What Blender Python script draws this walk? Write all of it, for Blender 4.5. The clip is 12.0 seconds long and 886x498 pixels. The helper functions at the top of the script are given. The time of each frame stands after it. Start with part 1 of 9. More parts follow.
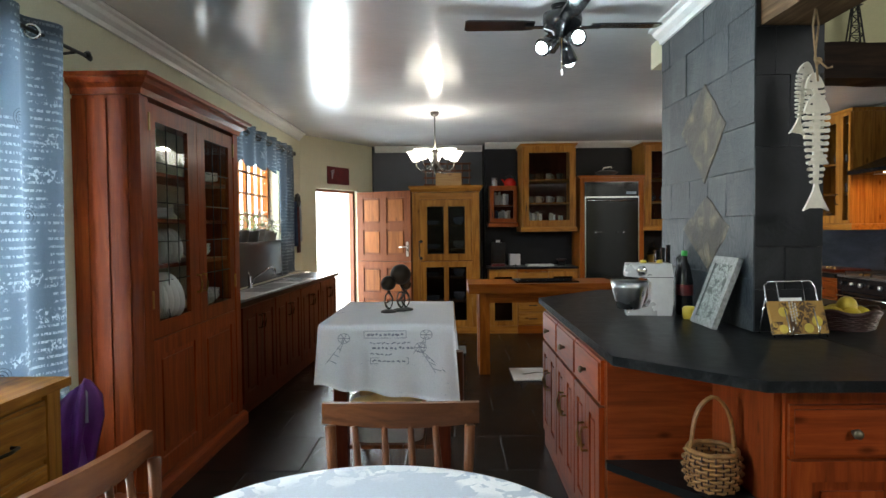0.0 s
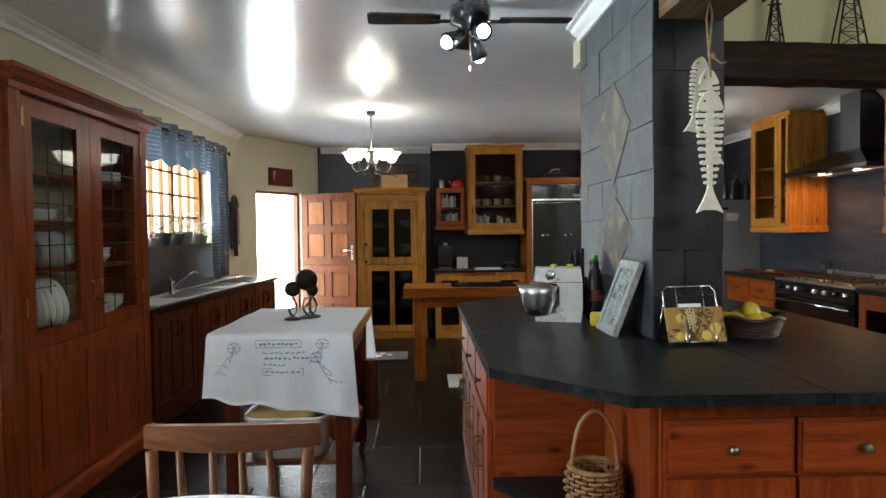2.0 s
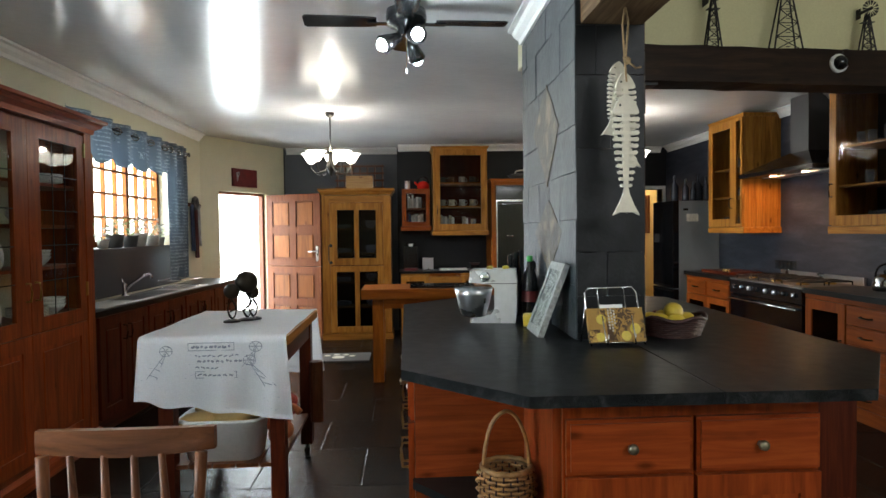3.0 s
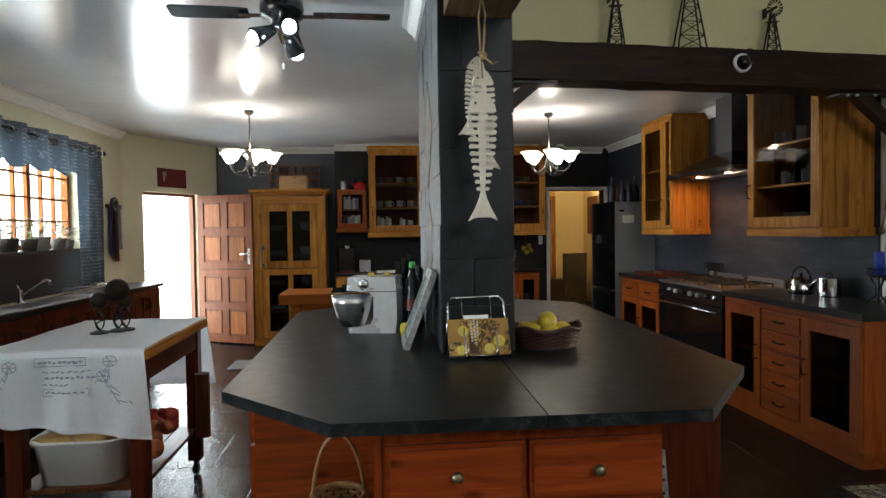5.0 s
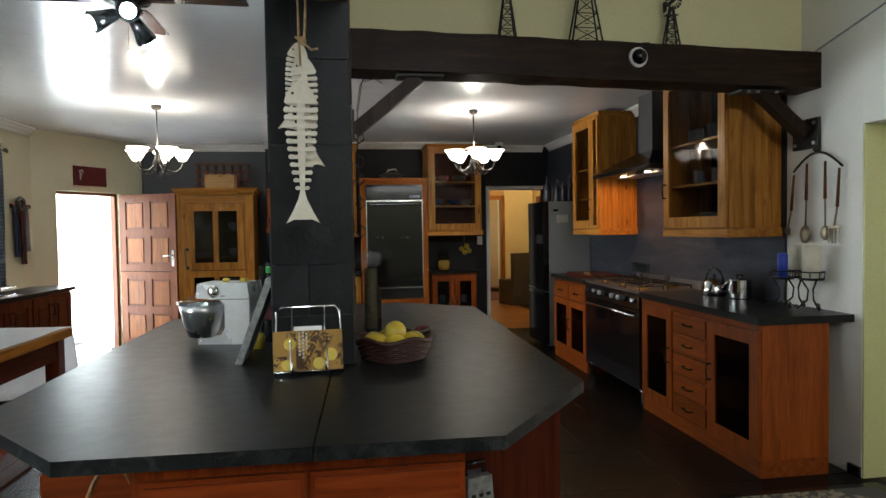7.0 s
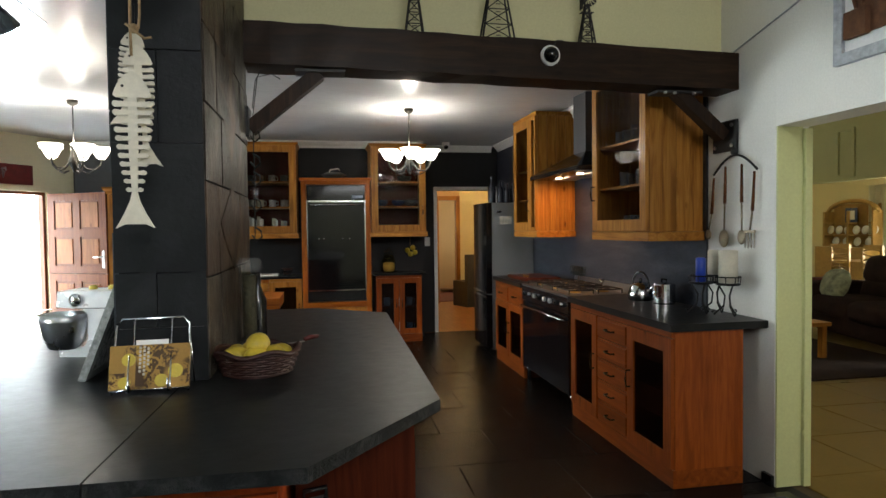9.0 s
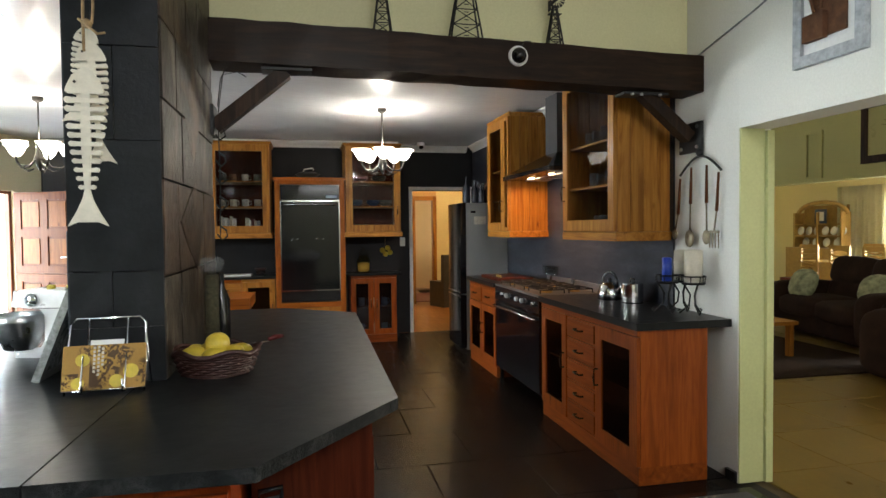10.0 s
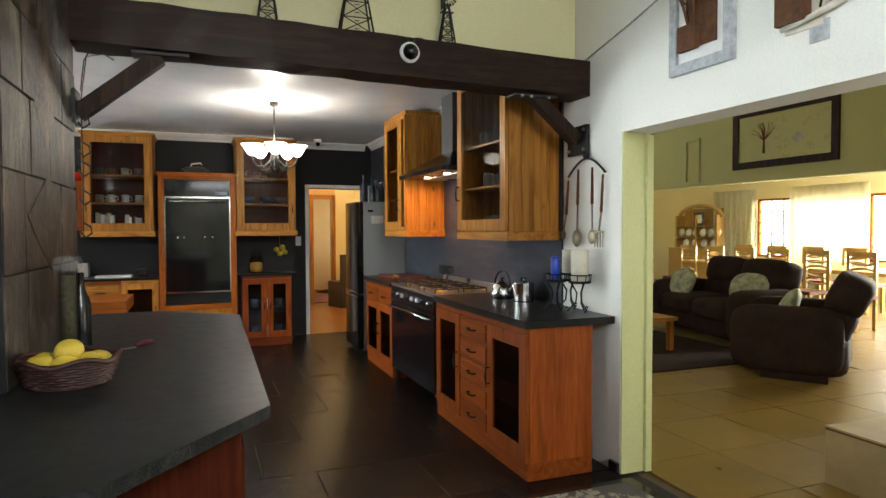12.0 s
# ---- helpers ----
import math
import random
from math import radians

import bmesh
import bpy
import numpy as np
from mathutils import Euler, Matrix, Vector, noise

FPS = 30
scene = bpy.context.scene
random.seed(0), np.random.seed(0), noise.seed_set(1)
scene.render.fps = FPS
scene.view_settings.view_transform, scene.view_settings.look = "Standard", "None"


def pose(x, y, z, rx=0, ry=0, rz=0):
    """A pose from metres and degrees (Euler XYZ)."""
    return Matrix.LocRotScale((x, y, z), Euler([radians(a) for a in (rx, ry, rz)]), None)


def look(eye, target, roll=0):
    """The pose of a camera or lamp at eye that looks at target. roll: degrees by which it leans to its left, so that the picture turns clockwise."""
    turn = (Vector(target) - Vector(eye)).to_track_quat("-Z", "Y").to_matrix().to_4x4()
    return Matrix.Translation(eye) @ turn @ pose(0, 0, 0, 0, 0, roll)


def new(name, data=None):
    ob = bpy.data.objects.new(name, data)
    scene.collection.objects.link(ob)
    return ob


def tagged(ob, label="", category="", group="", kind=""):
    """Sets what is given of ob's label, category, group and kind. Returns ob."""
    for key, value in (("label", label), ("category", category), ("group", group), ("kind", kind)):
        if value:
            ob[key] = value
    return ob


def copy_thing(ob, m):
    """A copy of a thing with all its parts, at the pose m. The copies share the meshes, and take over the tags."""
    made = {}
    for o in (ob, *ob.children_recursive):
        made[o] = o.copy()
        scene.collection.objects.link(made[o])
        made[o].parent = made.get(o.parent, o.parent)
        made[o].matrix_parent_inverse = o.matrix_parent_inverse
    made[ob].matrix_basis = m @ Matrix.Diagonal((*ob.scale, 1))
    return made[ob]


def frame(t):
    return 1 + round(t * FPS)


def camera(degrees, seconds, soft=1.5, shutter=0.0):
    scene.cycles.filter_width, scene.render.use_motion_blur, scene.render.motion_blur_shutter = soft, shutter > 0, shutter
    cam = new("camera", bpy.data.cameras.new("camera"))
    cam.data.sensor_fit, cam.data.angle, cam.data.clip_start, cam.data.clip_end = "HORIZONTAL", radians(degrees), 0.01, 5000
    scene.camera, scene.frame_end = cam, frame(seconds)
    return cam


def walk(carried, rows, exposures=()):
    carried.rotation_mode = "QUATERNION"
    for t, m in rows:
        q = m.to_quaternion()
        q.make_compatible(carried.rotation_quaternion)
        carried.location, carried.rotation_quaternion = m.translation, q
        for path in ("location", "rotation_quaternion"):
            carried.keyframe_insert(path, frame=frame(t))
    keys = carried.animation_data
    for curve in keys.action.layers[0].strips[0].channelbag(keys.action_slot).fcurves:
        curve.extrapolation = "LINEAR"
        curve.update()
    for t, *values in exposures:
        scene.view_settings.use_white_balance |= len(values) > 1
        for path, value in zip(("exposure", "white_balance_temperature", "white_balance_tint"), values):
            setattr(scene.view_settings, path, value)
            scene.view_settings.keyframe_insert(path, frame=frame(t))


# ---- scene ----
cam = camera(69.8, 12.0)
PATH = [
    (0, (0.134, -0.01, 1.394), (0.111, 1.989, 1.328), -0.6),
    (0.5, (0.217, 0.017, 1.386), (0.206, 2.016, 1.32), -0.6),
    (1, (0.3, 0.067, 1.389), (0.308, 2.066, 1.324), -0.7),
    (1.5, (0.386, 0.123, 1.392), (0.417, 2.122, 1.329), -0.6),
    (2, (0.49, 0.149, 1.39), (0.551, 2.147, 1.332), -0.6),
    (2.5, (0.621, 0.136, 1.395), (0.71, 2.133, 1.336), -0.7),
    (3, (0.725, 0.124, 1.396), (0.838, 2.12, 1.338), -0.7),
    (3.2, (0.783, 0.131, 1.383), (0.895, 2.128, 1.335), -0.8),
    (4.8, (1.135, 0.259, 1.386), (1.326, 2.249, 1.336), -0.7),
    (5, (1.178, 0.258, 1.414), (1.38, 2.247, 1.354), -0.8),
    (5.5, (1.33, 0.265, 1.423), (1.553, 2.252, 1.363), -0.8),
    (6, (1.467, 0.289, 1.421), (1.709, 2.273, 1.358), -0.9),
    (6.5, (1.569, 0.337, 1.408), (1.833, 2.318, 1.347), -0.9),
    (7, (1.697, 0.397, 1.42), (1.98, 2.375, 1.356), -0.9),
    (7.2, (1.738, 0.419, 1.417), (2.032, 2.397, 1.359), -0.7),
    (9, (2.085, 0.483, 1.434), (2.449, 2.448, 1.368), -0.7),
    (9.5, (2.127, 0.476, 1.433), (2.518, 2.437, 1.367), -0.7),
    (10, (2.147, 0.468, 1.428), (2.573, 2.421, 1.363), -0.6),
    (10.5, (2.171, 0.461, 1.429), (2.644, 2.403, 1.363), -0.5),
    (11, (2.19, 0.476, 1.43), (2.734, 2.4, 1.362), -0.4),
    (11.5, (2.212, 0.494, 1.425), (2.836, 2.393, 1.358), -0.2),
    (12, (2.231, 0.511, 1.42), (2.947, 2.377, 1.353), -0.2),
]
walk(cam, [(t, look(eye, target, roll)) for t, eye, target, roll in PATH],
     [(0.0, 0.24), (1.0, 0.38), (2.5, 0.45), (5.5, 0.08), (7.0, 0.2), (9.0, 0.46), (9.5, 0.64), (10.5, 0.94), (11.0, 1.06), (12.0, 1.14)])

# ---- light ----
world = bpy.data.worlds.new("World")
scene.world = world
world.use_nodes = True
wn = world.node_tree.nodes
sky = wn.new("ShaderNodeTexSky")
sky.sky_type, sky.sun_disc = "NISHITA", False
sky.sun_elevation, sky.sun_rotation = radians(52), radians(75)
wn["Background"].inputs["Strength"].default_value = 0.12
world.node_tree.links.new(sky.outputs[0], wn["Background"].inputs["Color"])


def lamp(name, kind, m, energy, color=(1, 1, 1), **kw):
    li = bpy.data.lights.new(name, kind)
    li.energy, li.color = energy, color
    if "size" in kw:
        if kind == "AREA":
            li.shape = "RECTANGLE"
            li.size, li.size_y = kw["size"]
        else:
            li.shadow_soft_size = kw["size"]
    if "angle" in kw:
        li.angle = kw["angle"]
    if "spot" in kw:
        li.spot_size, li.spot_blend = kw["spot"], 0.6
    ob = new(name, li)
    ob.matrix_world = m
    return ob


SUN_DIR = Vector((math.cos(radians(52)) * math.sin(radians(75)), math.cos(radians(52)) * math.cos(radians(75)), math.sin(radians(52))))
lamp("sun", "SUN", look((0, 0, 30), Vector((0, 0, 30)) - SUN_DIR), 4.0, (1, 0.95, 0.88), angle=radians(0.5))
# daylight standing in the openings; four of these openings are unseen, added for fill
DAY = (0.8, 0.93, 1.0)
lamp("daylight_back_door", "AREA", look((-1.72, 9.30, 1.22), (-0.847, 8.812, 1.2)), 300, DAY, size=(2.8, 2.5))
lamp("daylight_sink_window", "AREA", look((-1.97, 5.75, 1.72), (0, 5.75, 1.7)), 110, DAY, size=(2.5, 1.2))
lamp("daylight_curtained_window", "AREA", look((-1.96, 1.85, 1.35), (0.6, 1.85, 1.2)), 290, DAY, size=(1.8, 1.7))
# fill from an invented high opening behind the walker, brightens the east side
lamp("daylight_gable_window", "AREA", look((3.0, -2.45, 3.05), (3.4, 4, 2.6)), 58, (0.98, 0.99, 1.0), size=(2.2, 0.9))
lamp("daylight_dining_window", "AREA", look((15.3, 9.45, 3.3), (12.4, 9.45, 0.7)), 500, (1, 0.95, 0.8), size=(4.4, 1.6))
# added fill through an opening out of view, brightens the dining room
lamp("daylight_dining_side", "AREA", look((14.15, 5.8, 1.4), (9.5, 8.6, 1.3)), 700, (1, 0.95, 0.8), size=(3.0, 1.3))
# added fill from an unseen opening, lightens the room past the inner doorway
lamp("daylight_far_room", "AREA", look((3.25, 13.9, 1.5), (5, 13.9, 1.3)), 12, (1, 0.85, 0.65), size=(1.4, 1.2))
# lounge fill through a south window that is assumed, never in view
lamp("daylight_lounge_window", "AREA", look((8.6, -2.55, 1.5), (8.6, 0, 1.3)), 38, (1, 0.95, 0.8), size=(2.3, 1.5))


# ---- materials ----
def nodes_of(name):
    m = bpy.data.materials.new(name)
    m.use_nodes = True
    nt = m.node_tree
    return m, nt, nt.nodes["Principled BSDF"], nt.nodes.new, nt.links.new


def ramp(nt, fac, stops):
    r = nt.nodes.new("ShaderNodeValToRGB")
    while len(r.color_ramp.elements) < len(stops):
        r.color_ramp.elements.new(0.5)
    for e, (p, c) in zip(r.color_ramp.elements, stops):
        e.position, e.color = p, (*c, 1)
    nt.links.new(fac, r.inputs[0])
    return r.outputs[0]


def coords(nt, scale=(1, 1, 1), shift=True):
    tc = nt.nodes.new("ShaderNodeTexCoord")
    mp = nt.nodes.new("ShaderNodeMapping")
    mp.inputs["Scale"].default_value = scale
    nt.links.new(tc.outputs["Object"], mp.inputs["Vector"])
    if shift:
        oi = nt.nodes.new("ShaderNodeObjectInfo")
        mu = nt.nodes.new("ShaderNodeMath")
        mu.operation = "MULTIPLY"
        mu.inputs[1].default_value = 37.0
        nt.links.new(oi.outputs["Random"], mu.inputs[0])
        nt.links.new(mu.outputs[0], mp.inputs["Location"])
    return mp.outputs[0]


def noise_of(nt, vec, scale, detail=4, rough=0.55, dist=0.0):
    n = nt.nodes.new("ShaderNodeTexNoise")
    n.inputs["Scale"].default_value, n.inputs["Detail"].default_value = scale, detail
    n.inputs["Roughness"].default_value, n.inputs["Distortion"].default_value = rough, dist
    nt.links.new(vec, n.inputs["Vector"])
    return n.outputs["Fac"]


def mixed(nt, a, b, fac, mode="MIX"):
    m = nt.nodes.new("ShaderNodeMix")
    m.data_type, m.blend_type = "RGBA", mode
    for sock, v in ((m.inputs["Factor"], fac), (m.inputs["A"], a), (m.inputs["B"], b)):
        if hasattr(v, "is_output"):
            nt.links.new(v, sock)
        elif isinstance(v, tuple):
            sock.default_value = (*v, 1)
        else:
            sock.default_value = v
    return m.outputs["Result"]


def bump(nt, height, p, strength, distance=0.01):
    b = nt.nodes.new("ShaderNodeBump")
    b.inputs["Strength"].default_value, b.inputs["Distance"].default_value = strength, distance
    nt.links.new(height, b.inputs["Height"])
    nt.links.new(b.outputs[0], p.inputs["Normal"])


def paint(name, col, rough=0.6, vary=0.12, scale=3.0, grain=60.0, bumps=0.1, metal=0.0, coat=0.0, spec=0.5):
    """A plain surface with broad and fine unevenness."""
    m, nt, p, nn, ln = nodes_of(name)
    v = coords(nt)
    big = noise_of(nt, v, scale, 5, 0.6)
    fine = noise_of(nt, v, grain, 3, 0.6)
    dark = tuple(c * (1 - vary) for c in col)
    lite = tuple(min(1, c * (1 + vary * 0.7)) for c in col)
    c1 = ramp(nt, big, [(0.3, dark), (0.7, lite)])
    c2 = mixed(nt, c1, ramp(nt, fine, [(0.3, (0.82, 0.82, 0.82)), (0.7, (1, 1, 1))]), 0.5, "MULTIPLY")
    ln(c2, p.inputs["Base Color"])
    r = nn("ShaderNodeMapRange")
    r.inputs["To Min"].default_value, r.inputs["To Max"].default_value = max(0.03, rough - 0.08), min(1, rough + 0.1)
    ln(big, r.inputs["Value"])
    ln(r.outputs[0], p.inputs["Roughness"])
    p.inputs["Metallic"].default_value = metal
    p.inputs["Coat Weight"].default_value = coat
    p.inputs["Coat Roughness"].default_value = 0.15
    p.inputs["Specular IOR Level"].default_value = spec
    if bumps:
        bump(nt, fine, p, bumps, 0.004)
    return m


def timber(name, dark, mid, lite, axis="z", rough=0.35, knots=True, spec=0.12):
    """Varnished wood with grain along one axis, knots, and boards of slightly different tone."""
    m, nt, p, nn, ln = nodes_of(name)
    k = "xyz".index(axis)
    sc = [14.0, 14.0, 14.0]
    sc[k] = 1.1
    v = coords(nt, tuple(sc))
    g = noise_of(nt, v, 1.6, 6, 0.62, 1.1)
    sf = [90.0, 90.0, 90.0]
    sf[k] = 5.0
    f = noise_of(nt, coords(nt, tuple(sf)), 1.5, 3, 0.6)
    col = ramp(nt, g, [(0.25, dark), (0.5, mid), (0.78, lite)])
    col = mixed(nt, col, ramp(nt, f, [(0.35, (0.66, 0.6, 0.55)), (0.62, (1, 1, 1))]), 0.32, "MULTIPLY")
    blot = noise_of(nt, coords(nt, (1, 1, 1)), 2.3, 3, 0.5)
    col = mixed(nt, col, ramp(nt, blot, [(0.3, (0.7, 0.66, 0.62)), (0.65, (1.0, 1.0, 1.0))]), 0.6, "MULTIPLY")
    if knots:
        vo = nn("ShaderNodeTexVoronoi")
        s2 = [5.0, 5.0, 5.0]
        s2[k] = 2.2
        vo.inputs["Scale"].default_value = 1.3
        ln(coords(nt, tuple(s2)), vo.inputs["Vector"])
        col = mixed(nt, col, ramp(nt, vo.outputs["Distance"], [(0.03, (0.25, 0.16, 0.1)), (0.11, (1, 1, 1))]), 0.8, "MULTIPLY")
    oi = nn("ShaderNodeObjectInfo")
    col = mixed(nt, col, ramp(nt, oi.outputs["Random"], [(0.0, (0.74, 0.72, 0.7)), (1.0, (1.14, 1.12, 1.1))]), 0.75, "MULTIPLY")
    ln(col, p.inputs["Base Color"])
    p.inputs["Roughness"].default_value = rough
    p.inputs["Coat Weight"].default_value = 0.08
    p.inputs["Coat Roughness"].default_value = 0.25
    p.inputs["Specular IOR Level"].default_value = spec
    bump(nt, f, p, 0.18, 0.002)
    return m


def woods(name, dark, mid, lite, **kw):
    return {a: timber(name + "_" + a, dark, mid, lite, a, **kw) for a in "xyz"}


RED = woods("red_stained_wood", (0.12, 0.02, 0.006), (0.26, 0.05, 0.013), (0.4, 0.092, 0.021), rough=0.36)
ISLAND = woods("red_orange_wood", (0.15, 0.026, 0.006), (0.29, 0.051, 0.011), (0.41, 0.088, 0.018), rough=0.34)
ORANGE = woods("orange_varnished_wood", (0.17, 0.042, 0.005), (0.32, 0.088, 0.009), (0.45, 0.15, 0.016), rough=0.42)
EAST = woods("reddish_orange_wood", (0.16, 0.036, 0.006), (0.265, 0.06, 0.009), (0.37, 0.1, 0.016), rough=0.36)
# SINKWOOD holds the back-lit dark of sink fronts and table legs in its colour
SINKWOOD = woods("dark_and_backlit_red_wood", (0.035, 0.006, 0.003), (0.08, 0.015, 0.006), (0.13, 0.028, 0.009), rough=0.4)
PINE = woods("golden_pine", (0.19, 0.072, 0.013), (0.4, 0.17, 0.03), (0.58, 0.285, 0.058), rough=0.4)
OAK = woods("light_oak", (0.3, 0.16, 0.06), (0.45, 0.26, 0.1), (0.58, 0.37, 0.17), rough=0.45)
BROWN = woods("brown_chair_wood", (0.05, 0.017, 0.007), (0.12, 0.042, 0.016), (0.19, 0.072, 0.028), rough=0.4)
DOORWOOD = woods("red_brown_door", (0.09, 0.024, 0.009), (0.16, 0.048, 0.017), (0.22, 0.072, 0.025), rough=0.4)
DOORPANEL = woods("orange_door_panel", (0.14, 0.045, 0.013), (0.27, 0.092, 0.027), (0.35, 0.13, 0.042), rough=0.36)
BEAM = woods("dark_sleeper", (0.01, 0.0055, 0.003), (0.026, 0.013, 0.0065), (0.055, 0.028, 0.014), rough=0.62, spec=0.12)
SAWN = woods("brown_sleeper", (0.06, 0.036, 0.018), (0.15, 0.093, 0.048), (0.27, 0.18, 0.1), rough=0.75)


def stone(name, a, b, c, rough=0.4, scale=4.0, relief=0.5, streak=(1, 1, 1), gloss_var=0.15, spec=0.3):
    """Cleft slate: tone from piece to piece, cloudy stains, riven relief."""
    m, nt, p, nn, ln = nodes_of(name)
    v = coords(nt, streak)
    big = noise_of(nt, v, scale, 6, 0.62, 0.6)
    fine = noise_of(nt, v, scale * 9, 5, 0.65)
    col = ramp(nt, big, [(0.28, a), (0.5, b), (0.75, c)])
    oi = nn("ShaderNodeObjectInfo")
    tone = ramp(nt, oi.outputs["Random"], [(0.0, (0.72, 0.72, 0.74)), (0.5, (0.9, 0.9, 0.9)), (1.0, (1.15, 1.12, 1.08))])
    col = mixed(nt, col, tone, 0.8, "MULTIPLY")
    col = mixed(nt, col, ramp(nt, fine, [(0.35, (0.75, 0.75, 0.75)), (0.65, (1.1, 1.1, 1.1))]), 0.5, "MULTIPLY")
    ln(col, p.inputs["Base Color"])
    r = nn("ShaderNodeMapRange")
    r.inputs["To Min"].default_value, r.inputs["To Max"].default_value = max(0.05, rough - gloss_var), rough + gloss_var
    ln(fine, r.inputs["Value"])
    ln(r.outputs[0], p.inputs["Roughness"])
    p.inputs["Specular IOR Level"].default_value = spec
    ad = nn("ShaderNodeMath")
    ln(big, ad.inputs[0])
    ln(fine, ad.inputs[1])
    bump(nt, ad.outputs[0], p, relief, 0.012)
    return m


SLATE_FLOOR = stone("black_floor_slate", (0.0045, 0.0034, 0.0029), (0.008, 0.006, 0.0051), (0.0135, 0.01, 0.0084), 0.22, 5, 0.32, gloss_var=0.09, spec=0.1)
GROUT = paint("dark_grout", (0.011, 0.009, 0.008), 0.6, spec=0.2)
WORKTOP = stone("honed_slate_worktop", (0.007, 0.0076, 0.0077), (0.011, 0.0117, 0.0118), (0.017, 0.0176, 0.0174), 0.33, 2.0, 0.06, gloss_var=0.08, spec=0.11)
WORK_EDGE = stone("split_slate_edge", (0.006, 0.0066, 0.007), (0.014, 0.015, 0.0155), (0.05, 0.052, 0.052), 0.6, 18, 0.9, spec=0.08)
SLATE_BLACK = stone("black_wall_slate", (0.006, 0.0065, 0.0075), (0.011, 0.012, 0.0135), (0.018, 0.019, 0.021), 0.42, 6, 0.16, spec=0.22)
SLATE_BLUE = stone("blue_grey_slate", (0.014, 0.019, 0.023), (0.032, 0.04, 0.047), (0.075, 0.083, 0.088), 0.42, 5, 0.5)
SLATE_TAN = stone("tan_fossil_slate", (0.028, 0.026, 0.024), (0.07, 0.058, 0.045), (0.26, 0.21, 0.14), 0.45, 9, 0.7)
SLATE_GREY = stone("grey_brown_riven_slate", (0.012, 0.0095, 0.007), (0.042, 0.032, 0.023), (0.23, 0.195, 0.145), 0.38, 7, 1.0, (1, 1, 0.6))
SLATE_BROWN = stone("brown_riven_slate", (0.014, 0.0085, 0.0055), (0.05, 0.029, 0.018), (0.2, 0.135, 0.08), 0.4, 6, 1.0, (1, 1, 0.6))
NAVY = stone("navy_streaked_splashback", (0.014, 0.016, 0.024), (0.026, 0.03, 0.043), (0.05, 0.055, 0.072), 0.4, 3.0, 0.25, (1, 1, 5))
STRAWCREAM = paint("yellow_cream_wall_paint", (0.6, 0.57, 0.33), 0.6, 0.06, 1.0, 90, 0.12)
CREAM = paint("cream_wall_paint", (0.65, 0.62, 0.44), 0.55, 0.05, 1.2, 90, 0.12)
WHITE_WALL = paint("white_wall_paint", (0.82, 0.81, 0.76), 0.6, 0.05, 1.0, 90, 0.12)
OLIVE = paint("olive_wall_paint", (0.32, 0.31, 0.12), 0.6, 0.06, 1.0, 80, 0.1)
YELLOWISH = paint("pale_green_jamb_paint", (0.6, 0.62, 0.3), 0.45, 0.06, 1.5, 60, 0.08)
TAN = paint("tan_passage_paint", (0.56, 0.36, 0.16), 0.6, 0.06, 1.0, 60, 0.08)
STRAW = paint("straw_wall_paint", (0.72, 0.64, 0.36), 0.6, 0.05, 1.0, 60, 0.08)
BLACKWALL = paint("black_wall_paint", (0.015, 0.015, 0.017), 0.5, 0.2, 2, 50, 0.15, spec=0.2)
SLATEPAINT = paint("blue_grey_wall_paint", (0.062, 0.07, 0.085), 0.5, 0.12, 2, 50, 0.12)
PLASTER = paint("white_cornice", (0.78, 0.78, 0.77), 0.4, 0.05, 2, 60, 0.05)
STEEL = paint("brushed_steel", (0.64, 0.64, 0.65), 0.28, 0.1, 4, 150, 0.03, 1.0)
# half metal and pale: the window's bright reflection is partly in the colour
SINK_TOP = paint("bright_reflection_sink_steel", (0.7, 0.71, 0.72), 0.4, 0.1, 6, 150, 0.03, 0.45)
DARK_STEEL = paint("dull_hob_steel", (0.16, 0.15, 0.14), 0.35, 0.2, 6, 100, 0.05, 0.7)
BASIN = paint("shade_dark_basin_steel", (0.22, 0.22, 0.23), 0.3, 0.15, 5, 80, 0, 1.0)
CHROME = paint("chrome", (0.75, 0.75, 0.76), 0.1, 0.05, 4, 100, 0.0, 1.0)
IRON = paint("black_iron", (0.018, 0.017, 0.016), 0.5, 0.25, 12, 90, 0.2, 0.4)
BRONZE = paint("dark_bronze", (0.03, 0.022, 0.015), 0.5, 0.2, 12, 90, 0.1, 0.9)
BRASS = paint("aged_brass", (0.42, 0.27, 0.09), 0.35, 0.2, 15, 90, 0.1, 1.0)
BLACK = paint("black_enamel", (0.012, 0.012, 0.013), 0.16, 0.2, 4, 60, 0.0)
FLUE = paint("dark_grey_flue", (0.035, 0.037, 0.043), 0.4, 0.1, 3, 60, 0.0)
BLACK_GLASS = paint("black_glass", (0.006, 0.006, 0.007), 0.05, 0.1, 3, 40, 0.0)
GREY_METAL = paint("silver_fridge_side", (0.3, 0.31, 0.31), 0.38, 0.06, 2, 120, 0.05, 0.6)
SILVER = paint("silver_white_enamel", (0.74, 0.74, 0.75), 0.26, 0.03, 3, 30, 0.0, 0.45)
LAMP_BRONZE = paint("dark_lamp_bronze", (0.02, 0.016, 0.012), 0.45, 0.2, 12, 90, 0.1, 0.4)
DULL_BRASS = paint("tarnished_utensil_metal", (0.26, 0.22, 0.15), 0.4, 0.25, 15, 90, 0.1, 0.9)
INK = paint("faded_ink", (0.36, 0.39, 0.46), 0.9, 0.3, 30, 90, 0.0)
WHITE = paint("white_plastic", (0.78, 0.78, 0.77), 0.35, 0.04, 4, 60, 0.0)
CHINA = paint("white_china", (0.8, 0.79, 0.75), 0.15, 0.04, 6, 60, 0.0, 0, 0.3)
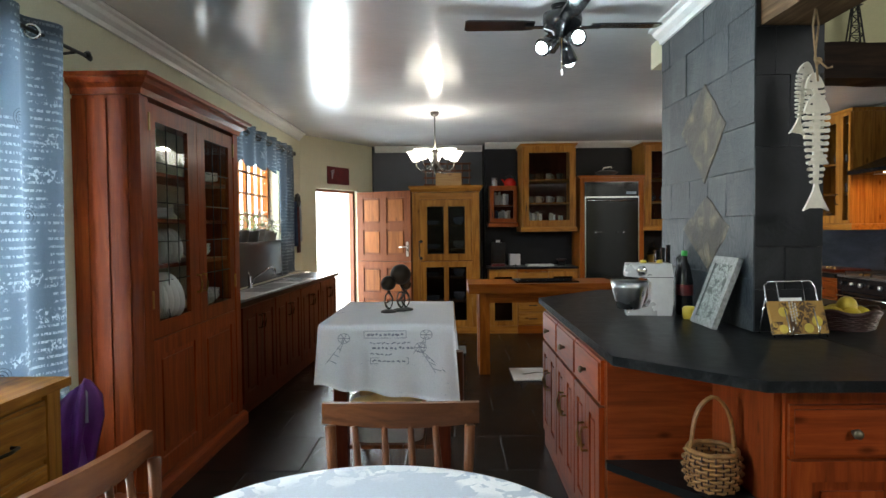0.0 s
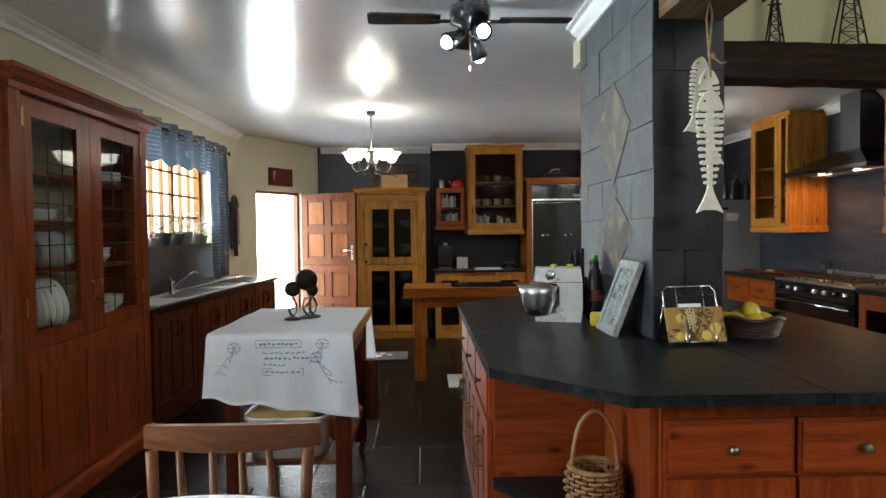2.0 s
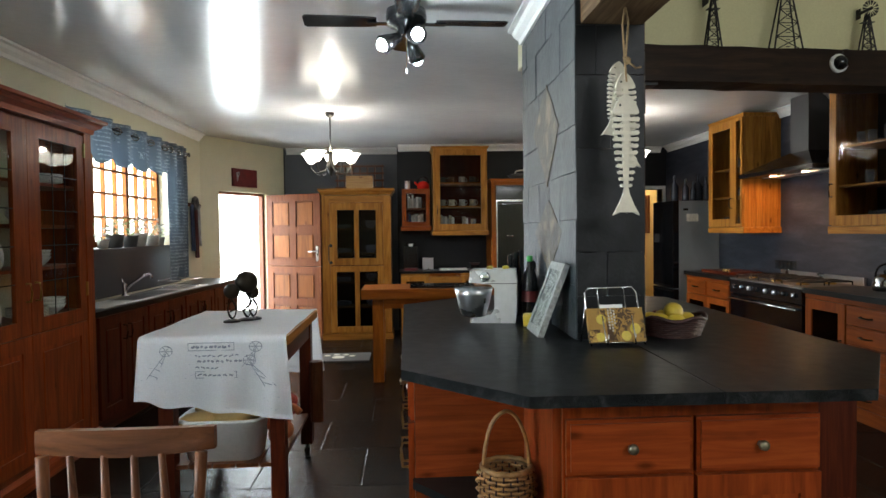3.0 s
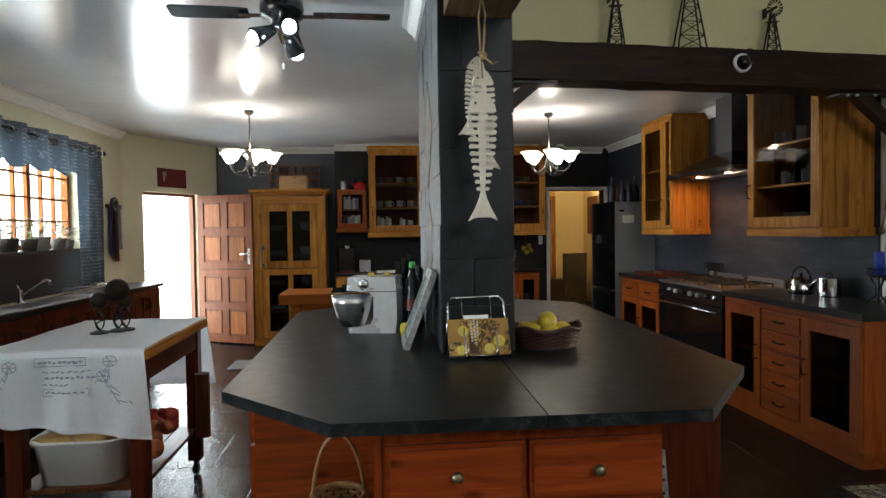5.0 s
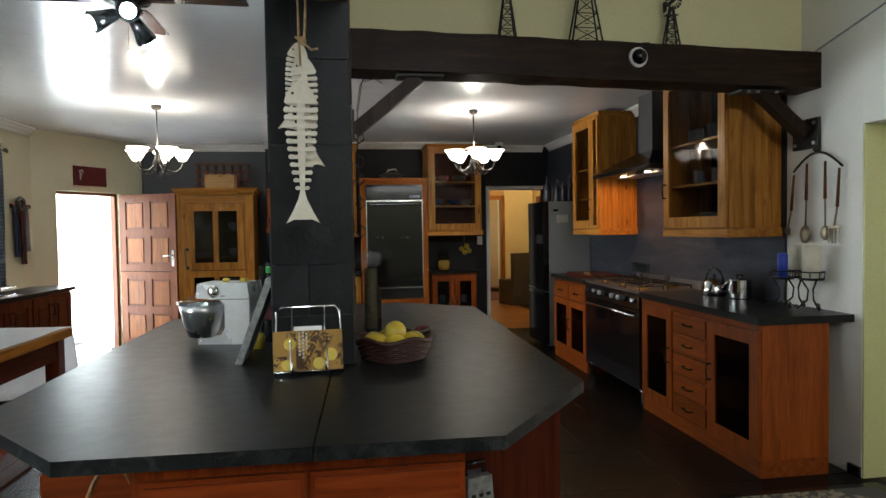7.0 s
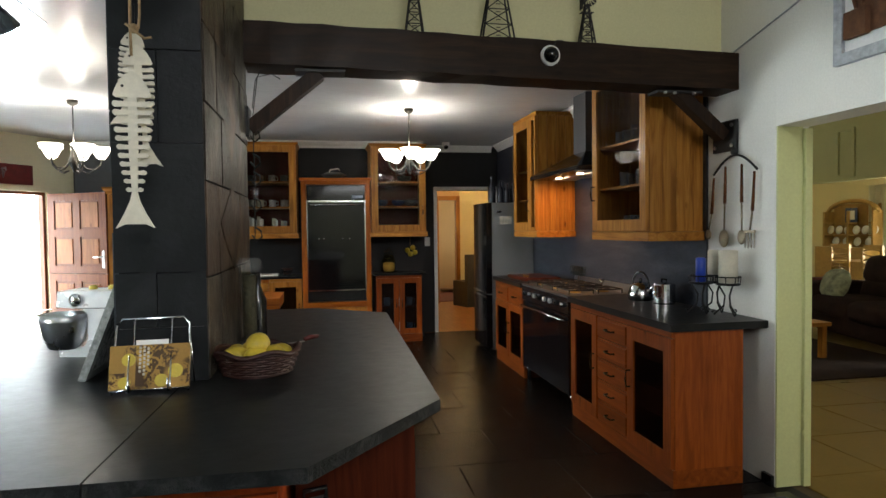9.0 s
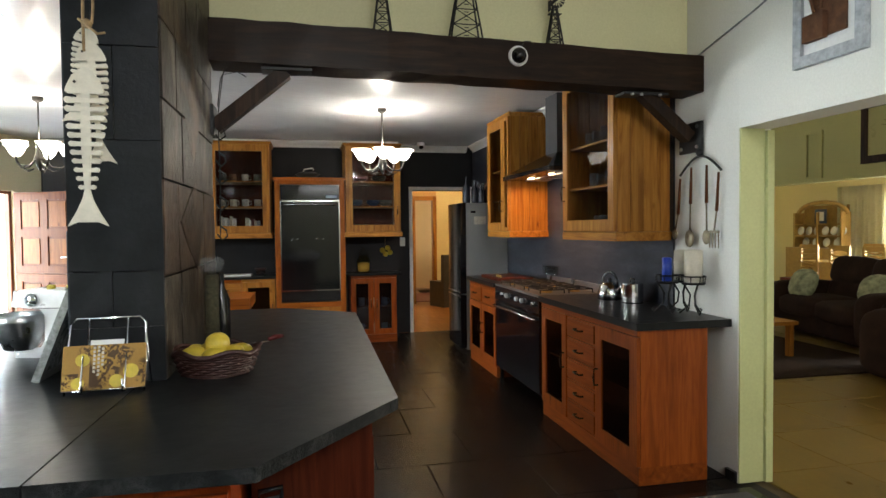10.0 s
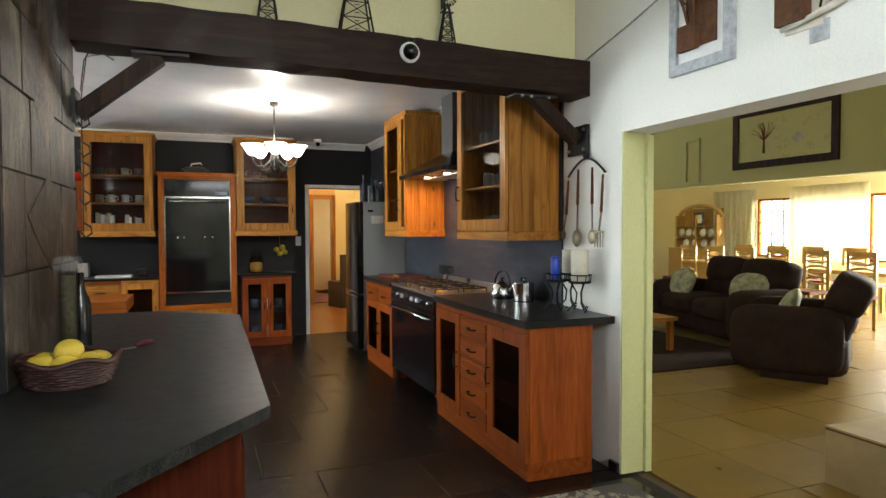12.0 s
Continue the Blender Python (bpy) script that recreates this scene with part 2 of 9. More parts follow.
BONE = paint("limewashed_wood", (0.66, 0.61, 0.5), 0.65, 0.15, 9, 70, 0.4)
ROPE = paint("jute_twine", (0.3, 0.2, 0.1), 0.9, 0.3, 60, 200, 0.6)
WICKER = paint("honey_wicker", (0.3, 0.15, 0.05), 0.5, 0.4, 25, 90, 0.4)
WICKER_DARK = paint("dark_wicker", (0.036, 0.0085, 0.0055), 0.5, 0.35, 30, 90, 0.4)
LEMON = paint("lemon_peel", (0.58, 0.43, 0.045), 0.4, 0.15, 20, 120, 0.3)
POTATO = paint("butternut_skin", (0.62, 0.4, 0.15), 0.5, 0.2, 12, 80, 0.2)
RED_MESH = paint("red_net_bag", (0.5, 0.05, 0.025), 0.6, 0.4, 40, 120, 0.5)
ORANGE_MESH = paint("orange_net_bag", (0.5, 0.14, 0.04), 0.6, 0.5, 35, 120, 0.6)
REDPAINT = paint("red_enamel", (0.55, 0.02, 0.015), 0.15, 0.1, 5, 50, 0.0)
MAROON = paint("maroon_board", (0.12, 0.012, 0.012), 0.45, 0.3, 12, 60, 0.2)
PURPLE = paint("purple_umbrella_cloth", (0.11, 0.012, 0.16), 0.6, 0.25, 14, 150, 0.3)
BLUE = paint("blue_wax", (0.02, 0.06, 0.42), 0.35, 0.1, 6, 60, 0.0)
BLUEJAR = paint("dark_blue_glassware", (0.03, 0.04, 0.1), 0.1, 0.2, 6, 60, 0.0)
SOFA = paint("dark_brown_suede", (0.024, 0.013, 0.01), 0.85, 0.4, 6, 160, 0.4, spec=0.1)
CUSHION = paint("sage_print_cushion", (0.26, 0.28, 0.17), 0.85, 0.55, 14, 120, 0.3)
CHAIR_GOLD = paint("honey_dining_chair", (0.37, 0.22, 0.055), 0.4, 0.2, 9, 80, 0.1)
TILE_BEIGE = paint("beige_floor_tile", (0.17, 0.108, 0.026), 0.3, 0.2, 2.5, 40, 0.0, spec=0.14)
OTTOMAN = paint("beige_ottoman_cloth", (0.3, 0.22, 0.1), 0.7, 0.2, 5, 120, 0.2)
TILE_GROUT = paint("brown_grout", (0.085, 0.055, 0.02), 0.8)
HALLFLOOR = timber("hall_laminate", (0.22, 0.09, 0.03), (0.36, 0.17, 0.06), (0.46, 0.25, 0.1), "y", 0.3, False)
PAVING = paint("pale_paving", (0.68, 0.66, 0.62), 0.85, 0.2, 2, 30, 0.3)
LEAF = paint("leaf_green", (0.09, 0.15, 0.03), 0.5, 0.5, 25, 90, 0.1)
CLAY = paint("dark_pot", (0.05, 0.045, 0.04), 0.6, 0.3, 12, 60, 0.2)
GREYPOT = paint("grey_stone_pot", (0.3, 0.28, 0.25), 0.8, 0.3, 12, 60, 0.4)
FRAME_GREY = paint("distressed_grey_frame", (0.42, 0.44, 0.47), 0.6, 0.35, 25, 90, 0.4)
PEWTER = paint("embossed_pewter_frame", (0.3, 0.31, 0.3), 0.4, 0.45, 60, 140, 0.8, 0.6)
RUST = paint("rusted_scrap_metal", (0.13, 0.055, 0.025), 0.75, 0.45, 18, 90, 0.5, 0.4)
BOOK = paint("book_paper", (0.55, 0.5, 0.42), 0.7, 0.3, 30, 80, 0.1)
BLUE_TAPE = paint("denim_blue", (0.04, 0.06, 0.13), 0.8, 0.3, 20, 120, 0.3)


def emitter(name, col, strength, base=(0.8, 0.8, 0.78)):
    m, nt, p, nn, ln = nodes_of(name)
    p.inputs["Base Color"].default_value = (*base, 1)
    p.inputs["Emission Color"].default_value = (*col, 1)
    p.inputs["Emission Strength"].default_value = strength
    p.inputs["Roughness"].default_value = 0.3
    return m


SHADE_LIT = emitter("lit_frosted_glass", (1.0, 0.93, 0.78), 6.0)
OUTDOORS = emitter("overcast_glare", (0.95, 0.98, 1.0), 3.2)
BULB_COLD = emitter("lit_cool_bulb", (0.75, 0.95, 1.0), 30)
BULB_WARM = emitter("lit_warm_bulb", (1.0, 0.75, 0.45), 14)


def glazing(name, tint=(1, 1, 1), gloss=0.03, grazing=0.5, facing=0.02):
    """Thin clear glass: light passes straight through, Fresnel drives the gloss."""
    m, nt, p, nn, ln = nodes_of(name)
    nt.nodes.remove(p)
    tr, gl, mx, lw = nn("ShaderNodeBsdfTransparent"), nn("ShaderNodeBsdfGlossy"), nn("ShaderNodeMixShader"), nn("ShaderNodeLayerWeight")
    lw.inputs["Blend"].default_value = 0.5
    pw, fr = nn("ShaderNodeMath"), nn("ShaderNodeMath")
    pw.operation, fr.operation = "POWER", "MULTIPLY_ADD"
    pw.inputs[1].default_value = 4.5
    fr.inputs[1].default_value, fr.inputs[2].default_value = grazing, facing
    ln(lw.outputs["Facing"], pw.inputs[0])
    ln(pw.outputs[0], fr.inputs[0])
    tr.inputs["Color"].default_value = (*tint, 1)
    gl.inputs["Roughness"].default_value = gloss
    ln(fr.outputs[0], mx.inputs[0])
    ln(tr.outputs[0], mx.inputs[1])
    ln(gl.outputs[0], mx.inputs[2])
    ln(mx.outputs[0], nt.nodes["Material Output"].inputs["Surface"])
    return m


GLASS = glazing("clear_glass", (0.92, 0.94, 0.93))
GLASS_SMOKE = glazing("smoked_cabinet_glass", (0.8, 0.79, 0.78), 0.03, 0.15, 0.006)
GLASS_DARK = glazing("dark_mesh_glass", (0.36, 0.39, 0.46), 0.1)


def glassware():
    """Pressed glass that catches some light: clear and pale body mixed."""
    m, nt, p, nn, ln = nodes_of("pressed_glass")
    p.inputs["Base Color"].default_value = (0.7, 0.72, 0.72, 1)
    p.inputs["Roughness"].default_value = 0.08
    tr, mx = nn("ShaderNodeBsdfTransparent"), nn("ShaderNodeMixShader")
    mx.inputs[0].default_value = 0.1
    ln(tr.outputs[0], mx.inputs[1])
    ln(p.outputs[0], mx.inputs[2])
    ln(mx.outputs[0], nt.nodes["Material Output"].inputs["Surface"])
    return m


GLASSWARE = glassware()


def ceiling_gloss():
    """White gloss enamel on boards, slightly wavy."""
    m, nt, p, nn, ln = nodes_of("gloss_ceiling_paint")
    v = coords(nt, (1, 1, 1), False)
    w = noise_of(nt, v, 2.2, 2, 0.5)
    f = noise_of(nt, v, 14, 3, 0.5)
    ln(ramp(nt, w, [(0.3, (0.55, 0.55, 0.56)), (0.7, (0.61, 0.61, 0.615))]), p.inputs["Base Color"])
    p.inputs["Roughness"].default_value = 0.2
    p.inputs["Specular IOR Level"].default_value = 0.48
    ad = nn("ShaderNodeMath")
    ln(w, ad.inputs[0])
    ln(f, ad.inputs[1])
    bump(nt, ad.outputs[0], p, 0.1, 0.02)
    return m


CEIL = ceiling_gloss()


def printed(name, ground, ink, scale=9.0, thresh=0.6, sheer=0.0, bars=True):
    """Cloth with a scattered print: patches of script-like dashes and motifs."""
    m, nt, p, nn, ln = nodes_of(name)
    v = coords(nt, (1, 1, 1), False)
    patch = noise_of(nt, v, scale * 0.55, 2, 0.5, 0.3)
    dash = noise_of(nt, coords(nt, (1.0, 1.0, 4.0) if bars else (1, 1, 1), False), scale * 4.2, 3, 0.6, 0.8)
    a = ramp(nt, patch, [(0.42, (0, 0, 0)), (0.48, (1, 1, 1))])
    b = ramp(nt, dash, [(thresh - 0.03, (0, 0, 0)), (thresh, (1, 1, 1))])
    mask = mixed(nt, a, b, 1.0, "MULTIPLY")
    weave = noise_of(nt, v, 160, 2, 0.5)
    col = mixed(nt, ground, ink, mask)
    col = mixed(nt, col, ramp(nt, weave, [(0.3, (0.86, 0.86, 0.86)), (0.7, (1, 1, 1))]), 0.6, "MULTIPLY")
    ln(col, p.inputs["Base Color"])
    p.inputs["Roughness"].default_value = 0.85
    bump(nt, weave, p, 0.2, 0.002)
    if sheer:
        tl, mx = nn("ShaderNodeBsdfTranslucent"), nn("ShaderNodeMixShader")
        ln(col, tl.inputs["Color"])
        mx.inputs[0].default_value = sheer
        ln(p.outputs[0], mx.inputs[1])
        ln(tl.outputs[0], mx.inputs[2])
        ln(mx.outputs[0], nt.nodes["Material Output"].inputs["Surface"])
    return m


def script_cloth(name, ground, pale, dark, sheer):
    """Curtain cloth with running lines of small script, larger pale words and dark scrolls."""
    m, nt, p, nn, ln = nodes_of(name)
    plain = coords(nt, (1, 1, 1), False)
    sep = nn("ShaderNodeSeparateXYZ")
    ln(plain, sep.inputs[0])

    def lines(pitch, fill, phase):
        f, w, c = nn("ShaderNodeMath"), nn("ShaderNodeMath"), nn("ShaderNodeMath")
        f.operation, w.operation, c.operation = "MULTIPLY_ADD", "FRACT", "LESS_THAN"
        f.inputs[1].default_value, f.inputs[2].default_value, c.inputs[1].default_value = 1 / pitch, phase, fill
        ln(sep.outputs["Z"], f.inputs[0])
        ln(f.outputs[0], w.inputs[0])
        ln(w.outputs[0], c.inputs[0])
        return c.outputs[0]

    def both(*masks):
        out = masks[0]
        for k in masks[1:]:
            mu = nn("ShaderNodeMath")
            mu.operation = "MULTIPLY"
            ln(out, mu.inputs[0])
            ln(k, mu.inputs[1])
            out = mu.outputs[0]
        return out

    def over(src, lo, soft=0.04):
        return ramp(nt, src, [(lo, (0, 0, 0)), (lo + soft, (1, 1, 1))])
    letters = over(noise_of(nt, coords(nt, (1, 1, 0.35), False), 95, 2, 0.6, 1.2), 0.47)
    words = over(noise_of(nt, coords(nt, (1, 1, 0.25), False), 9, 2, 0.5), 0.44)
    small = both(lines(0.034, 0.34, 0.0), letters, words)
    big_letters = over(noise_of(nt, coords(nt, (1, 1, 0.8), False), 42, 2, 0.55, 1.6), 0.56, 0.02)
    big_words = over(noise_of(nt, coords(nt, (1, 1, 0.5), False), 4.5, 2, 0.5), 0.52)
    big = both(lines(0.15, 0.42, 0.3), big_letters, big_words)
    vo = nn("ShaderNodeTexVoronoi")
    vo.inputs["Scale"].default_value = 5.5
    ln(plain, vo.inputs["Vector"])
    wave = nn("ShaderNodeMath")
    wave.operation = "SINE"
    mul = nn("ShaderNodeMath")
    mul.operation = "MULTIPLY"
    mul.inputs[1].default_value = 95
    ln(vo.outputs["Distance"], mul.inputs[0])
    ln(mul.outputs[0], wave.inputs[0])
    scroll = both(over(wave.outputs[0], 0.72, 0.06), ramp(nt, vo.outputs["Distance"], [(0.2, (1, 1, 1)), (0.24, (0, 0, 0))]), over(noise_of(nt, plain, 3.4, 1, 0.5), 0.5))
    col = mixed(nt, ground, pale, small)
    col = mixed(nt, col, tuple(min(1, c * 1.15) for c in pale), big)
    col = mixed(nt, col, dark, scroll)
    weave = noise_of(nt, plain, 160, 2, 0.5)
    col = mixed(nt, col, ramp(nt, weave, [(0.3, (0.86, 0.86, 0.86)), (0.7, (1, 1, 1))]), 0.6, "MULTIPLY")
    ln(col, p.inputs["Base Color"])
    p.inputs["Roughness"].default_value = 0.85
    bump(nt, weave, p, 0.2, 0.002)
    tl, mx = nn("ShaderNodeBsdfTranslucent"), nn("ShaderNodeMixShader")
    ln(col, tl.inputs["Color"])
    mx.inputs[0].default_value = sheer
    ln(p.outputs[0], mx.inputs[1])
    ln(tl.outputs[0], mx.inputs[2])
    ln(mx.outputs[0], nt.nodes["Material Output"].inputs["Surface"])
    return m


CURTAIN = script_cloth("blue_script_curtain", (0.15, 0.185, 0.225), (0.36, 0.405, 0.45), (0.04, 0.05, 0.068), 0.025)
CLOTH = printed("white_farm_print_cloth", (0.92, 0.93, 0.95), (0.6, 0.63, 0.7), 8, 0.7, 0.25)
OILCLOTH = printed("grey_heart_oilcloth", (0.55, 0.6, 0.68), (0.88, 0.89, 0.91), 3.6, 0.5, 0.0, False)
CURTAIN_PALE = printed("pale_sheer_curtain", (0.8, 0.78, 0.6), (0.74, 0.72, 0.54), 4, 0.55, 0.3)
MAT_PRINT = printed("patterned_mat", (0.045, 0.043, 0.04), (0.26, 0.23, 0.17), 6, 0.52, 0.0, False)
BOOKCOVER = printed("food_book_cover", (0.07, 0.035, 0.015), (0.45, 0.27, 0.06), 13, 0.5, 0.0, False)
BOOKPHOTO = printed("yellow_food_photograph", (0.34, 0.19, 0.045), (0.08, 0.045, 0.02), 15, 0.5, 0.0, False)
PHOTO = printed("silver_relief_plate", (0.1, 0.11, 0.105), (0.36, 0.39, 0.37), 34, 0.5, 0.0, False)
DRAWING = printed("sepia_tree_drawing", (0.36, 0.35, 0.16), (0.31, 0.3, 0.135), 3, 0.6, 0.0, False)


# ---- building helpers ----
def thing(name, label, category, at=(0, 0, 0), rz=0.0, group="", kind=""):
    ob = new(name)
    ob.empty_display_size = 0.05
    ob.matrix_basis = pose(*at, 0, 0, rz)
    return tagged(ob, label, category, group, kind)


def to_mesh(name, bm, mat, smooth=False, bev=0.0, seg=1):
    if bev:
        bmesh.ops.bevel(bm, geom=[e for e in bm.edges if len(e.link_faces) == 2 and e.calc_face_angle(0) > 0.5], offset=bev, segments=seg, affect="EDGES", clamp_overlap=True)
    bmesh.ops.recalc_face_normals(bm, faces=bm.faces)
    me = bpy.data.meshes.new(name)
    bm.to_mesh(me)
    bm.free()
    if smooth:
        for f in me.polygons:
            f.use_smooth = True
    for one in mat if isinstance(mat, (list, tuple)) else [mat]:
        me.materials.append(one)
    return me


def part(name, bm, mat, parent, label="", smooth=False, bev=0.0, seg=1):
    ob = new(name, to_mesh(name, bm, mat, smooth, bev, seg))
    ob.parent = parent
    return tagged(ob, label)


def solo(name, bm, mat, label, category, kind="", at=(0, 0, 0), rz=0.0, smooth=False, bev=0.0, seg=1, group=""):
    ob = new(name, to_mesh(name, bm, mat, smooth, bev, seg))
    ob.matrix_basis = pose(*at, 0, 0, rz)
    return tagged(ob, label, category, group, kind)


def bx(x0, x1, y0, y1, z0, z1, bm=None):
    bm = bm or bmesh.new()
    v = [bm.verts.new((x, y, z)) for z in (z0, z1) for y in (y0, y1) for x in (x0, x1)]
    for f in ((0, 2, 3, 1), (4, 5, 7, 6), (0, 1, 5, 4), (2, 6, 7, 3), (0, 4, 6, 2), (1, 3, 7, 5)):
        bm.faces.new([v[i] for i in f])
    return bm


def prism(pts, z0, z1, bm=None):
    bm = bm or bmesh.new()
    lo = [bm.verts.new((x, y, z0)) for x, y in pts]
    hi = [bm.verts.new((x, y, z1)) for x, y in pts]
    bm.faces.new(lo[::-1])
    bm.faces.new(hi)
    for i in range(len(pts)):
        j = (i + 1) % len(pts)
        bm.faces.new((lo[i], lo[j], hi[j], hi[i]))
    return bm


def lathe(profile, seg=20, at=(0, 0, 0), bm=None, cap=True):
    bm = bm or bmesh.new()
    rings = []
    for r, z in profile:
        rings.append([bm.verts.new((at[0] + r * math.cos(2 * math.pi * i / seg), at[1] + r * math.sin(2 * math.pi * i / seg), at[2] + z)) for i in range(seg)])
    for a, b in zip(rings, rings[1:]):
        for i in range(seg):
            bm.faces.new((a[i], a[(i + 1) % seg], b[(i + 1) % seg], b[i]))
    if cap:
        bm.faces.new(rings[0][::-1])
        bm.faces.new(rings[-1])
    return bm


def tube(pts, r, seg=8, bm=None, closed=False):
    bm = bm or bmesh.new()
    pts = [Vector(p) for p in pts]
    n = len(pts)
    rr = r if isinstance(r, (list, tuple)) else [r] * n
    rings, up = [], Vector((0.13, 0.31, 0.94))
    for i, p in enumerate(pts):
        d = (pts[(i + 1) % n] - pts[i - 1]) if closed else (pts[min(i + 1, n - 1)] - pts[max(i - 1, 0)])
        d = d.normalized()
        a = d.cross(up)
        if a.length < 0.05:
            a = d.cross(Vector((1, 0, 0)))
        a.normalize()
        b = d.cross(a)
        rings.append([bm.verts.new(p + (a * math.cos(2 * math.pi * k / seg) + b * math.sin(2 * math.pi * k / seg)) * rr[i]) for k in range(seg)])
    pairs = list(zip(rings, rings[1:])) + ([(rings[-1], rings[0])] if closed else [])
    for a, b in pairs:
        for k in range(seg):
            bm.faces.new((a[k], a[(k + 1) % seg], b[(k + 1) % seg], b[k]))
    if not closed:
        bm.faces.new(rings[0][::-1])
        bm.faces.new(rings[-1])
    return bm


def ball(c, r, bm=None, u=14, v=9, sq=(1, 1, 1)):
    bm = bm or bmesh.new()
    m = Matrix.Translation(c) @ Matrix.Diagonal((sq[0] * r, sq[1] * r, sq[2] * r, 1))
    bmesh.ops.create_uvsphere(bm, u_segments=u, v_segments=v, radius=1, matrix=m)
    return bm


def sheet(nx, nz, fn, thick=0.003):
    """A thin cloth from a function of two numbers in 0..1, given thickness."""
    bm = bmesh.new()
    g = [[bm.verts.new(fn(i / nx, j / nz)) for i in range(nx + 1)] for j in range(nz + 1)]
    for j in range(nz):
        for i in range(nx):
            bm.faces.new((g[j][i], g[j][i + 1], g[j + 1][i + 1], g[j + 1][i]))
    bmesh.ops.solidify(bm, geom=bm.faces[:], thickness=thick)
    return bm


def puff(x0, x1, y0, y1, z0, z1, e=0.35, bm=None):
    """A stuffed, rounded block (a superellipsoid)."""
    bm = bm or bmesh.new()
    c = Vector(((x0 + x1) / 2, (y0 + y1) / 2, (z0 + z1) / 2))
    h = Vector(((x1 - x0) / 2, (y1 - y0) / 2, (z1 - z0) / 2))
    made = bmesh.ops.create_uvsphere(bm, u_segments=28, v_segments=18, radius=1)["verts"]
    for v in made:
        d = v.co.normalized()
        r = (abs(d.x) ** (2 / e) + abs(d.y) ** (2 / e) + abs(d.z) ** (2 / e)) ** (-e / 2)
        v.co = Vector((d.x * r * h.x, d.y * r * h.y, d.z * r * h.z)) + c
    return bm

# ---- the large structure ----
CZ, HZ = 2.56, 3.7          # flat kitchen ceiling, high ceiling
WX, EX, NY, SY = -1.70, 4.47, 9.09, -2.4
BEND, NWX = 7.79, -0.973    # the back-door wall runs slantwise between these


def structure(name, bm, mat, label, category="wall", **kw):
    return solo(name, bm, mat, label, category, "structure", **kw)


# ground outside, one sheet
structure("ground", bx(-400, 400, -400, 400, -0.6, -0.05), PAVING, "pale sunlit paved ground outside", "ground")
structure("floor", bx(-1.95, 4.57, SY - 0.2, 9.3, -0.05, -0.004), GROUT, "black riven slate kitchen floor", "floor")

# west wall with two windows
bm = bx(WX - 0.22, WX, SY, 0.95, 0, HZ)
bx(WX - 0.22, WX, 0.95, 2.75, 0, 0.5, bm)
bx(WX - 0.22, WX, 0.95, 2.75, 2.2, HZ, bm)
bx(WX - 0.22, WX, 2.75, 4.72, 0, HZ, bm)
bx(WX - 0.22, WX, 4.72, 6.78, 0, 1.27, bm)
bx(WX - 0.22, WX, 4.72, 6.78, 2.2, HZ, bm)
bx(WX - 0.22, WX, 6.78, BEND, 0, HZ, bm)
structure("wall_west", bm, CREAM, "cream painted wall with two windows")

# slanting wall with the back door
DLEN = math.hypot(NWX - WX, NY - BEND)
DROT = math.degrees(math.atan2(NY - BEND, NWX - WX))
D0, D1, DTOP = 0.285, 1.135, 1.915
bm = bx(0, D0, 0, 0.22, 0, HZ)
bx(D1, DLEN + 0.1, 0, 0.22, 0, HZ, bm)
bx(D0, D1, 0, 0.22, DTOP, HZ, bm)
structure("wall_northwest", bm, CREAM, "cream slanting wall with the back doorway", at=(WX, BEND, 0), rz=DROT)

# north wall with the passage doorway
H0, H1, HTOP = 3.60, 4.40, 1.955
bm = bx(NWX - 0.1, H0, NY, NY + 0.2, 0, HZ)
bx(H1, EX + 0.2, NY, NY + 0.2, 0, HZ, bm)
bx(H0, H1, NY, NY + 0.2, HTOP, HZ, bm)
structure("wall_north", bm, BLACKWALL, "black painted kitchen wall with a passage doorway")
structure("wall_recess", bx(NWX + 0.02, 0.6, NY - 0.012, NY - 0.001, 0, CZ), SLATEPAINT, "blue-grey painted wall behind the pine cupboard")
structure("wall_breast", bx(0.62, 3.36, 8.78, NY - 0.002, 0, CZ - 0.002), BLACKWALL, "black wall behind the fitted cupboards")

# east wall: dark splashback part, white part with the wide opening
A0, A1, ATOP = 0.6, 3.52, 1.957
structure("wall_east", bx(EX, EX + 0.2, A1, NY, 0, HZ), WHITE_WALL, "white painted wall beside the wide opening")
bm = bx(EX, EX + 0.2, SY, A0, 0, HZ)
bx(EX, EX + 0.2, A0, A1, ATOP, HZ, bm)
structure("wall_east_lintel", bm, WHITE_WALL, "white wall above and beyond the wide opening")
structure("wall_splashback", bx(EX - 0.014, EX - 0.001, 4.13, NY - 0.01, 0.0, CZ), NAVY, "navy streaked stone splashback behind the stove")
structure("trim_jamb", bx(EX + 0.003, EX + 0.155, A1 - 0.012, A1 - 0.001, 0, ATOP - 0.002), YELLOWISH, "pale green painted opening reveal", "trim")
bm = bx(EX + 0.158, EX + 0.2, A1 - 0.03, A1 - 0.002, 0, ATOP - 0.012)
for z in (0.28, 0.36, 1.6, 1.68):
    bx(EX + 0.152, EX + 0.158, A1 - 0.026, A1 - 0.016, z, z + 0.03, bm)
structure("trim_frame", bm, YELLOWISH, "pale green door frame strip with hinge plates", "trim", bev=0.002)
structure("trim_skirting", bx(EX - 0.02, EX - 0.001, A1, 3.6, 0, 0.06), BLACK, "black skirting at the foot of the wall", "trim")

# south wall behind the walker, with an invented high opening for fill light
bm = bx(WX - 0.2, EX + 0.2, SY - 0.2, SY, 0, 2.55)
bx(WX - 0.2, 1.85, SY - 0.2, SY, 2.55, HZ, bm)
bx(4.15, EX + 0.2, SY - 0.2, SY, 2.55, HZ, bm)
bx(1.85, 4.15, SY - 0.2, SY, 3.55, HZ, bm)
